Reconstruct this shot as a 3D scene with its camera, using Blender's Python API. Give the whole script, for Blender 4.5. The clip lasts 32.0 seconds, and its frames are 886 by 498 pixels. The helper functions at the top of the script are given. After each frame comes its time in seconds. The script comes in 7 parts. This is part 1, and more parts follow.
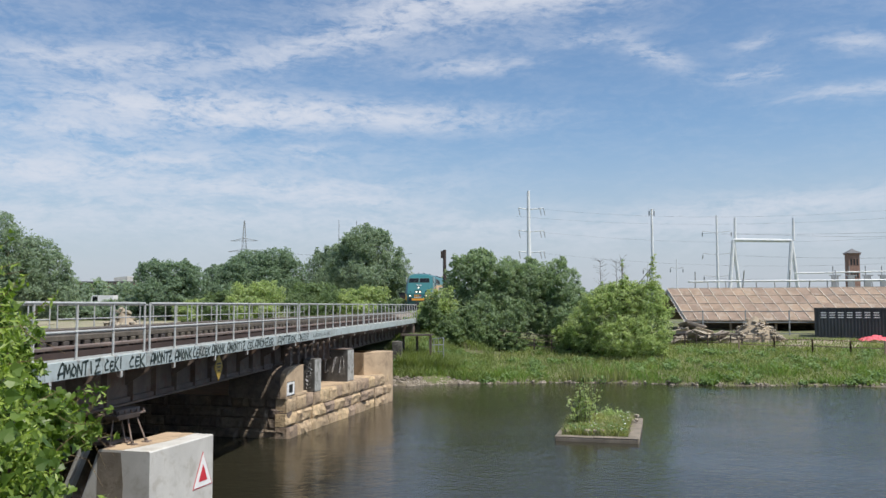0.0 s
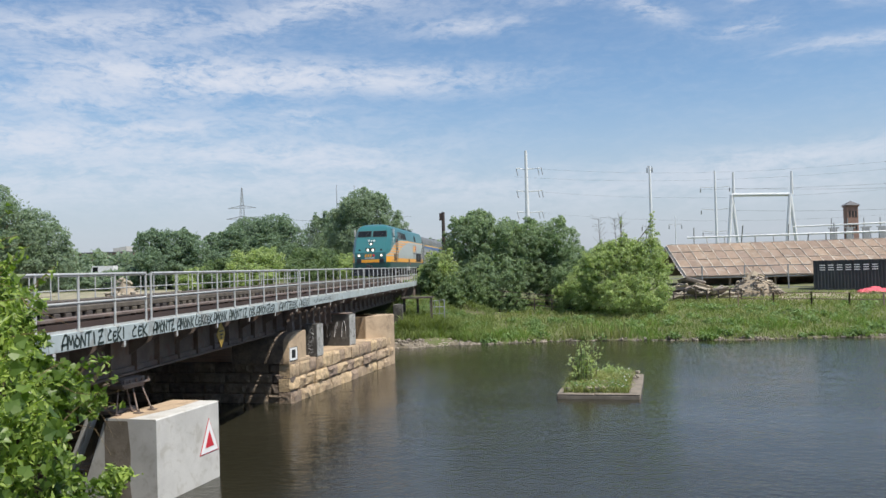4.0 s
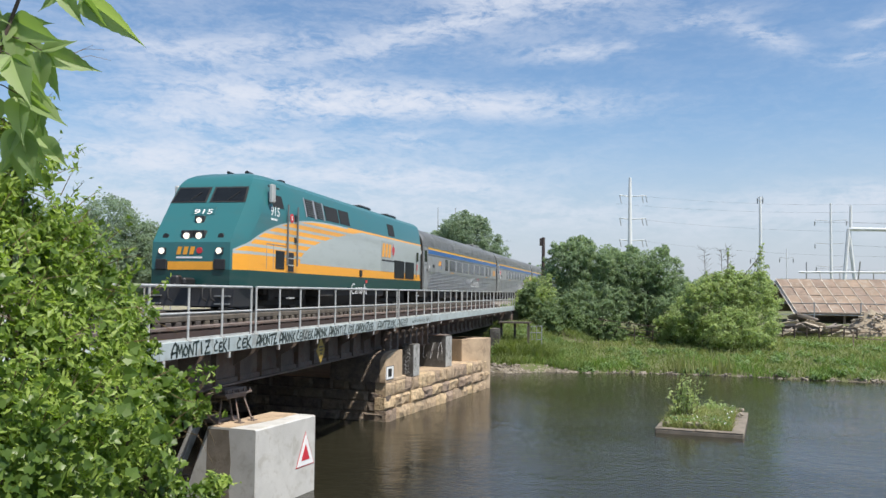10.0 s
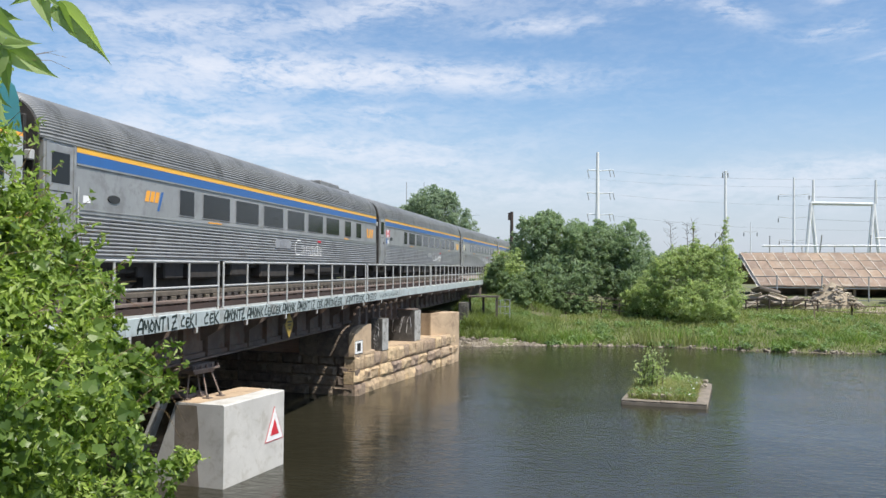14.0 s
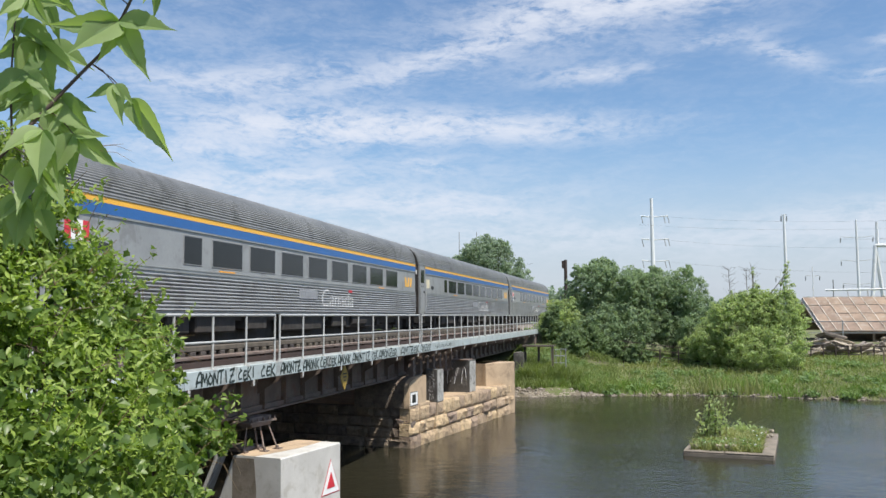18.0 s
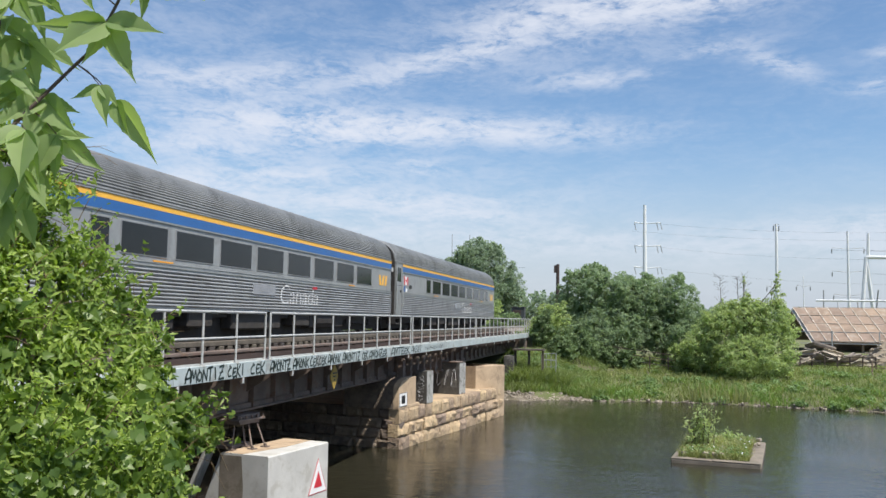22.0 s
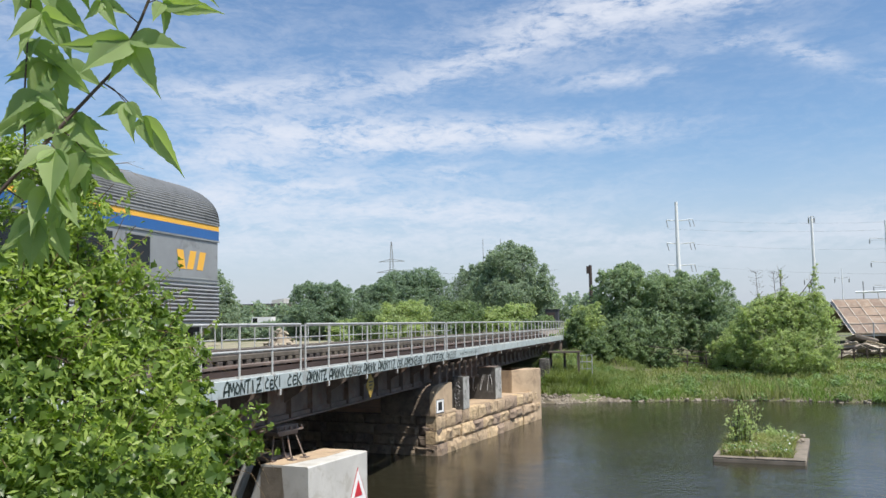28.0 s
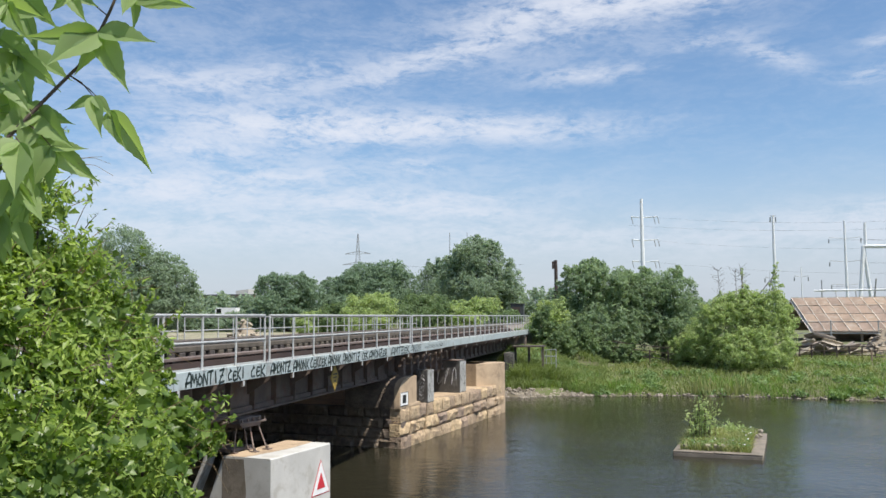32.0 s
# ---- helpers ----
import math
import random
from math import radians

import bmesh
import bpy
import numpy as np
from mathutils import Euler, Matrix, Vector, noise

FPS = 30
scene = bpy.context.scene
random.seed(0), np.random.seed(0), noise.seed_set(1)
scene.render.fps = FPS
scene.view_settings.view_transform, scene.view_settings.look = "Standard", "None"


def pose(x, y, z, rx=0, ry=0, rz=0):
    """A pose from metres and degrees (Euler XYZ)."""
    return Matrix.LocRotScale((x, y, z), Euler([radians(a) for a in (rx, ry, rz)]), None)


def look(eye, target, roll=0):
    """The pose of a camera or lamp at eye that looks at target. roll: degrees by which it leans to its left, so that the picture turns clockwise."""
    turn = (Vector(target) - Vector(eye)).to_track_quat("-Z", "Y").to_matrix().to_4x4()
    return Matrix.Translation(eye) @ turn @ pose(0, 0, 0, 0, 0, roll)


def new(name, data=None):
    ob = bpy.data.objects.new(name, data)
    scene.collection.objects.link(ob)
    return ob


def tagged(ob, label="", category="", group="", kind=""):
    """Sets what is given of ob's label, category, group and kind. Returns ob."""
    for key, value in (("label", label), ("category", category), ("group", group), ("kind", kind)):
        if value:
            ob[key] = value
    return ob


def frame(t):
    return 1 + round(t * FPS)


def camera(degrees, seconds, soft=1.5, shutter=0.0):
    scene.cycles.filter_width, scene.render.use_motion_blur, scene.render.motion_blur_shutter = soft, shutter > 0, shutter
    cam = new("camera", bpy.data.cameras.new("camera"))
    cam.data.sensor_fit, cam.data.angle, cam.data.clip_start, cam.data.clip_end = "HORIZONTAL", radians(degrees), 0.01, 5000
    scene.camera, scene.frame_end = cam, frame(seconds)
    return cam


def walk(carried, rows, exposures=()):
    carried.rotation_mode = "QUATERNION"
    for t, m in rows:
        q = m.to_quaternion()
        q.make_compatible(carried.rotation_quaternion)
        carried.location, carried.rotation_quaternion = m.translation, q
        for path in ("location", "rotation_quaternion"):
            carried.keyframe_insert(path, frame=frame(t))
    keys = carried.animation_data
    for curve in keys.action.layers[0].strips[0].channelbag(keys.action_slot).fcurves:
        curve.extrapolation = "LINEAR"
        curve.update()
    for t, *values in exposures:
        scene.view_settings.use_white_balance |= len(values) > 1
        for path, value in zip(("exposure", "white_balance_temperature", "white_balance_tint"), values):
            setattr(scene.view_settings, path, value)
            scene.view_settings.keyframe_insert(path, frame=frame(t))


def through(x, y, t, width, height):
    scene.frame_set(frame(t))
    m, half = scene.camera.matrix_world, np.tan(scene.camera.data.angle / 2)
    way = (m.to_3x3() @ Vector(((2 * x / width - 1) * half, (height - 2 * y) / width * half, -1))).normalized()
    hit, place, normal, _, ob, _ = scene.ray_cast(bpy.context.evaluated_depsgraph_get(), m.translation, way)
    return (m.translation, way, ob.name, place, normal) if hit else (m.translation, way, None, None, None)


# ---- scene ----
# The bridge runs along +y, the water lies at z = 0, the viewer stands on the near bank.
EYE = (0.0, 0.0, 5.42)
cam = camera(55.50, 32.0)
# seconds, yaw to the left, pitch, lean
TURNS = [
    (0, 5.66, 3.83, -0.17), (0.5, 5.20, 3.96, 0.02), (1, 5.30, 4.26, 0.26), (1.5, 5.54, 4.18, 0.46),
    (2, 5.87, 3.32, 0.28), (2.5, 5.47, 2.47, 0.46), (3, 4.82, 1.64, -0.72), (3.5, 5.79, 1.19, -1.84),
    (5.5, 4.73, 2.06, -0.31), (6, 5.30, 2.37, -0.72), (6.5, 6.13, 2.48, -0.39), (7, 7.46, 2.20, 0.58),
    (7.5, 8.87, 1.73, 0.59), (8, 10.40, 1.54, -0.15), (8.5, 10.98, 1.56, 0.05), (9, 11.38, 1.97, 0.47),
    (9.5, 11.98, 2.48, 0.70), (10, 12.36, 2.93, 0.65), (10.5, 12.54, 2.81, 0.18), (11, 13.28, 2.57, -0.46),
    (11.5, 13.44, 2.33, 0.10), (12, 12.86, 2.23, 1.01), (12.5, 11.96, 2.08, 1.74), (13, 10.04, 1.74, 2.45),
    (13.5, 8.73, 1.45, 2.46), (14, 10.21, 1.21, 0.46), (14.5, 12.43, 1.20, -2.21), (16.5, 13.64, 2.87, -0.59),
    (17, 13.64, 3.30, -0.37), (17.5, 13.58, 3.90, -0.15), (18, 13.84, 4.60, -0.36), (18.5, 14.39, 4.77, -0.82),
    (19, 14.64, 4.44, -0.56), (19.5, 14.47, 4.23, 0.07), (20, 14.22, 4.42, 0.30), (20.5, 13.65, 4.57, 0.48),
    (21, 13.21, 4.70, 0.72), (21.5, 13.19, 4.64, 0.80), (22, 13.35, 4.72, 0.94), (22.5, 13.49, 4.87, 0.65),
    (23, 14.10, 4.94, 0.60), (23.5, 14.81, 5.02, 0.70), (24, 14.99, 5.13, 0.75), (24.5, 15.08, 5.30, 0.66),
    (25, 15.61, 5.51, 0.44), (25.5, 15.82, 5.68, 0.32), (27.5, 15.25, 5.29, 0.08), (28, 15.46, 5.11, -1.05),
    (28.5, 15.49, 4.94, -1.61), (29, 14.69, 4.55, -1.52), (29.5, 14.02, 4.13, -1.04), (30, 13.64, 4.04, -0.75),
    (30.5, 13.33, 4.16, -0.83), (31, 13.18, 4.29, -0.69), (31.5, 13.06, 4.51, -0.44), (32, 13.19, 4.62, -0.35),
]


def aim(yaw, pitch, lean):
    y, p = radians(yaw), radians(pitch)
    way = Vector((-math.sin(y) * math.cos(p), math.cos(y) * math.cos(p), math.sin(p)))
    return look(EYE, Vector(EYE) + way, lean)


# the film's camera brightens a little as the train passes
EXPOSURES = ((0.0, 0.24), (3.0, 0.30), (6.0, 0.31), (8.0, 0.40), (10.0, 0.41), (12.0, 0.52), (14.0, 0.52), (17.0, 0.47), (22.0, 0.43), (28.0, 0.45), (32.0, 0.43))
walk(cam, [(t, aim(y, p, r)) for t, y, p, r in TURNS], EXPOSURES)

# ---- world, sun ----
SUN_WAY = Vector((0.47, -0.27, 1.0)).normalized()   # from the place to the sun


class Net:
    """Short hand for wiring shader nodes."""

    def __init__(self, tree):
        self.tree = tree
        tree.nodes.clear()

    def node(self, idname, **values):
        n = self.tree.nodes.new(idname)
        for key, value in values.items():
            if key == "blend":
                n.blend_type = value
            elif key == "kind":
                n.data_type = value
            elif key == "op":
                n.operation = value
            elif key == "dims":
                n.noise_dimensions = value
            else:
                self.put(n, key, value)
        return n

    def put(self, n, key, value):
        slot = n.inputs[int(key[1:])] if key[0] == "i" and key[1:].isdigit() else n.inputs[key.replace("_", " ")]
        if hasattr(value, "links"):
            self.tree.links.new(value, slot)
        elif hasattr(value, "outputs"):
            self.tree.links.new(value.outputs[0], slot)
        else:
            slot.default_value = value

    def math(self, op, a, b=0.0, c=0.0):
        return self.node("ShaderNodeMath", op=op, i0=a, i1=b, i2=c)

    def mix(self, f, a, b, blend="MIX"):
        n = self.node("ShaderNodeMix", kind="RGBA", blend=blend)
        for k, v in ((0, f), (6, a), (7, b)):
            self.put(n, f"i{k}", v)
        return n.outputs[2]

    def step(self, value, low, high):
        n = self.node("ShaderNodeMapRange", Value=value, From_Min=low, From_Max=high)
        n.interpolation_type = "SMOOTHSTEP"
        return n

    def noise(self, vector, scale, detail=4.0, rough=0.55, distortion=0.0):
        return self.node("ShaderNodeTexNoise", Vector=vector, Scale=scale, Detail=detail, Roughness=rough, Distortion=distortion)


world = bpy.data.worlds.new("sky")
scene.world = world
world.use_nodes = True
net = Net(world.node_tree)
sky = net.node("ShaderNodeTexSky")
sky.sky_type, sky.sun_disc = "NISHITA", False
sky.sun_elevation = math.asin(SUN_WAY.z)
sky.sun_rotation = math.atan2(SUN_WAY.x, SUN_WAY.y)
sky.air_density, sky.dust_density, sky.ozone_density = 1.0, 1.2, 2.0
direction = net.node("ShaderNodeTexCoord").outputs["Generated"]
sep = net.node("ShaderNodeSeparateXYZ", Vector=direction)
azimuth = net.math("MULTIPLY", net.math("ARCTAN2", sep.outputs[0], sep.outputs[1]), 57.2958)
height = net.math("MULTIPLY", net.math("ARCSINE", sep.outputs[2]), 57.2958)
flat = net.node("ShaderNodeCombineXYZ", X=azimuth, Y=height)
warp = net.noise(net.node("ShaderNodeVectorMath", op="MULTIPLY", i0=flat.outputs[0], i1=(0.10, 0.25, 1)), 1.0, 5.0, 0.6)
shift = net.node("ShaderNodeVectorMath", op="MULTIPLY_ADD", i0=warp.outputs["Color"], i1=(4.4, 1.7, 0), i2=flat.outputs[0])
bent = net.node("ShaderNodeSeparateXYZ", Vector=shift.outputs[0])
au, av = net.math("SUBTRACT", bent.outputs[0], 2.2), net.math("SUBTRACT", bent.outputs[1], 0.85)


def cloud(az, el, half_wide, half_high, slope=0.0, power=1.0):
    """A soft bank of cloud at an azimuth (to the right of +y) and an elevation, in degrees."""
    du = net.math("SUBTRACT", au, az)
    dv = net.math("SUBTRACT", net.math("SUBTRACT", av, el), net.math("MULTIPLY", du, slope))
    q = net.math("ADD", net.math("POWER", net.math("ABSOLUTE", net.math("DIVIDE", du, half_wide)), 2.0),
                 net.math("POWER", net.math("ABSOLUTE", net.math("DIVIDE", dv, half_high)), 2.0))
    return net.math("MULTIPLY", net.math("EXPONENT", net.math("MULTIPLY", q, -1.0)), power)


banks = [(-13.5, 12.9, 10.5, 0.85, -0.015, 1.45), (-24.5, 12.6, 6.5, 1.0, 0.03, 0.85), (-30.5, 11.0, 5, 0.7, 0.0, 0.7), (-32, 8.6, 6.5, 0.8, 0.0, 1.0), (-25, 9.6, 5, 0.5, 0.0, 0.7), (-29.5, 15.2, 5.5, 0.7, 0.0, 0.7), (-24, 16.2, 5.0, 0.6, 0.05, 0.45),
         (-1.0, 20.7, 9.5, 1.35, 0.09, 1.5), (9.5, 21.8, 7, 1.0, 0.12, 1.1), (-11.0, 18.4, 4.5, 0.9, 0.28, 0.85), (-17.0, 16.6, 4.5, 0.8, 0.25, 0.5), (-3.4, 15.9, 3.4, 0.55, -0.02, 0.85), (8.6, 16.3, 2.0, 0.8, -0.35, 0.9), (4.5, 17.6, 3.0, 0.5, 0.1, 0.5),
         (15.1, 14.6, 1.9, 0.5, 0.0, 0.7), (20.5, 13.0, 3.2, 0.45, 0.03, 0.7), (15.2, 16.6, 1.6, 0.35, 0.1, 0.5), (20.8, 16.0, 1.6, 0.6, -0.1, 0.6), (-14.3, 10.3, 1.8, 0.5, 0.0, 0.6), (-16, 8.0, 8, 0.6, 0.02, 0.8), (-12, 7.1, 5, 0.45, 0.0, 0.7),
         (-60, 22, 25, 6, 0.0, 0.6), (60, 18, 25, 5, 0.0, 0.5), (0, 38, 40, 6, 0.1, 0.5), (150, 30, 50, 12, 0.0, 0.5), (-130, 25, 40, 9, 0.0, 0.5)]
low_banks = [(-26, 14.3, 10, 3.2, 0.0, 0.32), (-6, 18.3, 11, 1.8, 0.08, 0.30), (-22, 9.3, 14, 2.3, 0.0, 0.32), (-21, 13.0, 9, 0.9, 0.0, 0.4), (-30, 6.2, 14, 1.6, 0.0, 0.55), (-8, 5.4, 16, 1.2, 0.0, 0.45), (17, 6.3, 9, 0.9, 0.03, 0.7), (14, 4.6, 14, 1.0, 0.0, 0.4)]
total = None
for b in banks + low_banks:
    c = cloud(*b)
    total = c if total is None else net.math("ADD", total, c)
wisp_a = net.noise(net.node("ShaderNodeVectorMath", op="MULTIPLY", i0=shift.outputs[0], i1=(0.22, 0.75, 1)), 1.0, 7.0, 0.62, 0.3)
wisp_b = net.noise(net.node("ShaderNodeVectorMath", op="MULTIPLY", i0=shift.outputs[0], i1=(0.9, 2.4, 1)), 1.0, 6.0, 0.6, 0.2)
wisp_c = net.noise(net.node("ShaderNodeVectorMath", op="MULTIPLY", i0=shift.outputs[0], i1=(1.5, 4.2, 1)), 1.0, 5.0, 0.58, 0.5)
grain = net.math("ADD", net.math("ADD", net.math("MULTIPLY", wisp_a, 0.55), net.math("MULTIPLY", wisp_b, 0.25)), net.math("MULTIPLY", wisp_c, 0.2))
cover = net.math("MULTIPLY", total, net.step(grain, 0.35, 0.63))
cover = net.math("ADD", cover, net.math("MULTIPLY", net.step(grain, 0.40, 0.8), 0.12))
cover = net.math("MULTIPLY", net.math("SUBTRACT", 1.0, net.math("EXPONENT", net.math("MULTIPLY", cover, -1.35))), 0.98)
veil = net.step(height, 13.0, 1.0)
blue = net.mix(1.0, sky.outputs[0], (0.84, 0.97, 1.06, 1), "MULTIPLY")
hazy = net.mix(net.math("MULTIPLY", veil, 0.78), blue, (4.25, 4.62, 5.35, 1))
clouded = net.mix(cover, hazy, (5.65, 5.9, 6.55, 1))
back = net.node("ShaderNodeBackground", Color=clouded, Strength=0.106)
net.tree.links.new(back.outputs[0], net.node("ShaderNodeOutputWorld").inputs[0])

sun = new("sun", bpy.data.lights.new("sun", "SUN"))
sun.data.energy, sun.data.angle, sun.data.color = 4.6, radians(0.6), (1.0, 0.94, 0.85)
sun.matrix_world = look(SUN_WAY * 100, (0, 0, 0))


# ---- materials ----
def shade(c, k):
    return (min(c[0] * k, 1), min(c[1] * k, 1), min(c[2] * k, 1), 1)


def blank(name):
    m = bpy.data.materials.new(name)
    m.use_nodes = True
    n = Net(m.node_tree)
    out = n.node("ShaderNodeOutputMaterial")
    return m, n, out


def place(n):
    """Object coordinates, shifted at random from piece to piece."""
    info = n.node("ShaderNodeObjectInfo")
    lift = n.math("MULTIPLY", info.outputs["Random"], 37.0)
    return n.node("ShaderNodeVectorMath", op="ADD", i0=n.node("ShaderNodeTexCoord").outputs["Object"], i1=lift).outputs[0]


def mat(name, col, rough=0.6, metal=0.0, var=0.18, scale=2.0, bump=0.15, grain=30.0, stain=None, amount=0.35, spec=0.5, piece=0.0, depth=0.02):
    m, n, out = blank(name)
    p = place(n)
    broad, fine = n.noise(p, scale, 5.0, 0.6), n.noise(p, grain, 6.0, 0.65)
    base = n.mix(n.step(broad, 0.3, 0.7), shade(col, 1 - var), shade(col, 1 + var))
    base = n.mix(n.math("MULTIPLY", n.step(fine, 0.35, 0.75), 0.5), base, shade(col, 1 - 1.3 * var))
    if stain:
        spots = n.noise(p, scale * 1.7, 8.0, 0.7, 0.4)
        base = n.mix(n.math("MULTIPLY", n.step(spots, 0.5, 0.64), amount * 2), base, (*stain, 1))
    if piece:
        k = n.math("ADD", n.math("MULTIPLY", n.node("ShaderNodeObjectInfo").outputs["Random"], 2 * piece), 1 - piece)
        tone = n.node("ShaderNodeCombineColor", Red=k, Green=k, Blue=n.math("ADD", n.math("MULTIPLY", k, 0.7), 0.3))
        base = n.mix(1.0, base, tone.outputs[0], "MULTIPLY")
    shader = n.node("ShaderNodeBsdfPrincipled", Base_Color=base, Metallic=metal, Specular_IOR_Level=spec)
    n.put(shader, "Roughness", n.math("ADD", n.math("MULTIPLY", broad, 0.2), rough - 0.1))
    if bump:
        n.put(shader, "Normal", n.node("ShaderNodeBump", Strength=bump, Distance=depth, Height=fine))
    n.tree.links.new(shader.outputs[0], out.inputs[0])
    return m


def leafy(name, dark, light, gloss=0.5, through=0.35, tint=(1.25, 1.35, 0.55, 1)):
    m, n, out = blank(name)
    isle = n.node("ShaderNodeNewGeometry").outputs["Random Per Island"]
    one = n.node("ShaderNodeObjectInfo").outputs["Random"]
    broad = n.noise(n.node("ShaderNodeTexCoord").outputs["Object"], 0.7, 3.0)
    k = n.math("FRACT", n.math("ADD", isle, one))
    f = n.math("ADD", n.math("MULTIPLY", k, 0.6), n.math("MULTIPLY", n.step(broad, 0.3, 0.7), 0.4))
    base = n.mix(f, (*dark, 1), (*light, 1))
    a = n.node("ShaderNodeBsdfPrincipled", Base_Color=base, Roughness=gloss, Specular_IOR_Level=0.35)
    b = n.node("ShaderNodeBsdfTranslucent", Color=n.mix(1.0, base, tint, "MULTIPLY"))
    n.tree.links.new(n.node("ShaderNodeMixShader", i0=through, i1=a, i2=b).outputs[0], out.inputs[0])
    return m


def glow(name, col, power):
    m, n, out = blank(name)
    n.tree.links.new(n.node("ShaderNodeEmission", Color=(*col, 1), Strength=power).outputs[0], out.inputs[0])
    return m


CONCRETE = mat("pale_concrete", (0.50, 0.49, 0.46), 0.85, var=0.10, scale=1.2, grain=25, stain=(0.30, 0.27, 0.22), amount=0.22)
TAN = mat("tan_concrete", (0.46, 0.345, 0.23), 0.9, var=0.16, scale=0.9, grain=14, stain=(0.22, 0.16, 0.11), amount=0.3, bump=0.3)
STONE = mat("sandstone", (0.46, 0.345, 0.225), 0.95, var=0.25, scale=2.2, grain=9, stain=(0.22, 0.16, 0.11), amount=0.35, bump=0.9, piece=0.36, depth=0.10)
# darker stone: grime plus under-deck shade put into the base colour
SHADED_GRIME = mat("shaded_grimy_rock_face", (0.21, 0.165, 0.125), 0.95, var=0.3, scale=2.2, grain=9, stain=(0.12, 0.095, 0.075), amount=0.4, bump=0.9, piece=0.25, depth=0.10)
DARK_CONCRETE = mat("dark_streaked_concrete", (0.085, 0.08, 0.073), 0.9, var=0.25, scale=1.4, grain=15, stain=(0.28, 0.27, 0.25), amount=0.25)
LIME = mat("streaked_limewash", (0.36, 0.36, 0.34), 0.9, var=0.25, scale=2.5, grain=12, stain=(0.13, 0.125, 0.115), amount=0.45)
RUST = mat("rusty_steel", (0.165, 0.13, 0.112), 0.8, 0.0, var=0.3, scale=1.3, grain=30, stain=(0.15, 0.075, 0.045), amount=0.25)
CURB = mat("brown_steel", (0.062, 0.042, 0.035), 0.75, var=0.2, scale=1.2, grain=20, stain=(0.06, 0.045, 0.04), amount=0.4)
GALV = mat("galvanised_steel", (0.53, 0.53, 0.51), 0.5, 0.35, var=0.12, scale=4, grain=30, bump=0.05)
FASCIA = mat("grey_painted_steel", (0.42, 0.48, 0.485), 0.6, 0.1, var=0.12, scale=1.5, grain=25, stain=(0.24, 0.23, 0.21), amount=0.3, bump=0.08)
TIE = mat("old_timber", (0.098, 0.084, 0.069), 0.95, var=0.3, scale=3, grain=20, stain=(0.075, 0.06, 0.05), piece=0.4)
RAIL = mat("rail_steel", (0.30, 0.25, 0.21), 0.45, 0.5, var=0.2, scale=5)
BALLAST = mat("ballast", (0.24, 0.21, 0.18), 0.95, var=0.35, scale=6, grain=25, bump=0.8, depth=0.05)
INK = mat("black_spray_paint", (0.02, 0.035, 0.032), 0.6, var=0.2)
INKWHITE = mat("white_spray_paint", (0.7, 0.7, 0.7), 0.6, var=0.1)
WHITE = mat("white_paint", (0.78, 0.78, 0.77), 0.5, var=0.06)
RED = mat("red_paint", (0.55, 0.035, 0.05), 0.45, var=0.1)
BLACK = mat("black_paint", (0.02, 0.02, 0.022), 0.5, var=0.2)
YELLOW = mat("faded_yellow_paint", (0.36, 0.24, 0.05), 0.6, var=0.2, scale=8)
RIM = mat("stained_rim_concrete", (0.21, 0.18, 0.145), 0.9, var=0.25, scale=1.5, grain=12, stain=(0.13, 0.11, 0.08), amount=0.35, bump=0.4)
LEAF_NEAR = leafy("vine_leaf", (0.037, 0.082, 0.019), (0.173, 0.258, 0.051), 0.38, 0.42)
LEAF_TIP = leafy("fine_yellow_green_leaf", (0.123, 0.208, 0.049), (0.406, 0.509, 0.123), 0.4, 0.48)
LEAF_BRANCH = leafy("box_elder_leaf", (0.133, 0.226, 0.092), (0.410, 0.513, 0.238), 0.5, 0.58)
# next three: leaf colours made paler and bluer to carry distance haze
LEAF_DARK = leafy("dark_tree_leaf", (0.191, 0.268, 0.170), (0.328, 0.428, 0.262), 0.55, 0.55, (1.2, 1.2, 0.8, 1))
LEAF_HAZED = leafy("hazed_tree_leaf", (0.195, 0.262, 0.194), (0.324, 0.418, 0.301), 0.7, 0.5, (1.2, 1.2, 0.8, 1))
LEAF_DEEP = leafy("hazed_deep_green_leaf", (0.133, 0.205, 0.138), (0.267, 0.364, 0.246), 0.6, 0.45, (1.2, 1.2, 0.8, 1))
LEAF_MID = leafy("green_tree_leaf", (0.138, 0.204, 0.103), (0.259, 0.352, 0.175), 0.55, 0.5, (1.2, 1.2, 0.8, 1))
LEAF_LIGHT = leafy("light_shrub_leaf", (0.262, 0.353, 0.160), (0.498, 0.589, 0.281), 0.55, 0.55, (1.2, 1.2, 0.8, 1))
GRASS = leafy("grass_blade", (0.130, 0.178, 0.059), (0.286, 0.340, 0.130), 0.6, 0.42)
STRAW = leafy("pale_grass_blade", (0.207, 0.235, 0.093), (0.393, 0.404, 0.197), 0.6, 0.4)
WEED = leafy("weed_leaf", (0.124, 0.200, 0.081), (0.243, 0.340, 0.146), 0.6, 0.45)
REED = leafy("reed_leaf", (0.108, 0.198, 0.048), (0.258, 0.378, 0.108), 0.5, 0.4)
BARK = mat("bark", (0.13, 0.10, 0.075), 0.95, var=0.3, scale=5, grain=30, bump=0.6)
TWIG = mat("twig_bark", (0.085, 0.06, 0.05), 0.8, var=0.2)
TENDRIL = mat("red_vine_stem", (0.19, 0.13, 0.065), 0.7, var=0.2)
EARTH = mat("earth_and_turf", (0.135, 0.14, 0.065), 0.98, var=0.35, scale=0.3, grain=6, stain=(0.09, 0.12, 0.03), amount=0.5, bump=0.6, depth=0.08)
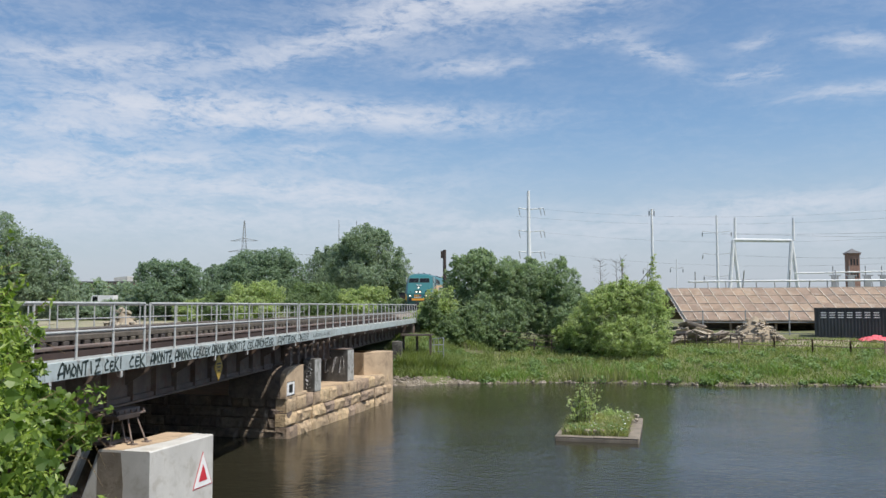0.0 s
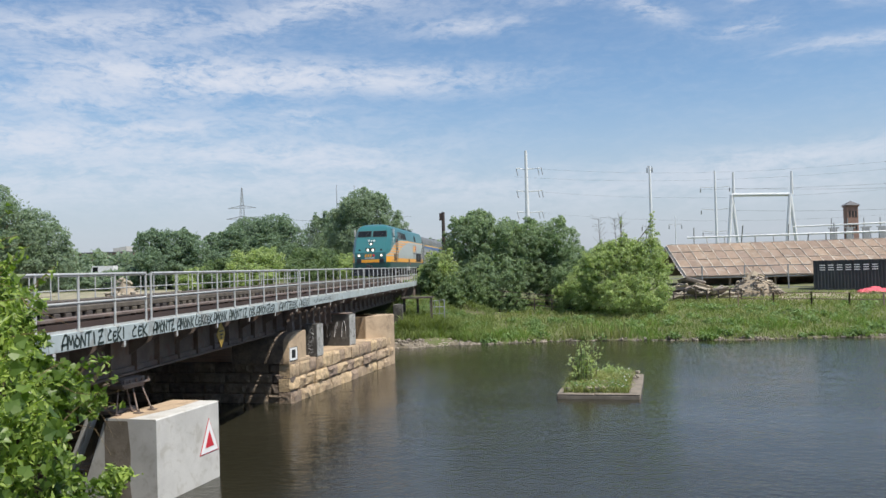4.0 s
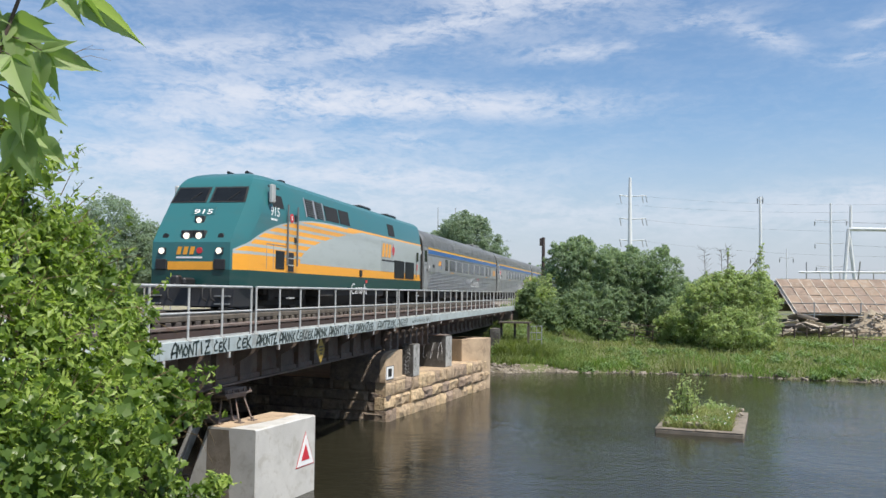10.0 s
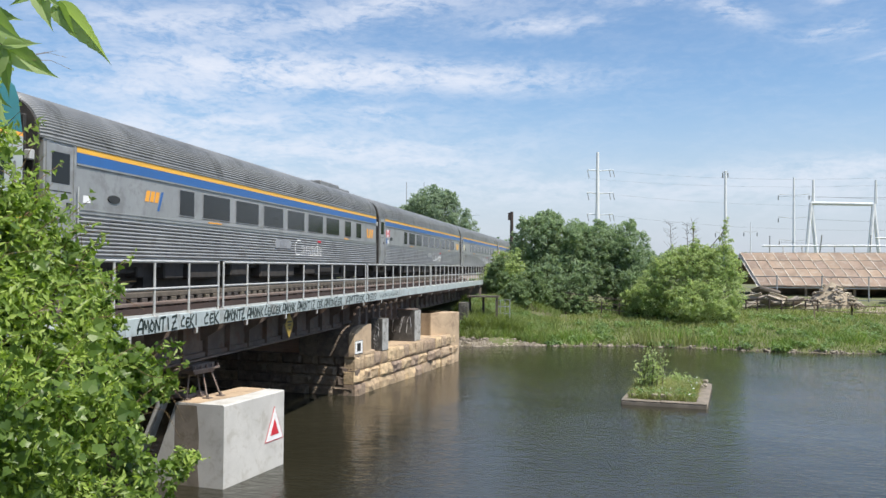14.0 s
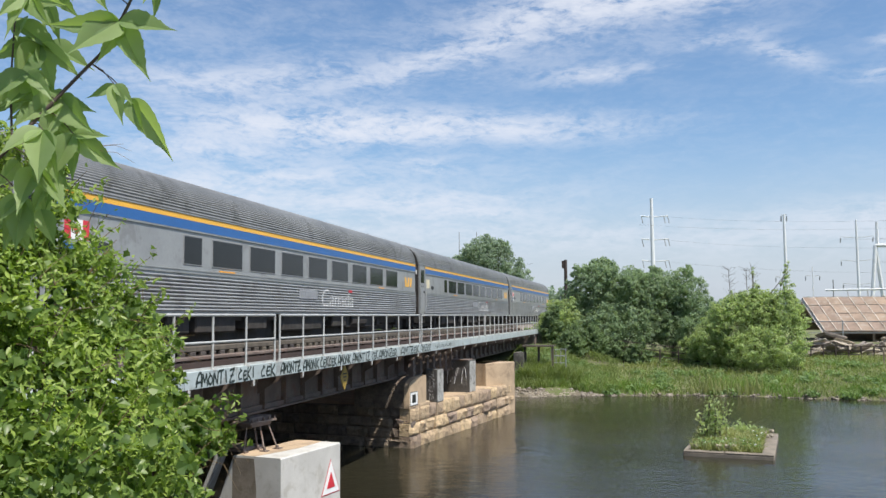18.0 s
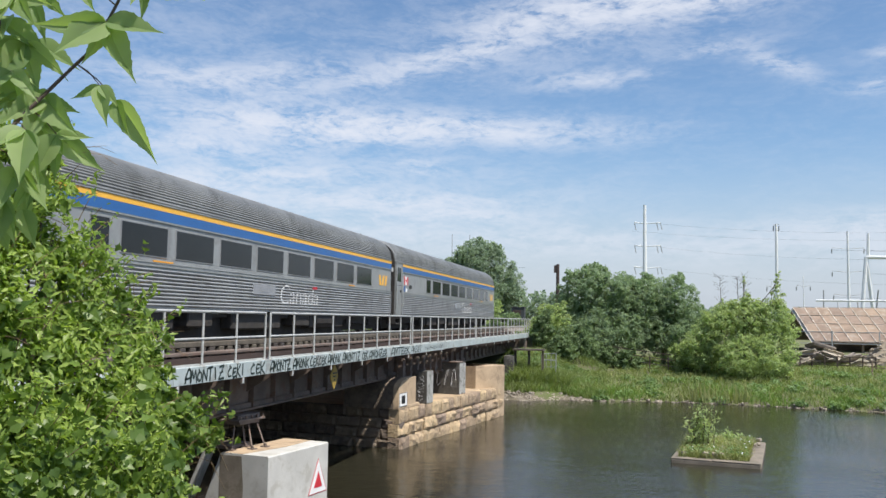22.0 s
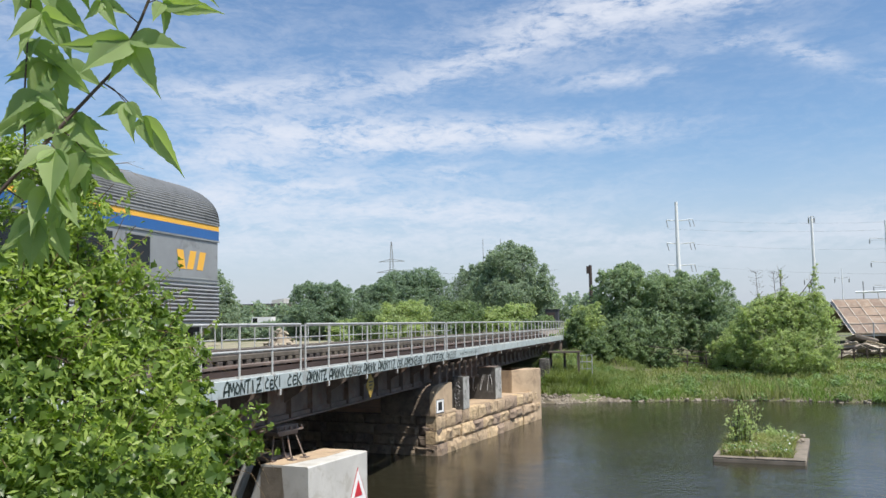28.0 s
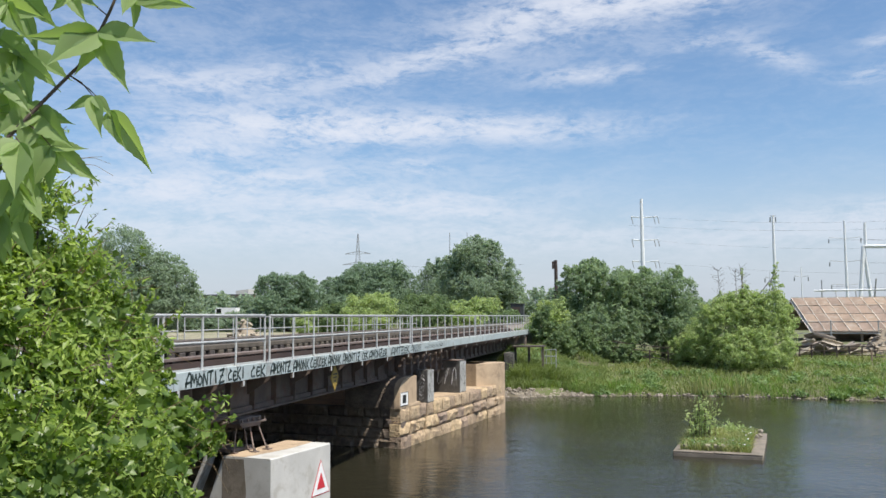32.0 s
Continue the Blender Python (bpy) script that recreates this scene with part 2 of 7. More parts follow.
PEBBLE = mat("wet_pebble_beach", (0.13, 0.112, 0.08), 0.95, var=0.3, scale=1.5, grain=14, stain=(0.30, 0.265, 0.20), amount=0.4, bump=0.7, depth=0.05)
GRAVEL = mat("shore_stones", (0.31, 0.27, 0.21), 0.95, var=0.25, scale=2, grain=9, piece=0.4)


def water_material():
    m, n, out = blank("canal_water")
    p = n.node("ShaderNodeTexCoord").outputs["Object"]
    broad = n.noise(p, 0.05, 3.0)
    base = n.mix(n.step(broad, 0.35, 0.65), (0.020, 0.019, 0.012, 1), (0.029, 0.027, 0.017, 1))
    small = n.noise(n.node("ShaderNodeVectorMath", op="MULTIPLY", i0=p, i1=(1.0, 1.6, 1)), 3.2, 4.0, 0.6)
    large = n.noise(p, 0.55, 3.0, 0.5)
    calm = n.step(n.noise(p, 0.07, 2.0), 0.35, 0.65)
    lift = n.math("ADD", n.math("MULTIPLY", small, n.math("ADD", n.math("MULTIPLY", calm, 0.6), 0.4)), n.math("MULTIPLY", large, 1.2))
    bump = n.node("ShaderNodeBump", Strength=0.42, Distance=0.07, Height=lift)
    shader = n.node("ShaderNodeBsdfPrincipled", Base_Color=base, Roughness=0.09, IOR=1.333, Normal=bump)
    n.tree.links.new(shader.outputs[0], out.inputs[0])
    return m


WATER = water_material()


# ---- building blocks ----
class Shape:
    """Vertices, faces and material slots of one mesh."""

    def __init__(self):
        self.v, self.f, self.m = [], [], []

    def add(self, verts, faces, slot=0):
        k = len(self.v)
        self.v += [tuple(p) for p in verts]
        self.f += [tuple(i + k for i in f) for f in faces]
        self.m += [slot] * len(faces)
        return self

    def box(self, x0, y0, z0, x1, y1, z1, b=0.0, slot=0, turn=None):
        c = ((x0 + x1) / 2, (y0 + y1) / 2, (z0 + z1) / 2)
        h = (abs(x1 - x0) / 2, abs(y1 - y0) / 2, abs(z1 - z0) / 2)
        verts, faces = [], []
        if b <= 0:
            verts = [(sx * h[0], sy * h[1], sz * h[2]) for sz in (-1, 1) for sy in (-1, 1) for sx in (-1, 1)]
            faces = [(0, 2, 3, 1), (4, 5, 7, 6), (0, 1, 5, 4), (2, 6, 7, 3), (0, 4, 6, 2), (1, 3, 7, 5)]
        else:
            b = min(b, min(h) * 0.9)
            at = {}
            for sz in (-1, 1):
                for sy in (-1, 1):
                    for sx in (-1, 1):
                        s = (sx, sy, sz)
                        for a in range(3):
                            at[s, a] = len(verts)
                            verts.append(tuple(s[i] * (h[i] if i == a else h[i] - b) for i in range(3)))
            for a in range(3):
                p, q = (a + 1) % 3, (a + 2) % 3
                for s in (-1, 1):
                    ring = []
                    for sp, sq in ((-1, -1), (1, -1), (1, 1), (-1, 1)):
                        k = [0, 0, 0]
                        k[a], k[p], k[q] = s, sp, sq
                        ring.append(at[tuple(k), a])
                    faces.append(tuple(ring if s > 0 else ring[::-1]))
                for sp in (-1, 1):
                    for sq in (-1, 1):
                        k0, k1 = [0, 0, 0], [0, 0, 0]
                        k0[p], k0[q], k1[p], k1[q], k0[a], k1[a] = sp, sq, sp, sq, -1, 1
                        ring = (at[tuple(k0), p], at[tuple(k1), p], at[tuple(k1), q], at[tuple(k0), q])
                        faces.append(ring if sp * sq > 0 else ring[::-1])
            for sz in (-1, 1):
                for sy in (-1, 1):
                    for sx in (-1, 1):
                        s = (sx, sy, sz)
                        ring = (at[s, 0], at[s, 1], at[s, 2])
                        faces.append(ring if sx * sy * sz > 0 else ring[::-1])
        if turn:
            verts = [turn @ Vector(p) for p in verts]
        return self.add([(p[0] + c[0], p[1] + c[1], p[2] + c[2]) for p in verts], faces, slot)

    def beam(self, p, q, wide, tall, slot=0, b=0.0):
        """A bar of rectangular section from p to q."""
        p, q = Vector(p), Vector(q)
        d = q - p
        if d.length < 1e-6:
            return self
        turn = d.to_track_quat("Y", "Z").to_matrix()
        k = len(self.v)
        self.box(-wide / 2, -d.length / 2, -tall / 2, wide / 2, d.length / 2, tall / 2, b, slot)
        mid = (p + q) / 2
        self.v[k:] = [tuple(turn @ Vector(v) + mid) for v in self.v[k:]]
        return self

    def tube(self, points, r, n=8, slot=0, r2=None, caps=True):
        pts = [Vector(p) for p in points]
        rings, base = [], len(self.v)
        verts, faces = [], []
        side = None
        for i, p in enumerate(pts):
            d = (pts[min(i + 1, len(pts) - 1)] - pts[max(i - 1, 0)]).normalized()
            if side is None:
                side = d.orthogonal().normalized()
            side = (side - d * side.dot(d)).normalized()
            up = d.cross(side)
            rad = r if r2 is None else r + (r2 - r) * i / max(len(pts) - 1, 1)
            rings.append([len(verts) + k for k in range(n)])
            verts += [p + (side * math.cos(2 * math.pi * k / n) + up * math.sin(2 * math.pi * k / n)) * rad for k in range(n)]
        for a, c in zip(rings, rings[1:]):
            faces += [(a[k], a[(k + 1) % n], c[(k + 1) % n], c[k]) for k in range(n)]
        if caps:
            faces += [tuple(rings[0][::-1]), tuple(rings[-1])]
        return self.add(verts, faces, slot)

    def prism(self, ring, a, b, axis="x", slot=0):
        """A flat ring of 2D points, drawn out along an axis from a to b."""
        put = {"x": lambda u, v, w: (w, u, v), "y": lambda u, v, w: (u, w, v), "z": lambda u, v, w: (u, v, w)}[axis]
        n = len(ring)
        verts = [put(u, v, a) for u, v in ring] + [put(u, v, b) for u, v in ring]
        faces = [(k, (k + 1) % n, n + (k + 1) % n, n + k) for k in range(n)] + [tuple(range(n))[::-1], tuple(range(n, 2 * n))]
        return self.add(verts, faces, slot)

    def ball(self, c, r, n=8, squash=1.0, slot=0):
        verts, faces = [], []
        m = max(n // 2, 3)
        for i in range(m + 1):
            a = math.pi * i / m
            verts += [(c[0] + r * math.sin(a) * math.cos(2 * math.pi * k / n), c[1] + r * math.sin(a) * math.sin(2 * math.pi * k / n), c[2] + r * squash * math.cos(a)) for k in range(n)]
        faces = [(i * n + k, (i + 1) * n + k, (i + 1) * n + (k + 1) % n, i * n + (k + 1) % n) for i in range(m) for k in range(n)]
        return self.add(verts, faces, slot)

    def mesh(self, name, materials, smooth=0.0):
        me = bpy.data.meshes.new(name)
        me.from_pydata(self.v, [], self.f)
        for m in materials if isinstance(materials, (list, tuple)) else [materials]:
            me.materials.append(m)
        me.polygons.foreach_set("material_index", self.m)
        bm = bmesh.new()
        bm.from_mesh(me)
        bmesh.ops.recalc_face_normals(bm, faces=bm.faces)
        bm.to_mesh(me)
        bm.free()
        if smooth:
            me.shade_smooth()
            me.set_sharp_from_angle(angle=radians(smooth))
        me.update()
        return me


def part(name, shape, materials, parent=None, label="", smooth=0.0, at=None):
    """One mesh object under a thing or a part."""
    ob = new(name, shape if isinstance(shape, bpy.types.Mesh) else shape.mesh(name, materials, smooth))
    ob.parent = parent
    if at is not None:
        ob.matrix_basis = at if isinstance(at, Matrix) else Matrix.Translation(at)
    return tagged(ob, label)


def thing(name, label, category, at=(0, 0, 0), group="", kind="", turn=0.0):
    ob = new(name)
    ob.matrix_basis = Matrix.Translation(at) @ pose(0, 0, 0, 0, 0, turn)
    return tagged(ob, label, category, group, kind)


def cards(name, verts, faces, material, parent=None, kind="", label=""):
    """A mesh of many small pieces from arrays: verts (n, 3), faces (m, 3 or 4)."""
    me = bpy.data.meshes.new(name)
    me.vertices.add(len(verts))
    me.vertices.foreach_set("co", np.asarray(verts, np.float32).ravel())
    k = faces.shape[1]
    me.loops.add(faces.size)
    me.loops.foreach_set("vertex_index", faces.astype(np.int32).ravel())
    me.polygons.add(len(faces))
    me.polygons.foreach_set("loop_start", np.arange(0, faces.size, k, dtype=np.int32))
    me.materials.append(material)
    me.update(calc_edges=True)
    ob = new(name, me)
    ob.parent = parent
    return tagged(ob, label, kind=kind)


def unit(v):
    return v / np.maximum(np.linalg.norm(v, axis=-1, keepdims=True), 1e-9)


def leaves(rng, centres, out, size, flat=0.5, long=1.6):
    """Pointed, folded leaves at centres, facing roughly out: vertices and faces."""
    n = len(centres)
    normal = unit(out + rng.normal(0, flat, (n, 3)))
    along = unit(np.cross(normal, rng.normal(0, 1, (n, 3))))
    along[:, 2] -= 0.25
    along = unit(along)
    across = unit(np.cross(normal, along))
    s = size * rng.uniform(0.6, 1.35, (n, 1))
    fold = normal * s * 0.16
    tip, root = centres + along * s * long / 2, centres - along * s * long / 2
    l, r = centres + across * s * 0.5 + fold, centres - across * s * 0.5 + fold
    verts = np.stack([root, l, tip, r], 1).reshape(-1, 3)
    k = np.arange(n)[:, None] * 4
    faces = np.concatenate([k + [0, 2, 1], k + [0, 3, 2]], 0)
    return verts, faces


def stubs(text, size, thin=0.0):
    """The built-in font's outline of a text as a curve, to be turned into a mesh."""
    c = bpy.data.curves.new("letters", "FONT")
    c.body, c.size, c.extrude, c.offset, c.shear = text, size, 0.004, -thin, thin * 12
    return c


def lettering(name, text, size, material, parent, at, label="", width=0.0, thin=0.0):
    """Raised letters. at: a pose; the text runs along its x and stands along its y. width: fitted to it."""
    holder = new("letters", stubs(text, size, thin))
    dg = bpy.context.evaluated_depsgraph_get()
    me = bpy.data.meshes.new_from_object(holder.evaluated_get(dg))
    bpy.data.objects.remove(holder)
    xs = [v.co.x for v in me.vertices]
    if width and max(xs) > min(xs):
        k = width / (max(xs) - min(xs))
        me.transform(Matrix.Diagonal((k, 1, 1, 1)))
    me.materials.clear()
    me.materials.append(material)
    return part(name, me, None, parent, label, at=at)


# ---- ground, water ----
WATER_Z = 0.52


def shore(x):
    return 53.0 - 1.6 * min(1.0, max(0.0, (-5 - x) / 2)) + 0.9 * math.sin(x * 0.12 + 1.2) + 0.45 * math.sin(x * 0.41)


def ramp(v, table):
    return float(np.interp(v, [a for a, _ in table], [b for _, b in table]))


def land(x, y):
    """The height of the ground."""
    if y < 20:
        z = ramp(y, [(2.0, 3.75), (4.5, 2.6), (7.5, 0.0), (12.0, -1.5)])
    else:
        d = y - shore(x)
        z = ramp(d, [(-5, -1.5), (0, WATER_Z), (1.2, 0.85), (5, 1.3), (12, 1.85), (18, 2.15), (26, 2.7), (65, 3.0), (400, 4.0)])
        if x < -4:
            z += (ramp(d, [(-5, -1.5), (0, WATER_Z), (1.0, 1.0), (2.2, 1.6), (5, 2.2), (9, 3.0)]) - z) * min(1.0, (-4 - x) / 3) if d < 26 else 0.0
            if x < -16:
                z = max(z, ramp(d, [(0, 0.5), (4, 2.0), (9, 3.0)]))
    if y > 62:
        z = max(z, min(4.35, 4.35 - (abs(x + 12) - 4.2) * 0.5, (y - 61) * 1.5))
    if y < 7.5:
        z = max(z, min(4.2, 4.2 - (abs(x + 12.7) - 4.6) * 0.8))
    if -1.4 < z < 3.9:
        z += 0.10 * noise.noise((x * 0.5, y * 0.5, 0)) + 0.04 * noise.noise((x * 2, y * 2, 3))
    return z


def ground():
    xs = [-3000, -1500, -800, -450, -300, -220, -160, -120, -95] + list(np.arange(-80, 60.1, 1.6)) + [75, 95, 120, 160, 220, 300, 450, 800, 1500, 3000]
    ys = [-1500, -300, -80, -30, -10, -4] + list(np.arange(0, 13, 1.0)) + [20, 40, 47] + list(np.arange(49, 92, 0.9)) + [95, 105, 120, 140, 170, 220, 300, 450, 800, 1500, 3000]
    s = Shape()
    s.add([(x, y, land(x, y)) for y in ys for x in xs],
          [(j * len(xs) + i, j * len(xs) + i + 1, (j + 1) * len(xs) + i + 1, (j + 1) * len(xs) + i) for j in range(len(ys) - 1) for i in range(len(xs) - 1)])
    tagged(part("ground", s, EARTH, smooth=80), "rough turf and earth banks of the canal", "ground", kind="structure")
    s = Shape().add([(-600, 3, WATER_Z), (600, 3, WATER_Z), (600, 68, WATER_Z), (-600, 68, WATER_Z)], [(0, 1, 2, 3)])
    tagged(part("water", s, WATER), "dark rippled canal water", "water", kind="structure")


ground()


# ---- bridge ----
NEAR_X, FAR_X, DECK, TRACK, RAIL_TOP = -8.3, -17.1, 4.42, -12.0, 4.80


def girder(x, y0, y1, parent):
    g = Shape()
    g.box(x - 0.02, y0, 3.1, x + 0.02, y1, 4.52)
    g.box(x - 0.2, y0, 3.05, x + 0.2, y1, 3.1)
    g.box(x - 0.2, y0, 4.52, x + 0.2, y1, 4.57)
    g.box(x - 0.1, y0, 3.1, x + 0.1, y1, 3.22)
    y = y0 + 0.1
    while y < y1:
        g.box(x - 0.16, y, 3.1, x + 0.16, y + 0.03, 4.52)
        y += 1.3
    part("girder", g, RUST, parent, "rust-brown riveted plate girder")


# hand-drawn letters: strokes as points across (0 to 1) and up (0 to 1)
STROKES = {"A": [[(0.0, 0.0), (0.1, 0.55), (0.45, 1.0), (0.85, 0.9), (0.9, 0.0)], [(-0.1, 0.3), (0.95, 0.38)]], "M": [[(0, 0), (0.12, 1), (0.45, 0.3), (0.8, 1), (0.95, 0)]],
           "O": [[(0.5, 0.8), (0.15, 0.6), (0.12, 0.25), (0.5, 0.05), (0.85, 0.3), (0.8, 0.65), (0.5, 0.8), (0.3, 1.0)]], "N": [[(0.05, 0), (0.1, 0.9), (0.8, 0.1), (0.85, 1.0)]],
           "T": [[(0, 0.92), (1.0, 0.98)], [(0.5, 0.95), (0.42, 0.0)]], "I": [[(0.4, 0.95), (0.5, 0.05)]], "Z": [[(0, 0.9), (0.95, 1.0), (0.05, 0.05), (1.1, 0.12)], [(0.15, 0.5), (0.8, 0.55)]],
           "C": [[(0.9, 0.85), (0.5, 0.8), (0.1, 0.5), (0.2, 0.12), (0.85, 0.15)], [(0.45, 1.0), (0.6, 0.9)]], "E": [[(0.9, 0.75), (0.3, 0.8), (0.15, 0.4), (0.3, 0.05), (0.95, 0.15)], [(0.2, 0.42), (0.8, 0.48)]],
           "K": [[(0.1, 0), (0.15, 1.0)], [(0.9, 0.95), (0.2, 0.45), (1.0, 0.0)]], "R": [[(0.1, 0), (0.15, 0.95), (0.8, 0.85), (0.75, 0.5), (0.2, 0.42), (0.95, 0.0)]]}


def bridge():
    b = thing("railway_bridge", "rusty steel plate girder railway bridge with grey walkway fascia", "bridge", kind="structure")
    for x in (-9.8, -14.45):
        for y0, y1 in ((3.0, 33.4), (33.6, 63.8)):
            girder(x, y0, y1, b)
    s = Shape()
    for y in np.arange(5.0, 63.5, 3.2):
        s.beam((-9.8, y, 3.3), (-14.4, y + 3.2, 3.3), 0.1, 0.1)
        s.box(-14.4, y, 3.2, -9.82, y + 0.15, 4.4)
    part("cross_bracing", s, RUST, b)
    # bearing stack at the pier, short stiffened posts
    for y in np.arange(31.6, 39.5, 1.05):
        s = Shape().box(-9.2, y, 3.0, -9.0, y + 0.22, 3.85).box(-9.28, y - 0.08, 3.0, -8.92, y + 0.3, 3.06)
        for z in (3.25, 3.5, 3.75):
            s.box(-9.24, y - 0.04, z, -8.96, y + 0.26, z + 0.05)
        part("stiffener_post", s, RUST, b)
    part("walkway_grating", Shape().box(-9.58, 3.0, 4.30, -8.84, 63.8, 4.34).box(-8.73, 3.0, 4.30, NEAR_X - 0.11, 63.8, 4.34).box(FAR_X + 0.03, 3.0, 4.30, -14.5, 63.8, 4.34), CURB, b)
    part("curb_plate", Shape().box(-9.64, 3.0, 4.30, -9.605, 63.8, 4.47), CURB, b, "reddish brown steel curb plate")
    # fascia plates with their graffiti
    edges = [3.0, 10.4, 13.9, 15.9, 17.8, 20.3, 22.9, 25.6, 28.2, 30.4, 33.0, 35.6, 38.2, 41.0, 44.0, 47.5, 51.0, 54.5, 58.0, 61.0, 63.8]
    inky, plates = random.Random(5), []
    for y0, y1 in zip(edges, edges[1:]):
        low = 4.10 if y0 < 35 else 4.12
        plate = part("fascia_plate", Shape().box(NEAR_X - 0.012, y0 + 0.01, low, NEAR_X + 0.012, y1 - 0.01, DECK, 0.004)
                     .box(NEAR_X - 0.1, y0 + 0.01, DECK - 0.02, NEAR_X - 0.012, y1 - 0.01, DECK, 0.0).box(NEAR_X - 0.1, y0 + 0.01, low, NEAR_X - 0.012, y1 - 0.01, low + 0.02), FASCIA, b)
        plates.append((plate, y0, y1, low))
    # sprayed marks: start and end along the fascia, and the word
    px = NEAR_X + 0.0155
    for a, e, word in ((14.3, 15.78, "AMONTIZ"), (15.95, 16.72, "CEKI"), (16.98, 17.72, "CEK"), (18.0, 19.13, "AMONTZ"), (19.3, 20.3, "AMONK"), (20.38, 21.55, "CEKCEK"), (21.65, 22.65, "AMONK"), (22.8, 24.3, "AMONTIZ"), (24.5, 25.08, "CEK"), (25.2, 27.1, "AMONZER"), (27.6, 29.9, "AMTZEK"), (30.1, 31.6, "AMZER"), (32.2, 35.0, "")):
        plate, y0, y1, low = [p for p in plates if p[1] <= a][-1]
        s, tall = Shape(), DECK - low
        wide = 0.042 if a < 29 else 0.026
        step = (e - a) / max(len(word), 1)
        for k, letter in enumerate(word):
            base, high = inky.uniform(0.03, 0.10), inky.uniform(0.84, 0.97)
            slant = inky.uniform(-0.04, 0.12)
            for line in STROKES[letter]:
                pts = [(px, a + step * (k + u * 1.0 + slant * v) + inky.uniform(-0.008, 0.008), low + tall * (base + v * (high - base))) for u, v in line]
                for p, q in zip(pts, pts[1:]):
                    s.beam(p, q, 0.004, wide * inky.uniform(0.8, 1.2))
        if not word:
            y = a
            while y < e:
                z = low + inky.uniform(0.08, 0.12)
                s.beam((px, y, z), (px, y + 0.12, z + inky.uniform(0.08, 0.16)), 0.004, 0.018)
                s.beam((px, y + 0.12, z + 0.12), (px, y + 0.16, z), 0.004, 0.018)
                y += inky.uniform(0.2, 0.3)
        part("graffiti_tag", s, INK, plate, "black sprayed letters" if word else "faint black sprayed strokes")
    for y in np.arange(6.2, 63, 2.62):
        part("bracket", Shape().prism([(-9.5, 3.55), (-9.5, 4.3), (NEAR_X - 0.02, 4.3), (NEAR_X - 0.02, 4.10), (-8.6, 4.1)], y, y + 0.03, "y")
             .box(NEAR_X - 0.06, y - 0.05, 3.98, NEAR_X + 0.01, y + 0.05, 4.12), [RUST, GALV], b)
        part("bracket", Shape().prism([(-14.5, 3.55), (-14.5, 4.3), (FAR_X, 4.3), (FAR_X, 4.05)], y, y + 0.03, "y"), RUST, b)
    for y in np.arange(6.2, 63, 2.62):
        part("bracket_foot", Shape().box(NEAR_X - 0.05, y - 0.04, 3.97, NEAR_X + 0.015, y + 0.05, 4.10, 0.01), GALV, b)
    # track
    for x in (TRACK - 0.75, TRACK + 0.75, TRACK - 0.4, TRACK + 0.4):
        top = RAIL_TOP if abs(x - TRACK) > 0.5 else RAIL_TOP - 0.03
        s = Shape()
        s.prism([(x - 0.07, 4.64), (x + 0.07, 4.64), (x + 0.065, 4.66), (x + 0.01, 4.68), (x + 0.01, top - 0.035), (x + 0.035, top - 0.03), (x + 0.035, top),
                 (x - 0.035, top), (x - 0.035, top - 0.03), (x - 0.01, top - 0.035), (x - 0.01, 4.68), (x - 0.065, 4.66)], -160, 260, "y")
        part("rail", s, RAIL, b)
    tie = Shape().box(-1.75, -0.12, -0.2, 1.75, 0.12, 0, 0.015).mesh("tie", TIE)
    y = 3.3
    while y < 63.6:
        part("tie", tie, None, b, at=(TRACK, y, 4.64))
        y += 0.46
    part("stringer", Shape().box(-10.24, 3.0, 4.40, -10.06, 63.8, 4.46, 0.01), TIE, b)
    part("deck_plate", Shape().box(-14.3, 3.0, 4.36, -10.02, 63.8, 4.40), CURB, b)
    part("timber_guard", Shape().box(-10.45, 3, 4.645, -10.27, 63.8, 4.77, 0.015).box(-13.73, 3, 4.645, -13.55, 63.8, 4.77, 0.015), TIE, b)
    s = Shape()
    for y in np.arange(3, 63.5, 0.27):
        s.box(-16.6, y, 4.60, -14.7, y + 0.24, 4.645)
    part("plank_walk", s, TIE, b)
    # embankment track beds
    s = Shape().prism([(-14.6, 4.3), (-13.9, 4.68), (-10.1, 4.68), (-9.4, 4.3)], 63.9, 260, "y").prism([(-14.6, 4.1), (-13.9, 4.68), (-10.1, 4.68), (-9.4, 4.1)], -160, 2.9, "y")
    tagged(part("track_bed", s, BALLAST), "grey brown ballast track bed", "track bed", kind="structure")


bridge()


def railing(x, y0, y1, group, label):
    r = thing("bridge_railing", label, "railing", (x, y0, DECK), group)
    n = max(2, round((y1 - y0) / 1.33))
    ys = [(y1 - y0) * k / n for k in range(n + 1)]
    post = Shape().tube([(0, 0, -0.02), (0, 0, 1.06)], 0.025, 8).box(-0.06, -0.06, -0.02, 0.06, 0.06, 0.01).mesh("post", GALV, 40)
    for y in ys:
        part("post", post, None, r, at=(0, y, 0))
    part("top_rail", Shape().tube([(0, 0, 1.06), (0, y1 - y0, 1.06)], 0.029, 8), GALV, r, smooth=40)
    part("middle_rail", Shape().tube([(0, 0, 0.53), (0, y1 - y0, 0.53)], 0.025, 8), GALV, r, smooth=40)
    part("toe_plate", Shape().box(-0.05, 0, 0.0, -0.035, y1 - y0, 0.05), GALV, r)


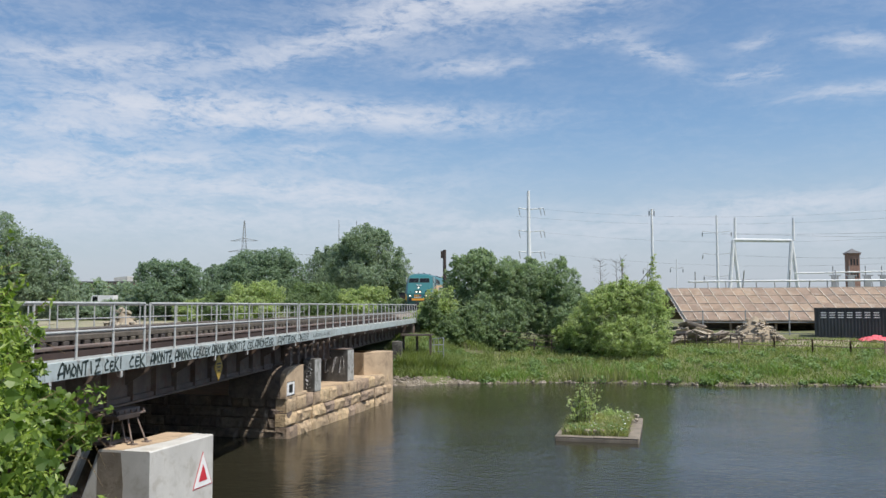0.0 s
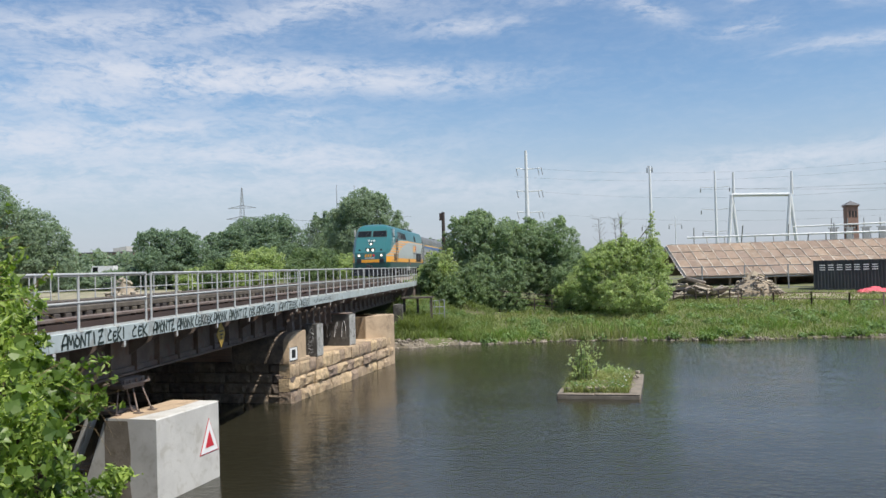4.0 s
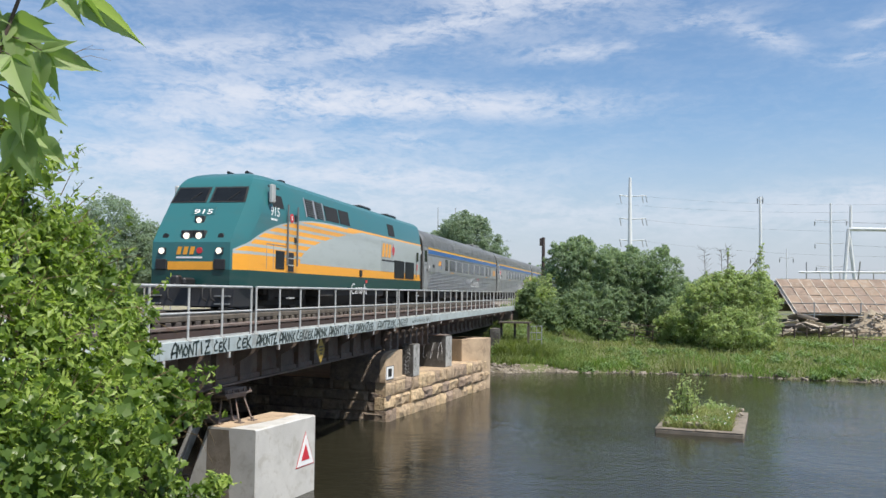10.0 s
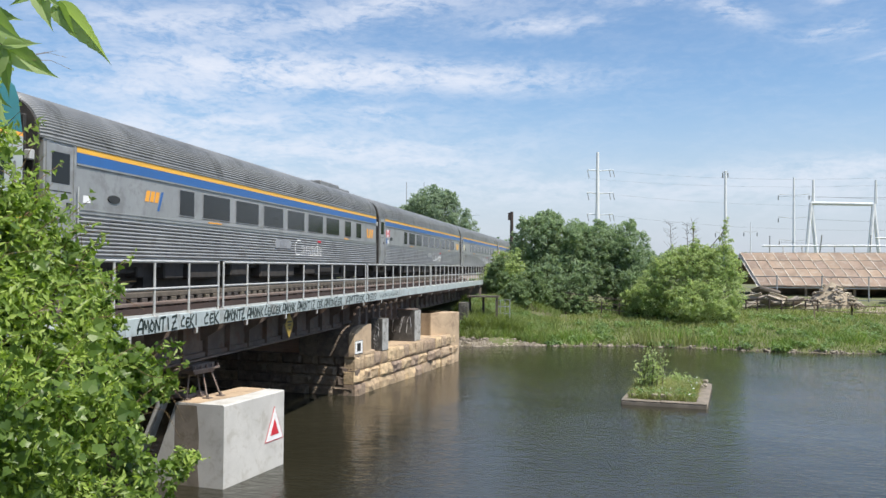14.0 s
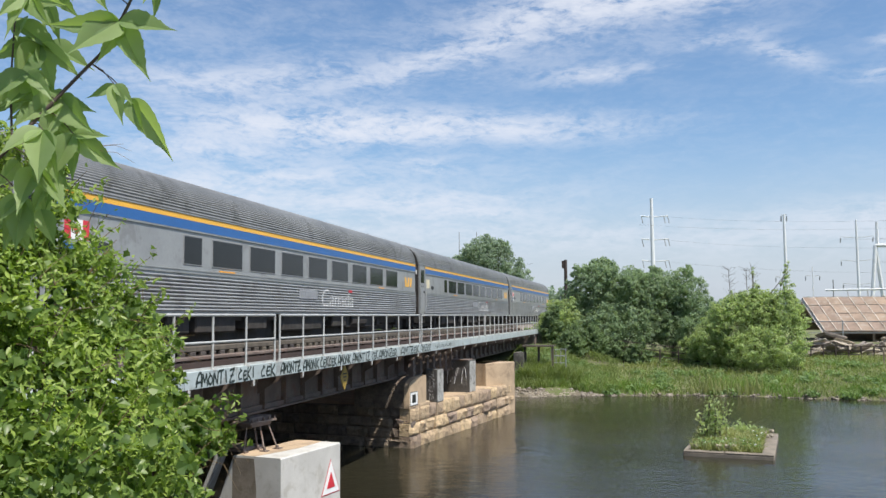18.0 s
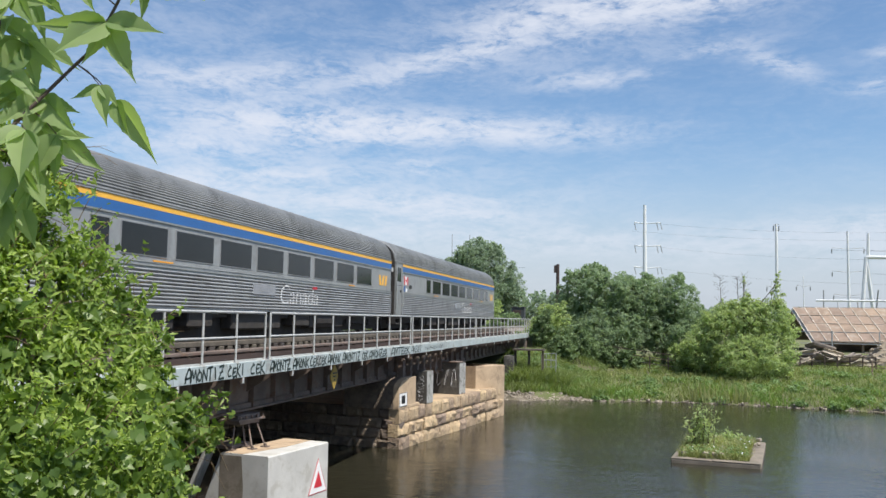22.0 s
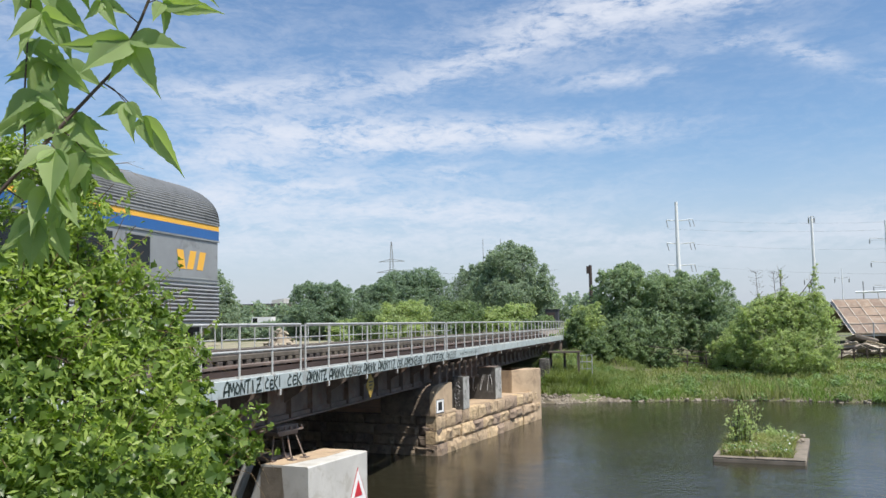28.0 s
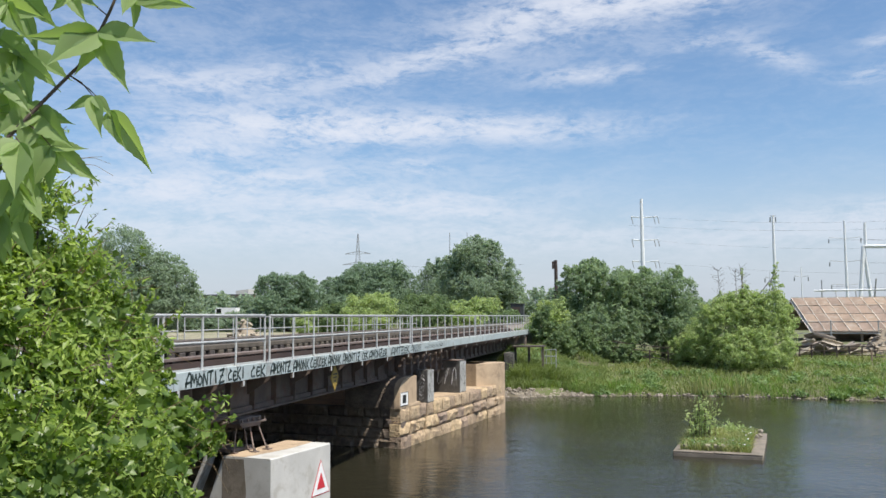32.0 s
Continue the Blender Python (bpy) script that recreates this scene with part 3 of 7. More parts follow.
for y0, y1 in ((5.2, 17.79), (18.05, 30.18), (30.46, 42.62), (42.9, 53.3), (53.55, 63.6)):
    railing(NEAR_X - 0.04, y0, y1, "near railings of the bridge", "galvanised tube railing along the near walkway")
for y0, y1 in ((5.2, 16.4), (16.9, 28.8), (29.3, 41.2), (41.7, 52.6), (53.0, 63.6)):
    railing(FAR_X + 0.04, y0, y1, "far railings of the bridge", "galvanised tube railing along the far walkway")

# diamond notice on the girder
d = thing("diamond_sign", "faded yellow diamond sign hung under the bridge walkway", "sign", (-8.55, 22.85, 3.73))
part("plate", Shape().prism([(0, -0.38), (0.32, 0), (0, 0.38), (-0.32, 0)], -0.01, 0.01, "x"), YELLOW, d)
part("symbol", Shape().box(0.012, -0.16, 0.07, 0.016, 0.16, 0.11).box(0.012, -0.12, -0.02, 0.016, 0.12, 0.02).box(0.012, -0.06, -0.12, 0.016, 0.06, -0.08), BLACK, d)
part("hanger", Shape().tube([(-0.02, 0, 0.3), (-0.05, 0, 0.62)], 0.015, 6), GALV, d)


# ---- block with the triangle, pier, island ----
SIZE = 0.904   # the footings were first laid out over a lower water level


def turned(name, label, category, at, degrees, kind=""):
    """A thing whose +y runs along the channel, degrees to the right of the bridge."""
    spot = Vector(EYE) + (Vector(at) - Vector(EYE)) * SIZE
    ob = thing(name, label, category, spot, kind=kind, turn=-degrees)
    ob.matrix_basis = ob.matrix_basis @ Matrix.Diagonal((SIZE, SIZE, SIZE, 1))
    return ob


def concrete_block():
    b = turned("concrete_block", "pale cast concrete pier block standing in the water", "pier block", (-8.8, 19.18, 0), 9.3)
    part("body", Shape().prism([(-2.9, -2.0), (0, -2.0), (0, 1.99), (-0.03, 2.02), (-1.38, 2.02), (-1.41, 1.99)], 0, 2.84, "y"), CONCRETE, b)
    part("dirt_patch", Shape().prism([(-1.37, 0.03), (-0.78, 0.03), (-0.62, 0.8), (-0.50, 1.6), (-0.55, 2.81), (-1.37, 2.81)], 2.021, 2.03, "z"), TAN, b, "brown dirt on its top")
    part("stain", Shape().prism([(-1.42, -0.6), (-1.42, 1.97), (-0.78, 1.97), (-0.70, 1.2), (-0.74, 0.5), (-0.62, -0.6)], -0.004, 0.0, "y"), RIM, b, "brown water stain down its end face")
    part("raking_strut", Shape().beam((-1.95, 0.3, 2.1), (-3.3, 0.25, -1.0), 0.22, 0.18), CONCRETE, b)
    # bearing stack under the girder, on thin raking legs
    shoe = part("bearing_shoe", Shape().box(-1.75, 0.35, 2.72, -1.15, 1.5, 2.78, 0.01).box(-1.68, 0.5, 2.64, -1.22, 1.35, 2.72, 0.01).box(-1.6, 0.45, 2.78, -1.25, 1.4, 2.88, 0.01), RUST, b, "rusty stacked bearing plates")
    for k in range(5):
        part("bolt", Shape().tube([(-1.17, 0.45 + k * 0.24, 2.76), (-1.17, 0.45 + k * 0.24, 2.86)], 0.03, 6), RUST, shoe)
    for x0, y0, x1, y1 in ((-0.95, 1.25, -1.3, 1.3), (-1.0, 0.75, -1.3, 0.95), (-1.35, 0.35, -1.45, 0.6), (-1.38, 1.0, -1.6, 1.1)):
        rod = part("tie_rod", Shape().tube([(x0, y0, 2.02), (x1, y1, 2.68)], 0.022, 6), RUST, b)
        part("rod_foot", Shape().box(x0 - 0.1, y0 - 0.08, 2.02, x0 + 0.1, y0 + 0.08, 2.055).tube([(x0, y0, 2.055), (x0, y0, 2.12)], 0.035, 6), RUST, rod)
    part("rear_beam", Shape().box(-2.3, 0.5, 2.02, -1.5, 1.4, 2.1), RUST, b)
    sign = thing("triangle_sign", "white triangular navigation sign with a red triangle", "sign")
    sign.matrix_basis = b.matrix_basis @ Matrix.Translation((0.004, 0, 0))
    tri = lambda u0, z0, u1, z1, um, zt, x: Shape().prism([(u0, z0), (u1, z1), (um, zt)], x, x + 0.006, "x")
    part("border", tri(1.86, 0.74, 2.80, 0.74, 2.33, 1.65, 0.0), RED, sign)
    part("face", tri(1.90, 0.765, 2.76, 0.765, 2.33, 1.61, 0.007), WHITE, sign)
    part("red_triangle", tri(2.12, 0.90, 2.54, 0.90, 2.33, 1.32, 0.014), RED, sign)


concrete_block()


def rough_stone(rng, a, b, h, out, bulge):
    """One rock-faced block: a to b along y, 0 to h in z, its face towards +x."""
    s = Shape()
    n, m = max(4, int((b - a) / 0.13)), 5
    grid = []
    seed = rng.uniform(0, 90)
    for j in range(m + 1):
        for i in range(n + 1):
            edge = i in (0, n) or j in (0, m)
            y = a + (b - a) * (i + (0 if i in (0, n) else rng.uniform(-0.3, 0.3))) / n
            z = h * (j + (0 if j in (0, m) else rng.uniform(-0.25, 0.25))) / m
            knob = 0.7 + 1.3 * noise.noise((y * 2.6 + seed, z * 3.4, seed))
            x = -0.015 - 0.02 * rng.random() if edge else bulge * knob * rng.uniform(0.75, 1.1)
            if edge:
                y += rng.uniform(-0.012, 0.012)
            grid.append((x + out, y, z))
    k = n + 1
    faces = [(j * k + i, j * k + i + 1, (j + 1) * k + i + 1, (j + 1) * k + i) for j in range(m) for i in range(n)]
    back = len(grid)
    grid += [(-0.5, a, 0), (-0.5, b, 0), (-0.5, b, h), (-0.5, a, h)]
    faces += [tuple(range(n + 1))[::-1] + (back, back + 1), tuple(m * k + i for i in range(n + 1)) + (back + 2, back + 3),
              tuple(j * k for j in range(m + 1)) + (back + 3, back), tuple(j * k + n for j in range(m + 1))[::-1] + (back + 1, back + 2)]
    return s.add(grid, faces)


def pier():
    p = turned("stone_pier", "weathered tan sandstone bridge pier with concrete pillars on it", "bridge pier", (-9.82, 33.97, 0), 8.3)
    rng = random.Random(11)
    part("core", Shape().box(-9.0, 0.4, -2.0, -0.3, 14.1, 1.60, 0.02), TAN, p)
    for k, (z0, z1, bulge) in enumerate([(-0.5, 0.47, 0.10), (0.48, 1.02, 0.12), (1.035, 1.62, 0.05)]):
        y = -0.02 if k < 2 else 0.05
        while y < 14.0:
            w = rng.uniform(0.8, 1.5) if k < 2 else rng.uniform(0.7, 1.2)
            e = min(y + w, 14.1)
            if 14.1 - e < 0.5:
                e = 14.1
            gap = 0.022 if k < 2 else 0.014
            s = rough_stone(rng, y + gap, e - gap, z1 - z0 - (rng.uniform(0.0, 0.045) if k < 2 else 0.012), (0.0, -0.01, -0.01)[k] + rng.uniform(-0.06, 0.05) * (1 if k < 2 else 0.4), bulge * rng.uniform(0.6, 1.2))
            part("stone", s, STONE, p, at=(0, 0, z0), smooth=18)
            y = e
    # rock-faced front, its colour holding grime and the shade under the deck
    front = Matrix.Rotation(radians(-90), 4, "Z")
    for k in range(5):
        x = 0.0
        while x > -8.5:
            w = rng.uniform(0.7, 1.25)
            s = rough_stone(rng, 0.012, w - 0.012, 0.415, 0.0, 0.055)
            part("stone", s, SHADED_GRIME, p, "rock-faced stone darkened by grime and painted-in shade" if x > -0.1 else "", at=Matrix.Translation((x - w, 0.0 + 0.03 * k, -0.5 + 0.43 * k)) @ front, smooth=18)
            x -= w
    # rounded concrete nose with the mark
    ring = [(0.0, 1.62), (0.0, 2.45), (0.12, 2.66), (0.4, 2.80), (0.9, 2.88), (1.78, 2.9), (1.78, 1.62)]
    part("nose_wall", Shape().prism(ring, -0.28, -0.03, "x"), TAN, p, "rounded tan concrete nose wall", smooth=35)
    # same concrete as the outer nose, coloured darker to stand for deck shade
    part("inner_nose_wall", Shape().prism([(y + 0.004, z) for y, z in ring], -2.6, -0.282, "x"), SHADED_GRIME, p, "inner part of the nose wall, deck shade painted into its colour", smooth=35)
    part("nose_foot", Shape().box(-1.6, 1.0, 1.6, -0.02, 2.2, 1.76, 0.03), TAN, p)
    # pillars of dark concrete, each with a paler right side
    part("slim_pillar", Shape().box(-0.56, 2.95, 1.60, 0.0, 3.70, 3.06, 0.02), DARK_CONCRETE, p, "dark concrete pillar with white scrawls", smooth=30)
    s = Shape()
    for k in range(7):
        z = 1.78 + k * 0.17
        pts = [(-0.28 + (0.10 + 0.02 * (k % 3)) * math.cos(a), 2.946, z + 0.06 * math.sin(2 * a + k)) for a in np.linspace(0.9 * k, 0.9 * k + 3.6, 10)]
        for p0, p1 in zip(pts, pts[1:]):
            s.beam(p0, p1, 0.03, 0.006)
    tagged(part("scrawl", s, INKWHITE, p), kind="stuff")
    part("pale_side", Shape().box(-0.01, 2.98, 1.63, 0.004, 3.68, 3.04), LIME, p, "whitish streaked side")
    part("wide_pillar", Shape().box(-2.6, 8.07, 1.60, -0.36, 9.0, 3.2, 0.02), DARK_CONCRETE, p, "dark concrete pillar with white scrawls", smooth=30)
    s = Shape()
    for k in range(4):
        x, r = -1.75 + k * 0.36, 0.26
        pts = [(x + r * (0.8 - 0.1 * k) * math.cos(a), 8.066, 2.45 + r * 1.6 * math.sin(a * (1 + 0.2 * k))) for a in np.linspace(0.7 * k, 0.7 * k + 4.0, 12)]
        for p0, p1 in zip(pts, pts[1:]):
            s.beam(p0, p1, 0.055, 0.006)
    tagged(part("scrawl", s, INKWHITE, p), kind="stuff")
    part("pale_side", Shape().box(-0.37, 8.10, 1.63, -0.356, 8.97, 3.16), LIME, p, "whitish streaked side")
    part("pillar_cap", Shape().box(-2.7, 8.0, 3.2, -0.45, 8.9, 3.25, 0.02), RUST, p)
    s = Shape().box(-2.6, 12.0, 1.55, -0.9, 14.55, 2.82, 0.03)
    part("inner_end_wall", s, TAN, p)
    part("end_pillar", Shape().prism([(-2.3, 14.6), (-2.3, 12.0), (-0.85, 12.0), (0.0, 13.25), (0.1, 13.9), (0.06, 14.35), (-0.12, 14.62), (-0.4, 14.7)], -1.5, 2.82, "z"), TAN, p, "rounded tan concrete end pillar", smooth=35)
    m = thing("channel_mark", "white board with a black upright rectangle", "sign")
    m.matrix_basis = p.matrix_basis @ Matrix.Translation((-0.028, 0, 0))
    part("board", Shape().box(0, 0.06, 1.71, 0.012, 0.86, 2.29), WHITE, m)
    part("black_border", Shape().box(0.012, 0.06, 1.71, 0.014, 0.09, 2.29).box(0.012, 0.83, 1.71, 0.014, 0.86, 2.29).box(0.012, 0.06, 2.26, 0.014, 0.86, 2.29).box(0.012, 0.06, 1.71, 0.014, 0.86, 1.74), BLACK, m)
    part("black_rectangle", Shape().box(0.012, 0.27, 1.83, 0.016, 0.64, 2.17), BLACK, m)


pier()
# second, far support under the bridge and the small pillar on the bank
f = thing("far_abutment", "grey concrete abutment at the bridge's far end", "abutment", kind="structure")
part("wall", Shape().box(-17.3, 62.5, -1.0, -8.4, 64.2, 4.2, 0.05), RUST, f)
part("trestle_pillar", Shape().box(-8.75, 54.4, 0.4, -8.12, 56.0, 3.08, 0.03), DARK_CONCRETE, f, "streaked concrete trestle pillar")
# added wall, keeps skylight from the far side out from under the deck
tagged(part("canal_wall", Shape().box(-17.9, 2.0, -1.5, -17.5, 64.0, 4.2), STONE), "added stone wall that blocks skylight under the far side of the bridge", "wall", kind="structure")
f = thing("near_abutment", "tan concrete abutment at the bridge's near end", "abutment", kind="structure")
part("wall", Shape().box(-17.3, 1.5, -1.0, -8.0, 5.2, 3.0, 0.05), TAN, f)


def blades(rng, spots, tall, wide, lean=0.25):
    """Grass: one bent triangle pair a blade."""
    n = len(spots)
    h = tall * rng.uniform(0.5, 1.3, (n, 1))
    a = rng.uniform(0, 2 * np.pi, n)
    side = np.stack([np.cos(a), np.sin(a), 0 * a], 1) * wide / 2
    tilt = rng.normal(0, lean, (n, 3)) * h
    tilt[:, 2] = 0
    up = np.concatenate([np.zeros((n, 2)), h], 1)
    mid, top = spots + up * 0.55 + tilt * 0.3, spots + up + tilt
    verts = np.stack([spots - side, spots + side, mid + side * 0.8, mid - side * 0.8, top], 1).reshape(-1, 3)
    k = np.arange(n)[:, None] * 5
    return verts, np.concatenate([k + [0, 1, 2], k + [0, 2, 3], k + [3, 2, 4]], 0)


def island():
    i = turned("concrete_island", "low square concrete footing in the water with weeds on it", "footing", (1.05, 34.4, 0), 9.0)
    part("slab", Shape().box(0, 0, -1.5, 3.3, 6.3, 0.15, 0.04), RIM, i)
    part("rim", Shape().box(0, 0, 0.15, 1.5, 0.42, 0.19, 0.02).box(1.52, 0, 0.15, 3.3, 0.42, 0.20, 0.02).box(2.85, 0.42, 0.15, 3.3, 6.3, 0.19, 0.02).box(0, 0.42, 0.15, 0.2, 6.3, 0.19, 0.02), RIM, i, "chipped grey concrete rim")
    rng = np.random.default_rng(4)
    n = 5200
    spots = np.stack([rng.uniform(0.22, 2.85, n), rng.uniform(0.35, 6.15, n), np.full(n, 0.15)], 1)
    spots[:, 2] += 0.25 * np.exp(-((spots[:, 0] - 1.4) ** 2 + (spots[:, 1] - 3.0) ** 2) / 3)
    v, f = blades(rng, spots, 0.30, 0.035, 0.6)
    g = cards("island_grass", v, f, STRAW, kind="stuff", label="pale green grass and weeds on the footing")
    g["category"] = "grass"
    g.matrix_basis = i.matrix_basis
    soil = Shape()
    soil.ball((1.5, 3.2, 0.2), 1.0, 16, 0.35)
    soil.v = [(1.5 + (x - 1.5) * 1.25, 3.2 + (y - 3.2) * 2.8, max(z, 0.2)) for x, y, z in soil.v]
    part("soil", soil, EARTH, i, smooth=60)
    v, f = [], []
    sh = thing("island_shrub", "tall leafy weed shrub growing on the footing", "shrub")
    sh.matrix_basis = i.matrix_basis
    pts, outs = [], []
    for k in range(26):
        x, y = 0.95 + rng.normal(0, 0.22), 2.2 + rng.normal(0, 0.4)
        top = np.array([x + rng.normal(0, 0.22), y + rng.normal(0, 0.3), 0.35 + rng.uniform(0.9, 1.75)])
        part("stem", Shape().tube([(x, y, 0.3), tuple(top)], 0.012, 4), TWIG, sh)
        for q in np.linspace(0.2, 1, 26):
            pts.append(np.array([x, y, 0.3]) * (1 - q) + top * q + rng.normal(0, 0.07, 3))
            outs.append(rng.normal(0, 1, 3) + (0, 0, 0.4))
    for k in range(14):
        x, y = rng.uniform(1.7, 2.4), rng.uniform(2.5, 4.5)
        top = np.array([x, y, 0.35 + rng.uniform(0.3, 0.75)])
        for q in np.linspace(0.2, 1, 14):
            pts.append(np.array([x, y, 0.3]) * (1 - q) + top * q + rng.normal(0, 0.06, 3))
            outs.append(rng.normal(0, 1, 3) + (0, 0, 0.4))
    v, f = leaves(rng, np.array(pts), np.array(outs), 0.075, 0.6, 2.4)
    cards("foliage", v, f, LEAF_LIGHT, sh)
    spots = np.stack([rng.uniform(0.3, 2.8, 1500), rng.uniform(0.4, 6.0, 1500), rng.uniform(0.25, 0.55, 1500)], 1)
    v, f = leaves(rng, spots, np.tile((0.1, -0.2, 1.0), (1500, 1)), 0.085, 0.6, 1.4)
    g = cards("island_weeds", v, f, WEED, kind="stuff", label="low broad-leaved weeds on the footing")
    g["category"] = "weeds"
    g.matrix_basis = i.matrix_basis
    pick = spots[:130] + (0, 0, 0.06)
    v, f = leaves(rng, pick, np.tile((0.1, -0.3, 1.0), (130, 1)), 0.06, 0.4, 1.0)
    g = cards("island_flowers", v, f, WHITE, kind="stuff", label="small white flowers among the weeds")
    g["category"] = "flowers"
    g.matrix_basis = i.matrix_basis
    stone = Shape()
    for k in range(40):
        x, y = (rng.uniform(2.3, 3.1), rng.uniform(3.5, 6.0)) if k < 22 else (rng.uniform(0.4, 2.6), rng.uniform(0.5, 5.0))
        r = rng.uniform(0.05, 0.13)
        stone.box(x - r, y - r, 0.26, x + r, y + r, 0.30 + r, 0.03, turn=Matrix.Rotation(rng.uniform(0, 3), 3, "Z"))
    st = tagged(part("island_stones", stone, GRAVEL), "pale stones and flowers among the weeds", "stones", kind="stuff")
    st.matrix_basis = i.matrix_basis


island()


# ---- banks: grass and stones ----
def bank_grass():
    rng = np.random.default_rng(8)

    def field(n, x0, x1, d0, d1, tall, wide, material, name, label, clumpy=0.0):
        x, d = rng.uniform(x0, x1, n), d0 + (d1 - d0) * rng.uniform(0, 1, n) ** 1.25
        keep = np.ones(n, bool)
        if clumpy:
            keep = np.array([noise.noise((a * 0.35, b * 0.35, 7)) > clumpy for a, b in zip(x, d)])
        keep &= d > 0.85 * np.clip((-2.8 - x) / 3, 0, 1) + 0.10 + 0.30 * np.array([noise.noise((a * 0.6, 3.0, 1.0)) for a in x])
        x, d = x[keep], d[keep]
        y = np.array([shore(a) for a in x]) + d
        ok = ~((y > 62) & (np.abs(x + 12) < 4))
        x, y = x[ok], y[ok]
        spots = np.stack([x, y, [land(a, b) - 0.03 for a, b in zip(x, y)]], 1)
        v, f = blades(rng, spots, tall, wide, 0.5)
        g = cards(name, v, f, material, kind="stuff", label=label)
        g["category"] = "grass"

    field(52000, -9.5, 42, 0.05, 22, 0.30, 0.045, GRASS, "bank_grass", "tall green meadow grass on the far bank")
    field(9000, -40, -16, 0.5, 18, 0.5, 0.07, GRASS, "bank_grass", "tall green meadow grass beside the tracks")
    field(16000, -9.5, -2.5, -0.05, 14, 0.42, 0.045, GRASS, "bank_grass", "long grass beside the end of the bridge")
    field(15000, -9.5, 42, -0.15, 4.5, 0.48, 0.045, REED, "bank_reeds", "darker reeds and weeds at the water's edge", 0.05)
    field(26000, -9.5, 42, 1.5, 18, 0.46, 0.035, STRAW, "tall_weeds", "pale clumps of tall seeding grass on the bank", 0.12)
    field(2600, -8.2, -4.6, 1.8, 4.0, 0.75, 0.05, GRASS, "tall_weeds", "rank tall grass before the gate panel")
    # broad-leaved weeds in clumps
    pts = []
    for k in range(620):
        x = rng.uniform(-9.3, 40)
        d = (0.2 if x > -3 else 1.6) + 13 * rng.uniform(0, 1) ** 1.6
        if noise.noise((x * 0.22, d * 0.3, 31)) < -0.12:
            continue
        y, r = shore(x) + d, rng.uniform(0.22, 0.62)
        q = unit(rng.normal(0, 1, (64, 3))) * rng.uniform(0.5, 1.0, (64, 1)) * (r, r, r * 0.85)
        q[:, 2] = np.abs(q[:, 2])
        pts.append(q + (x, y, land(x, y)))
    pts = np.concatenate(pts)
    v, f = leaves(rng, pts, np.tile((0.2, -0.3, 0.8), (len(pts), 1)), 0.12, 0.6, 1.7)
    g = cards("bank_weeds", v, f, WEED, kind="stuff", label="clumps of broad-leaved weeds in the bank grass")
    g["category"] = "weeds"
    # two tufts of flag leaves at the waterline
    for cx, cd, n in ((3.4, 0.25, 90), (5.6, 0.3, 70)):
        x, y = cx + rng.normal(0, 0.55, n), shore(cx) + cd + rng.normal(0, 0.2, n)
        v, f = blades(rng, np.stack([x, y, np.full(n, WATER_Z + 0.05)], 1), 1.25, 0.055, 0.2)
        g = cards("reed_tuft", v, f, STRAW, kind="stuff", label="upright tuft of yellow-green flag leaves at the waterline")
        g["category"] = "reeds"
    s = Shape()
    r2 = random.Random(6)
    beach, n = Shape(), 180
    beach.add([(-9.4 + 0.28 * i, shore(-9.4 + 0.28 * i) - 0.5 + 0.27 * j + 0.12 * math.sin(i * 1.3 + j), land(-9.4 + 0.28 * i, shore(-9.4 + 0.28 * i) - 0.5 + 0.27 * j) + (0.045 if 0 < i < n and j < (4 if i < 26 else 2) else -0.05)) for j in range(6) for i in range(n + 1)],
              [(j * (n + 1) + i, j * (n + 1) + i + 1, (j + 1) * (n + 1) + i + 1, (j + 1) * (n + 1) + i) for j in range(5) for i in range(n)])
    tagged(part("beach", beach, PEBBLE, smooth=60), "narrow pebbly beach along the waterline", "beach", kind="structure")
    for k in range(1500):
        x = r2.uniform(-9, -3) if k < 420 else r2.uniform(-9, 40)
        r = r2.uniform(0.025, 0.06) if r2.random() < 0.8 else r2.uniform(0.07, 0.14)
        y = shore(x) + (r2.uniform(-0.2, 0.9) if k < 420 else r2.uniform(-0.3, 0.4))
        s.box(x - r, y - r * 0.7, land(x, y) - 0.05, x + r, y + r * 0.7, land(x, y) + r * 0.7, r * 0.3, turn=Matrix.Rotation(r2.uniform(0, 3), 3, "Z"))
    tagged(part("shore_stones", s, GRAVEL), "grey brown stones along the waterline", "stones", kind="stuff")


bank_grass()


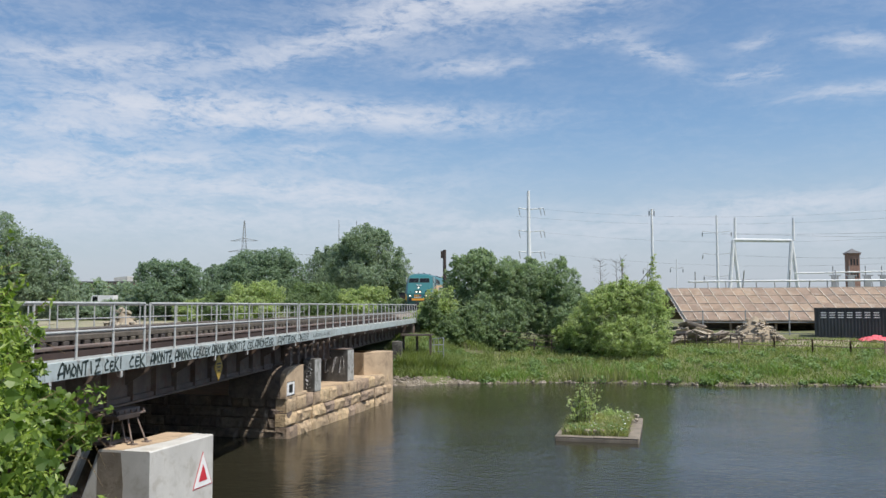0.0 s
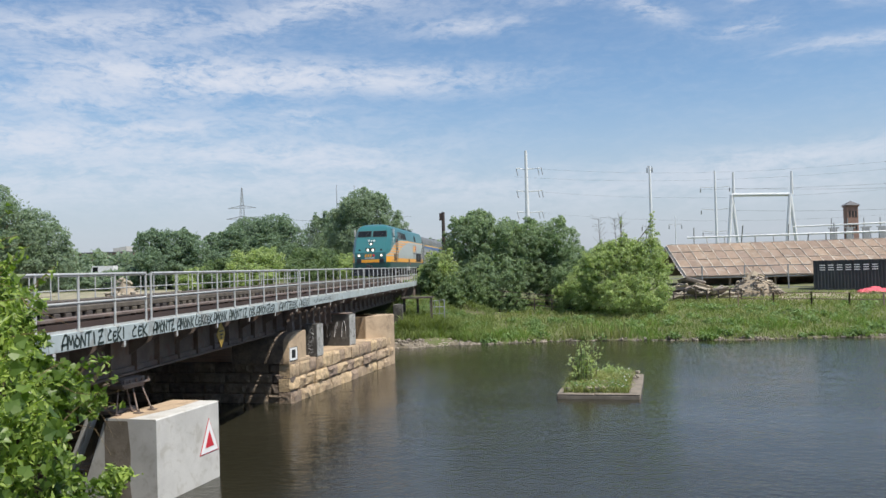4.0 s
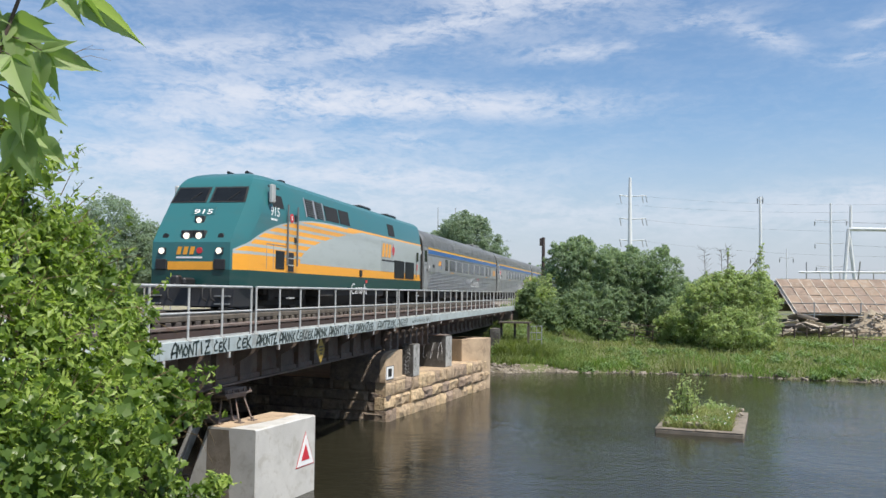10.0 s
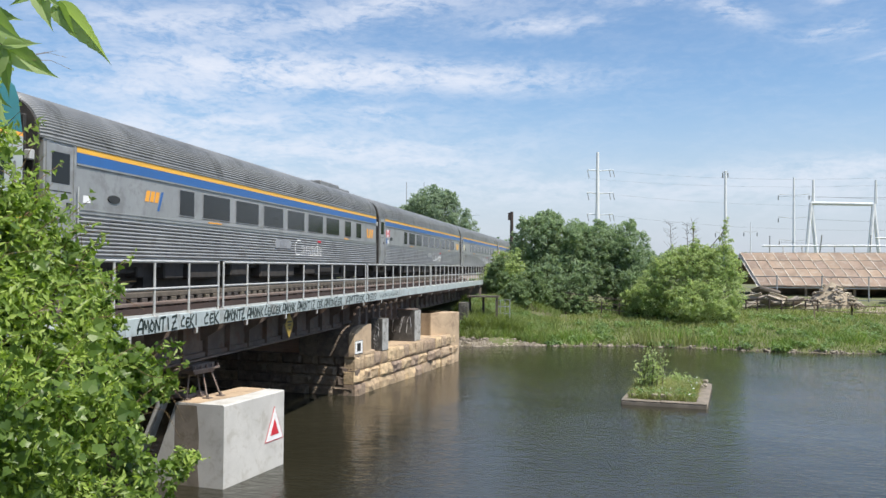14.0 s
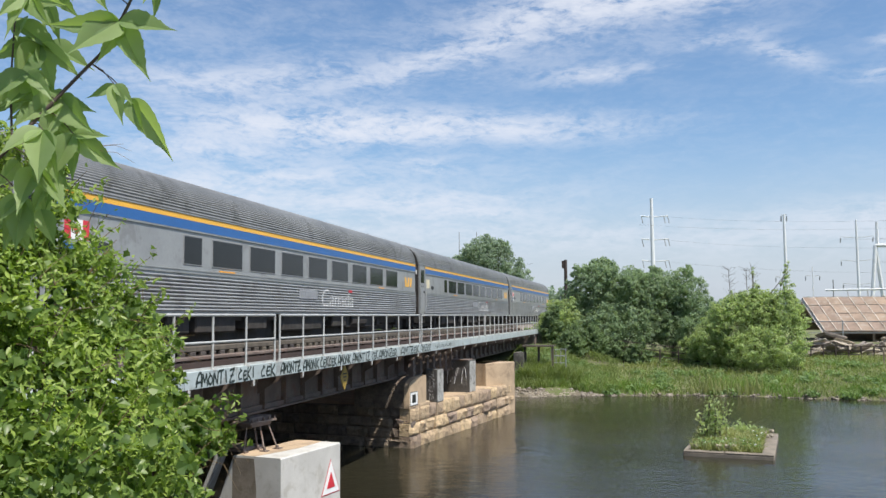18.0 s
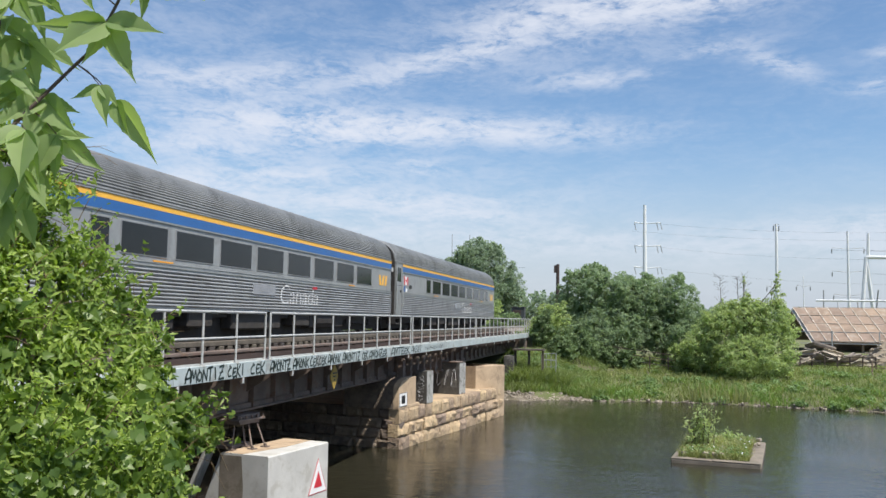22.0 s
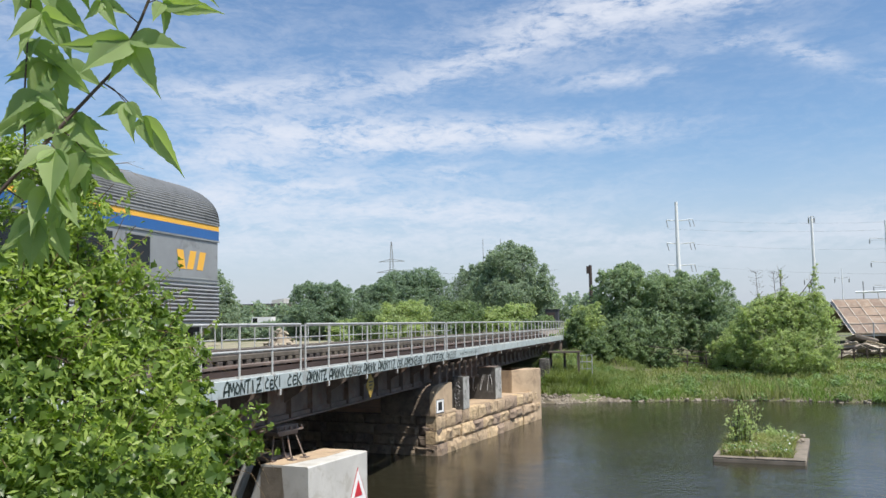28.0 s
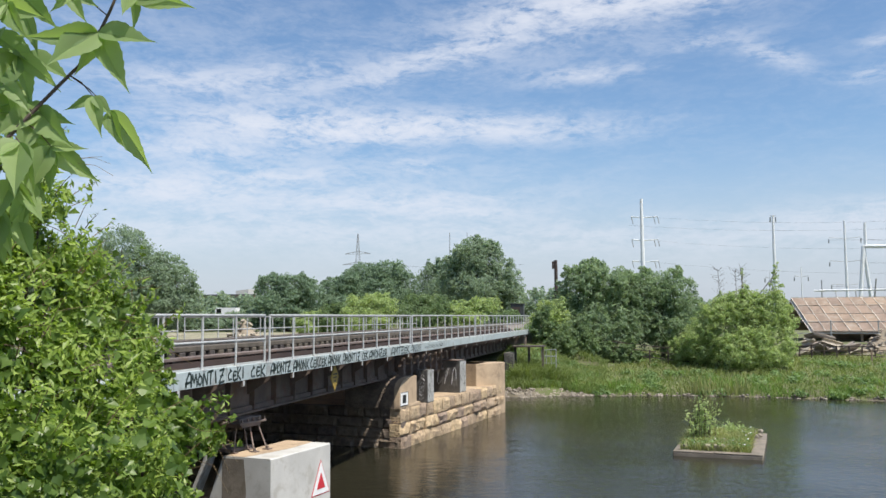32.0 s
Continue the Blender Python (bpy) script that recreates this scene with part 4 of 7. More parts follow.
# ---- trees ----
def tree(name, label, category, x, y, z0, blobs, leaf, count, material, trunk=0.25, seed=1, group=""):
    """A trunk, limbs to each lobe of the crown, and a crown of small leaves. blobs: lobes as x, y, z, half width, half height about the foot."""
    rng = np.random.default_rng(seed)
    t = thing(name, label, category, (x, y, z0), group)
    wood = Shape()
    top = max(b[2] for b in blobs)
    wood.tube([(0, 0, -0.3), (0.1, 0, top * 0.3), (0.05, 0.1, top * 0.7)], trunk, 8, r2=trunk * 0.5)
    part("trunk", wood, BARK, t, smooth=50)
    for bx, by, bz, w, h in blobs:
        a = (0.08, 0.04, max(0.3, min(bz * 0.5, top * 0.6)))
        limbs = Shape().tube([a, ((a[0] + bx) / 2, (a[1] + by) / 2, (a[2] + bz) / 2 + 0.2), (bx, by, bz)], trunk * 0.4, 5, r2=trunk * 0.1)
        for q in range(4):
            d = rng.normal(0, 1, 3) * (w * 0.5, w * 0.5, h * 0.5)
            limbs.tube([(bx * 0.8, by * 0.8, bz * 0.85), (bx + d[0], by + d[1], bz + d[2])], trunk * 0.14, 4, r2=trunk * 0.04)
        part("limb", limbs, BARK, t, smooth=50)
    sprigs = []
    for bx, by, bz, w, h in blobs:
        for q in range(5 if w > 0.9 else 0):
            d = unit(rng.normal(0, 1, 3) + (0, -0.2, 0.35))
            sprigs.append((bx + d[0] * w * 0.92, by + d[1] * w * 0.92, max(bz + d[2] * h * 0.92, 0.3), w * rng.uniform(0.16, 0.32), h * rng.uniform(0.22, 0.42)))
    blobs = list(blobs) + sprigs
    weight = np.array([w * w + w * h for *_, w, h in blobs])
    pts, outs = [], []
    for (bx, by, bz, w, h), k in zip(blobs, (1.4 * count * weight / weight.sum()).astype(int)):
        # tufts of leaves round each lobe, with gaps between them, over a thin inner filling
        tufts = int(16 + 34 * w * h / max(leaf / 0.12, 1.0)) if w > 0.6 else 7
        way = unit(rng.normal(0, 1, (tufts, 3)) + (0, -0.15, 0.15))
        mid = way * rng.uniform(0.72, 1.0, (tufts, 1)) * (w, w, h)
        size = np.clip(rng.uniform(0.14, 0.29, tufts) * (w * h) ** 0.25 * (leaf / 0.12) ** 0.5, 0.1, 0.4 * w)
        pick = rng.integers(0, tufts, k)
        d = unit(rng.normal(0, 1, (k, 3)) + way[pick] * 0.5)
        p = mid[pick] + d * size[pick][:, None] * rng.uniform(0.45, 1.05, (k, 1)) * (1.15, 1.15, 0.8)
        o = d * 0.75 + way[pick] * 0.35 + (0, 0, 0.3)
        fill = rng.uniform(0, 1, k) < 0.3
        inner = unit(rng.normal(0, 1, (k, 3))) * rng.uniform(0.35, 0.8, (k, 1)) * (w, w, h)
        p[fill] = inner[fill]
        p[:, 2] = np.maximum(p[:, 2] + bz, 0.05)
        pts.append(p + (bx, by, 0))
        outs.append(o)
    v, f = leaves(rng, np.concatenate(pts), np.concatenate(outs), leaf * 0.92, 0.7, 1.6)
    cards("crown", v, f, material, t)
    return t


# shrubs and trees on the far bank, beside the bridge end
tree("bank_tree", "dense dark green broadleaf tree on the far bank", "tree", -3.6, 68.0, 1.8,
     [(-0.5, 0, 6.0, 2.2, 2.1), (1.1, 0.3, 5.7, 2.4, 2.0), (2.6, 0.4, 5.2, 1.8, 1.8), (-2.0, 0.3, 3.6, 2.0, 2.0), (1.0, -0.8, 3.0, 2.4, 2.2), (-0.6, -1.2, 2.2, 2.6, 2.0), (2.6, 0.2, 3.2, 1.7, 2.0), (-0.3, 0.6, 7.4, 1.3, 0.8)], 0.125, 40000, LEAF_DARK, 0.22, 31)
tree("bank_tree", "dark green broadleaf tree with a rounded top on the far bank", "tree", 1.6, 69.5, 1.9,
     [(-1.2, 0, 5.4, 2.2, 1.9), (0.8, 0.2, 5.4, 2.0, 1.8), (2.0, 0, 3.3, 1.6, 1.9), (-0.8, 0.3, 3.0, 2.0, 2.2), (0.9, -0.4, 2.0, 2.2, 1.6)], 0.115, 27000, LEAF_DARK, 0.2, 32)
tree("bank_shrub", "light green shrub beside the end of the bridge", "shrub", -7.6, 66.0, 2.0,
     [(0.3, 0, 2.6, 1.3, 1.5), (-0.7, 0.3, 1.8, 1.2, 1.2), (1.2, 0.4, 3.6, 1.0, 1.2), (0.4, -0.5, 1.1, 1.3, 1.0), (1.6, 0.2, 1.6, 1.3, 1.6), (0.2, 0.2, 4.2, 0.5, 0.8)], 0.11, 9000, LEAF_LIGHT, 0.1, 33)
tree("bank_shrub", "ragged light green shrub with upright leafy tips", "shrub", 6.9, 63.2, 1.35,
     [(-1.4, 0, 3.3, 1.5, 1.7), (0.4, 0.2, 3.5, 1.6, 1.9), (2.0, 0.2, 3.9, 1.4, 1.8), (-2.5, 0, 2.1, 1.4, 1.5), (2.3, -0.2, 2.4, 1.7, 1.7), (0, -0.6, 1.6, 2.3, 1.5), (-2.9, 0.1, 2.9, 0.9, 1.0), (-1.0, 0, 4.5, 1.0, 1.1), (0.7, 0.1, 4.8, 1.0, 1.2), (-2.2, 0.2, 3.8, 0.8, 1.1), (2.9, 0.1, 3.7, 0.9, 1.3),
      (1.0, -0.8, 1.2, 2.1, 1.2), (0.2, 0.3, 4.4, 1.9, 1.4), (1.6, 0.2, 4.7, 1.3, 1.2), (2.35, 0, 6.1, 0.5, 0.9), (2.45, 0, 7.1, 0.26, 0.7), (0.3, 0.1, 6.0, 0.35, 0.7), (0.15, 0.1, 7.0, 0.14, 0.5), (-1.7, 0.2, 4.2, 1.2, 1.0)], 0.10, 34000, LEAF_LIGHT, 0.14, 34)
tree("bank_shrub", "low light green shrub on the bank", "shrub", 3.9, 65.5, 1.5, [(0, 0, 1.6, 1.5, 1.5), (0.9, 0, 1.0, 1.2, 1.0), (-0.9, 0.2, 1.0, 1.2, 1.2), (0.1, 0, 2.9, 0.8, 0.9)], 0.10, 8000, LEAF_LIGHT, 0.1, 35)
for x, y, w, h in ((-5.9, 62.6, 1.15, 1.5), (-4.4, 64.0, 1.3, 1.7), (-7.3, 63.4, 0.9, 1.9), (-2.9, 65.2, 1.2, 1.6), (-1.2, 65.4, 1.1, 1.4)):
    tree("bank_shrub", "small green bush at the foot of the trees", "shrub", x, y, land(x, y) - 0.1, [(0, 0, h * 0.6, w * 0.8, h * 0.6), (-w * 0.5, 0, h * 0.4, w * 0.6, h * 0.45), (w * 0.5, 0.1, h * 0.45, w * 0.6, h * 0.5), (0.2, 0, h * 1.15, w * 0.45, h * 0.4)], 0.11, 3600, LEAF_MID, 0.05, int(100 + x * 7), "bushes below the bank trees")
# bare twigs that rise from the shrub
bare = thing("dead_branch", "thin dead branches rising from the shrub", "branch", (6.9, 63.6, 5.0))
r3 = random.Random(77)
for bx in (-1.35, -0.2, 0.35):
    s = Shape()
    top = (bx + r3.uniform(-0.5, 0.0), 0.1, r3.uniform(3.6, 4.2))
    s.tube([(bx * 0.6, 0, -1.5), (bx, 0, 0.8), top], 0.04, 5, r2=0.012)
    for q in range(22):
        f = r3.uniform(0.25, 1.0)
        p = Vector((bx, 0, 0.8)).lerp(Vector(top), f)
        s.tube([tuple(p), (p.x + r3.uniform(-0.6, 0.6), r3.uniform(-0.3, 0.3), p.z + r3.uniform(0.1, 0.45))], 0.014, 4, r2=0.006)
    part("twig", s, BARK, bare)
# trees beyond the bridge
tree("round_tree", "tall rounded grey-green tree beyond the tracks", "tree", -28.5, 148, 3.2,
     [(0, 0, 12.5, 4.8, 3.9), (-3.8, 0, 9, 3.6, 3.6), (4.6, 0, 8.4, 3.6, 4.0), (0.5, -2, 7, 5.2, 4.0), (6.2, 0, 5, 2.4, 3.5), (1.5, 0, 14.2, 2.6, 1.8)], 0.22, 36000, LEAF_HAZED, 0.5, 41)
tree("dark_tree", "dark green broadleaf tree in the far tree line", "tree", -47.5, 153, 3.2,
     [(-3.5, 0, 10, 3.6, 2.8), (1.2, 0, 10.2, 4.0, 2.9), (4.0, 0, 8, 3.0, 3.2), (-5.5, 0, 7.5, 3.0, 3.4), (0, -2, 6, 6.0, 3.5)], 0.23, 24000, LEAF_DEEP, 0.45, 42)
tree("far_tree", "slender grey-green trees in the far tree line", "tree", -38, 165, 3.2,
     [(-3.5, 0, 9.5, 2.6, 3.4), (0.2, 0, 11, 2.6, 3.4), (3.6, 0, 12.5, 2.6, 3.6), (1.5, -2, 6.5, 5.5, 4.0)], 0.23, 22000, LEAF_HAZED, 0.4, 43)
tree("dark_tree", "dark green broadleaf tree in the far tree line", "tree", -60.5, 138, 3.2,
     [(-3.0, 0, 7.5, 3.0, 2.5), (1.0, 0, 7.6, 3.2, 2.4), (4.2, 0, 6.4, 2.6, 2.8), (0, -1, 4, 5.0, 3.2)], 0.22, 20000, LEAF_DEEP, 0.4, 44)
tree("dark_tree", "dark green broadleaf tree in the far tree line", "tree", -52.5, 143, 3.2, [(-1.2, 0, 6.5, 2.6, 2.8), (1.6, 0, 8.0, 2.4, 2.4), (0, -1, 3.8, 3.8, 2.8)], 0.22, 14000, LEAF_DEEP, 0.35, 45)
for k, (x, y, w, h) in enumerate(((-34.5, 106, 4.2, 5.6), (-27.5, 107, 4.0, 5.4), (-20.8, 107, 4.0, 5.0), (-41, 112, 3.8, 4.6), (-47.5, 118, 3.6, 3.4), (-15.9, 100, 2.2, 3.2))):
    tree("field_shrub", "bright green shrub beyond the bridge", "shrub", x, y, 2.9, [(-w * 0.4, 0, h * 0.55, w * 0.55, h * 0.38), (w * 0.35, 0.2, h * 0.62, w * 0.55, h * 0.38), (0, -0.5, h * 0.35, w * 0.8, h * 0.35), (0, 0, h * 0.8, w * 0.4, h * 0.2)],
         0.19, 9000, LEAF_MID if k % 2 else LEAF_LIGHT, 0.16, 50 + k, "shrubs beyond the bridge")
for k, (x, y, s) in enumerate(((-54.6, 80.5, 1.09), (-51.0, 83, 0.85), (-60.0, 78, 0.98), (-65.5, 75.5, 0.96), (-71, 72, 1.0))):
    tree("side_tree", "full green broadleaf tree beyond the bridge", "tree", x, y, 3.0,
         [(0, 0, 9.2 * s, 2.7 * s, 2.2 * s), (-2.6 * s, 0, 7.4 * s, 2.6 * s, 2.5 * s), (2.3 * s, 0, 7.2 * s, 2.6 * s, 2.5 * s), (3.4 * s, 0, 4.6 * s, 2.2 * s, 2.4 * s), (0, -1, 5.0 * s, 3.6 * s, 2.6 * s), (-0.6, -0.6, 2.6 * s, 3.4 * s, 2.0 * s)],
         0.15, 26000, LEAF_HAZED, 0.3, 60 + k, "trees beyond the bridge")
for k, (x, w, h) in enumerate(((-86, 5.0, 4.6), (-79.5, 4.4, 3.5), (-73.5, 4.2, 3.4), (-67.5, 4.4, 4.0), (-61.5, 4.4, 4.4), (-93, 5.0, 5.2))):
    tree("field_shrub", "grey-green shrub in the far field", "shrub", x, 138 + k % 3, 3.0, [(-w * 0.4, 0, h * 0.55, w * 0.55, h * 0.38), (w * 0.35, 0.2, h * 0.6, w * 0.55, h * 0.36), (0, -0.5, h * 0.35, w * 0.8, h * 0.35)], 0.26, 5000, LEAF_HAZED, 0.16, 70 + k, "shrubs in the far field")
far_line = random.Random(70)
for k in range(13):
    x = -125 + k * 9.5 + far_line.uniform(-2, 2)
    h = far_line.uniform(7, 9.5)
    tree("far_tree", "hazy green tree in the distant tree line", "tree", x, 190 + far_line.uniform(-8, 8), 3.3,
         [(-3, 0, h * 0.6, 3.6, h * 0.35), (2.5, 0, h * 0.65, 3.6, h * 0.33), (0, -1, h * 0.35, 5.5, h * 0.33)], 0.6, 1500, LEAF_HAZED, 0.3, 80 + k, "distant tree line")
for k in range(16):
    x = -4 + k * 8.5 + far_line.uniform(-2, 2)
    h = far_line.uniform(3.5, 6.0)
    tree("far_tree", "hazy green tree behind the shed", "tree", x, 205 + far_line.uniform(-8, 12), 3.3,
         [(-3, 0, h * 0.6, 3.4, h * 0.35), (2.5, 0, h * 0.65, 3.6, h * 0.33), (0, -1, h * 0.35, 5.5, h * 0.33)], 0.6, 1100, LEAF_HAZED, 0.3, 120 + k, "trees behind the shed")


# ---- train ----
def livery():
    """Paint of the engine in its own space: y runs back from the nose, z up from the rails."""
    m, n, out = blank("engine_livery")
    sep = n.node("ShaderNodeSeparateXYZ", Vector=n.node("ShaderNodeTexCoord").outputs["Object"])
    ax, y, z = n.math("ABSOLUTE", sep.outputs[0]), sep.outputs[1], sep.outputs[2]
    less = lambda a, b: n.math("LESS_THAN", a, b)
    more = lambda a, b: n.math("GREATER_THAN", a, b)
    both = lambda a, b: n.math("MULTIPLY", a, b)
    sweep = n.math("POWER", n.math("MAXIMUM", n.math("DIVIDE", n.math("SUBTRACT", 10.0, y), 10.0), 0.0), 3.8)
    curve = n.math("SUBTRACT", 3.05, n.math("MULTIPLY", sweep, 1.335))
    side = more(ax, 1.24)
    zin = n.math("MAXIMUM", n.math("SUBTRACT", z, 1.55), 0.0)
    inner = n.math("ADD", n.math("ADD", 4.4, n.math("MULTIPLY", zin, 0.153)), n.math("MULTIPLY", n.math("MULTIPLY", zin, zin), 3.07))
    teal, grey, orange, dark = (0.030, 0.138, 0.147, 1), (0.36, 0.40, 0.39, 1), (0.78, 0.35, 0.035, 1), (0.008, 0.05, 0.046, 1)
    p = n.node("ShaderNodeTexCoord").outputs["Object"]
    dirt = n.noise(n.node("ShaderNodeVectorMath", op="MULTIPLY", i0=p, i1=(1, 0.6, 2.5)), 1.1, 6.0, 0.65)
    base = n.mix(both(side, less(z, curve)), teal, grey)
    bands = less(n.math("FRACT", n.math("DIVIDE", n.math("SUBTRACT", z, 1.50), 0.225)), 0.62)
    field = both(both(side, bands), both(less(z, n.math("SUBTRACT", curve, 0.05)), less(y, inner)))
    base = n.mix(field, base, orange)
    line = both(both(side, more(y, 9.2)), both(more(z, 2.985), less(z, 3.06)))
    base = n.mix(line, base, orange)
    band = both(side, both(more(z, 1.18), less(z, 1.50)))
    base = n.mix(band, base, orange)
    base = n.mix(less(z, 1.18), base, dark)
    base = n.mix(n.math("MULTIPLY", n.step(dirt, 0.45, 0.8), 0.22), base, (0.10, 0.095, 0.085, 1))
    sh = n.node("ShaderNodeBsdfPrincipled", Base_Color=base, Roughness=0.32, Specular_IOR_Level=0.5)
    n.put(sh, "Normal", n.node("ShaderNodeBump", Strength=0.03, Distance=0.02, Height=dirt))
    n.tree.links.new(sh.outputs[0], out.inputs[0])
    return m


LIVERY = livery()
TEAL = mat("teal_paint", (0.026, 0.115, 0.122), 0.35, var=0.1)
ORANGE = mat("orange_paint", (0.78, 0.35, 0.035), 0.4, var=0.08)
STRIPE_BLUE = mat("blue_stripe_paint", (0.025, 0.115, 0.33), 0.4, var=0.08)
STRIPE_YELLOW = mat("yellow_stripe_paint", (0.80, 0.43, 0.05), 0.4, var=0.06)
STAINLESS = mat("dull_stainless_steel", (0.35, 0.36, 0.36), 0.46, 0.4, var=0.10, scale=0.8, grain=12, bump=0.03, stain=(0.16, 0.155, 0.145), amount=0.2)
ROOFING = mat("sooty_stainless_roof", (0.235, 0.24, 0.24), 0.5, 0.35, var=0.16, scale=0.6, grain=8, bump=0.03, stain=(0.10, 0.10, 0.095), amount=0.3)
GLASS = mat("dark_window_glass", (0.012, 0.014, 0.015), 0.14, var=0.2, bump=0.0, spec=0.32)
RUBBER = mat("black_rubber", (0.018, 0.018, 0.018), 0.7, var=0.2)
BOGIE = mat("grimy_running_gear", (0.042, 0.039, 0.036), 0.8, 0.1, var=0.35, scale=4, stain=(0.06, 0.045, 0.035), amount=0.3)
TREAD = mat("wheel_steel", (0.12, 0.10, 0.09), 0.45, 0.6, var=0.2)
LOUVRE = mat("dark_louvre", (0.03, 0.032, 0.032), 0.6, var=0.2)
GREYBLUE = mat("dull_plate", (0.30, 0.31, 0.33), 0.5, 0.2, var=0.1)
TRIM = mat("grey_window_trim", (0.27, 0.275, 0.28), 0.45, 0.4, var=0.1)
SLAT = mat("grey_louvre_slat", (0.13, 0.14, 0.145), 0.55, 0.1, var=0.1)
DOORPOST = mat("grey_door_post", (0.17, 0.18, 0.18), 0.5, 0.2, var=0.1)
LIGHT = glow("lit_headlamp", (1.0, 0.88, 0.70), 2.2)
SIDE_TEXT = Matrix(((0, 0, 1, 0), (1, 0, 0, 0), (0, 1, 0, 0), (0, 0, 0, 1)))
FRONT_TEXT = Matrix(((1, 0, 0, 0), (0, 0, -1, 0), (0, 1, 0, 0), (0, 0, 0, 1)))
WHEELSETS = []
MESHES = {}


def kept(name, make):
    """A mesh made once and shared by alike parts."""
    if name not in MESHES:
        MESHES[name] = make()
    return MESHES[name]


def bogie(parent, y):
    def frame_mesh():
        s = Shape()
        for x in (-1.02, 1.02):
            s.prism([(-1.75, 0.50), (-1.75, 0.72), (-0.8, 0.78), (-0.5, 0.62), (0.5, 0.62), (0.8, 0.78), (1.75, 0.72), (1.75, 0.50), (0.9, 0.40), (-0.9, 0.40)], x - 0.09, x + 0.09, "x")
            for w in (-1.3, 1.3):
                s.box(x - 0.16, w - 0.2, 0.3, x + 0.16, w + 0.2, 0.66, 0.03)
            for w in (-0.45, 0.0, 0.45):
                s.tube([(x, w, 0.35), (x, w, 0.85)], 0.1, 8)
        s.box(-1.0, -0.35, 0.45, 1.0, 0.35, 0.8, 0.04).box(-0.85, -1.7, 0.12, 0.85, 1.7, 0.6, 0.04)
        return s.mesh("bogie", BOGIE)

    def wheel_mesh():
        s = Shape().tube([(-0.85, 0, 0), (0.85, 0, 0)], 0.08, 8)
        for x in (-0.75, 0.75):
            o = 0.07 if x > 0 else -0.07
            s.tube([(x - 0.065, 0, 0), (x + 0.065, 0, 0)], 0.45, 20, slot=1)
            s.tube([(x - o, 0, 0), (x - o * 0.6, 0, 0)], 0.485, 20, slot=1)
            for a in range(6):
                c, d = math.cos(a * math.pi / 3), math.sin(a * math.pi / 3)
                s.box(x + o * 0.9, c * 0.25 - 0.05, d * 0.25 - 0.05, x + o * 1.3, c * 0.25 + 0.05, d * 0.25 + 0.05)
        return s.mesh("wheelset", [BOGIE, TREAD], 40)

    b = part("bogie", kept("bogie", frame_mesh), None, parent, "black four-wheel bogie", at=(0, y, 0))
    for w in (-1.3, 1.3):
        WHEELSETS.append((part("wheelset", kept("wheelset", wheel_mesh), None, b, at=(0, w, 0.46)), w))


def slats(x, y0, y1, z0, z1, n, tilt=0.0):
    s = Shape().box(x - 0.02, y0, z0, x + 0.006, y1, z1)
    for k in range(n):
        z = z0 + (z1 - z0) * (k + 0.5) / n
        s.box(x, y0 + 0.02, z - 0.012, x + 0.03, y1 - 0.02, z + 0.012)
    return s


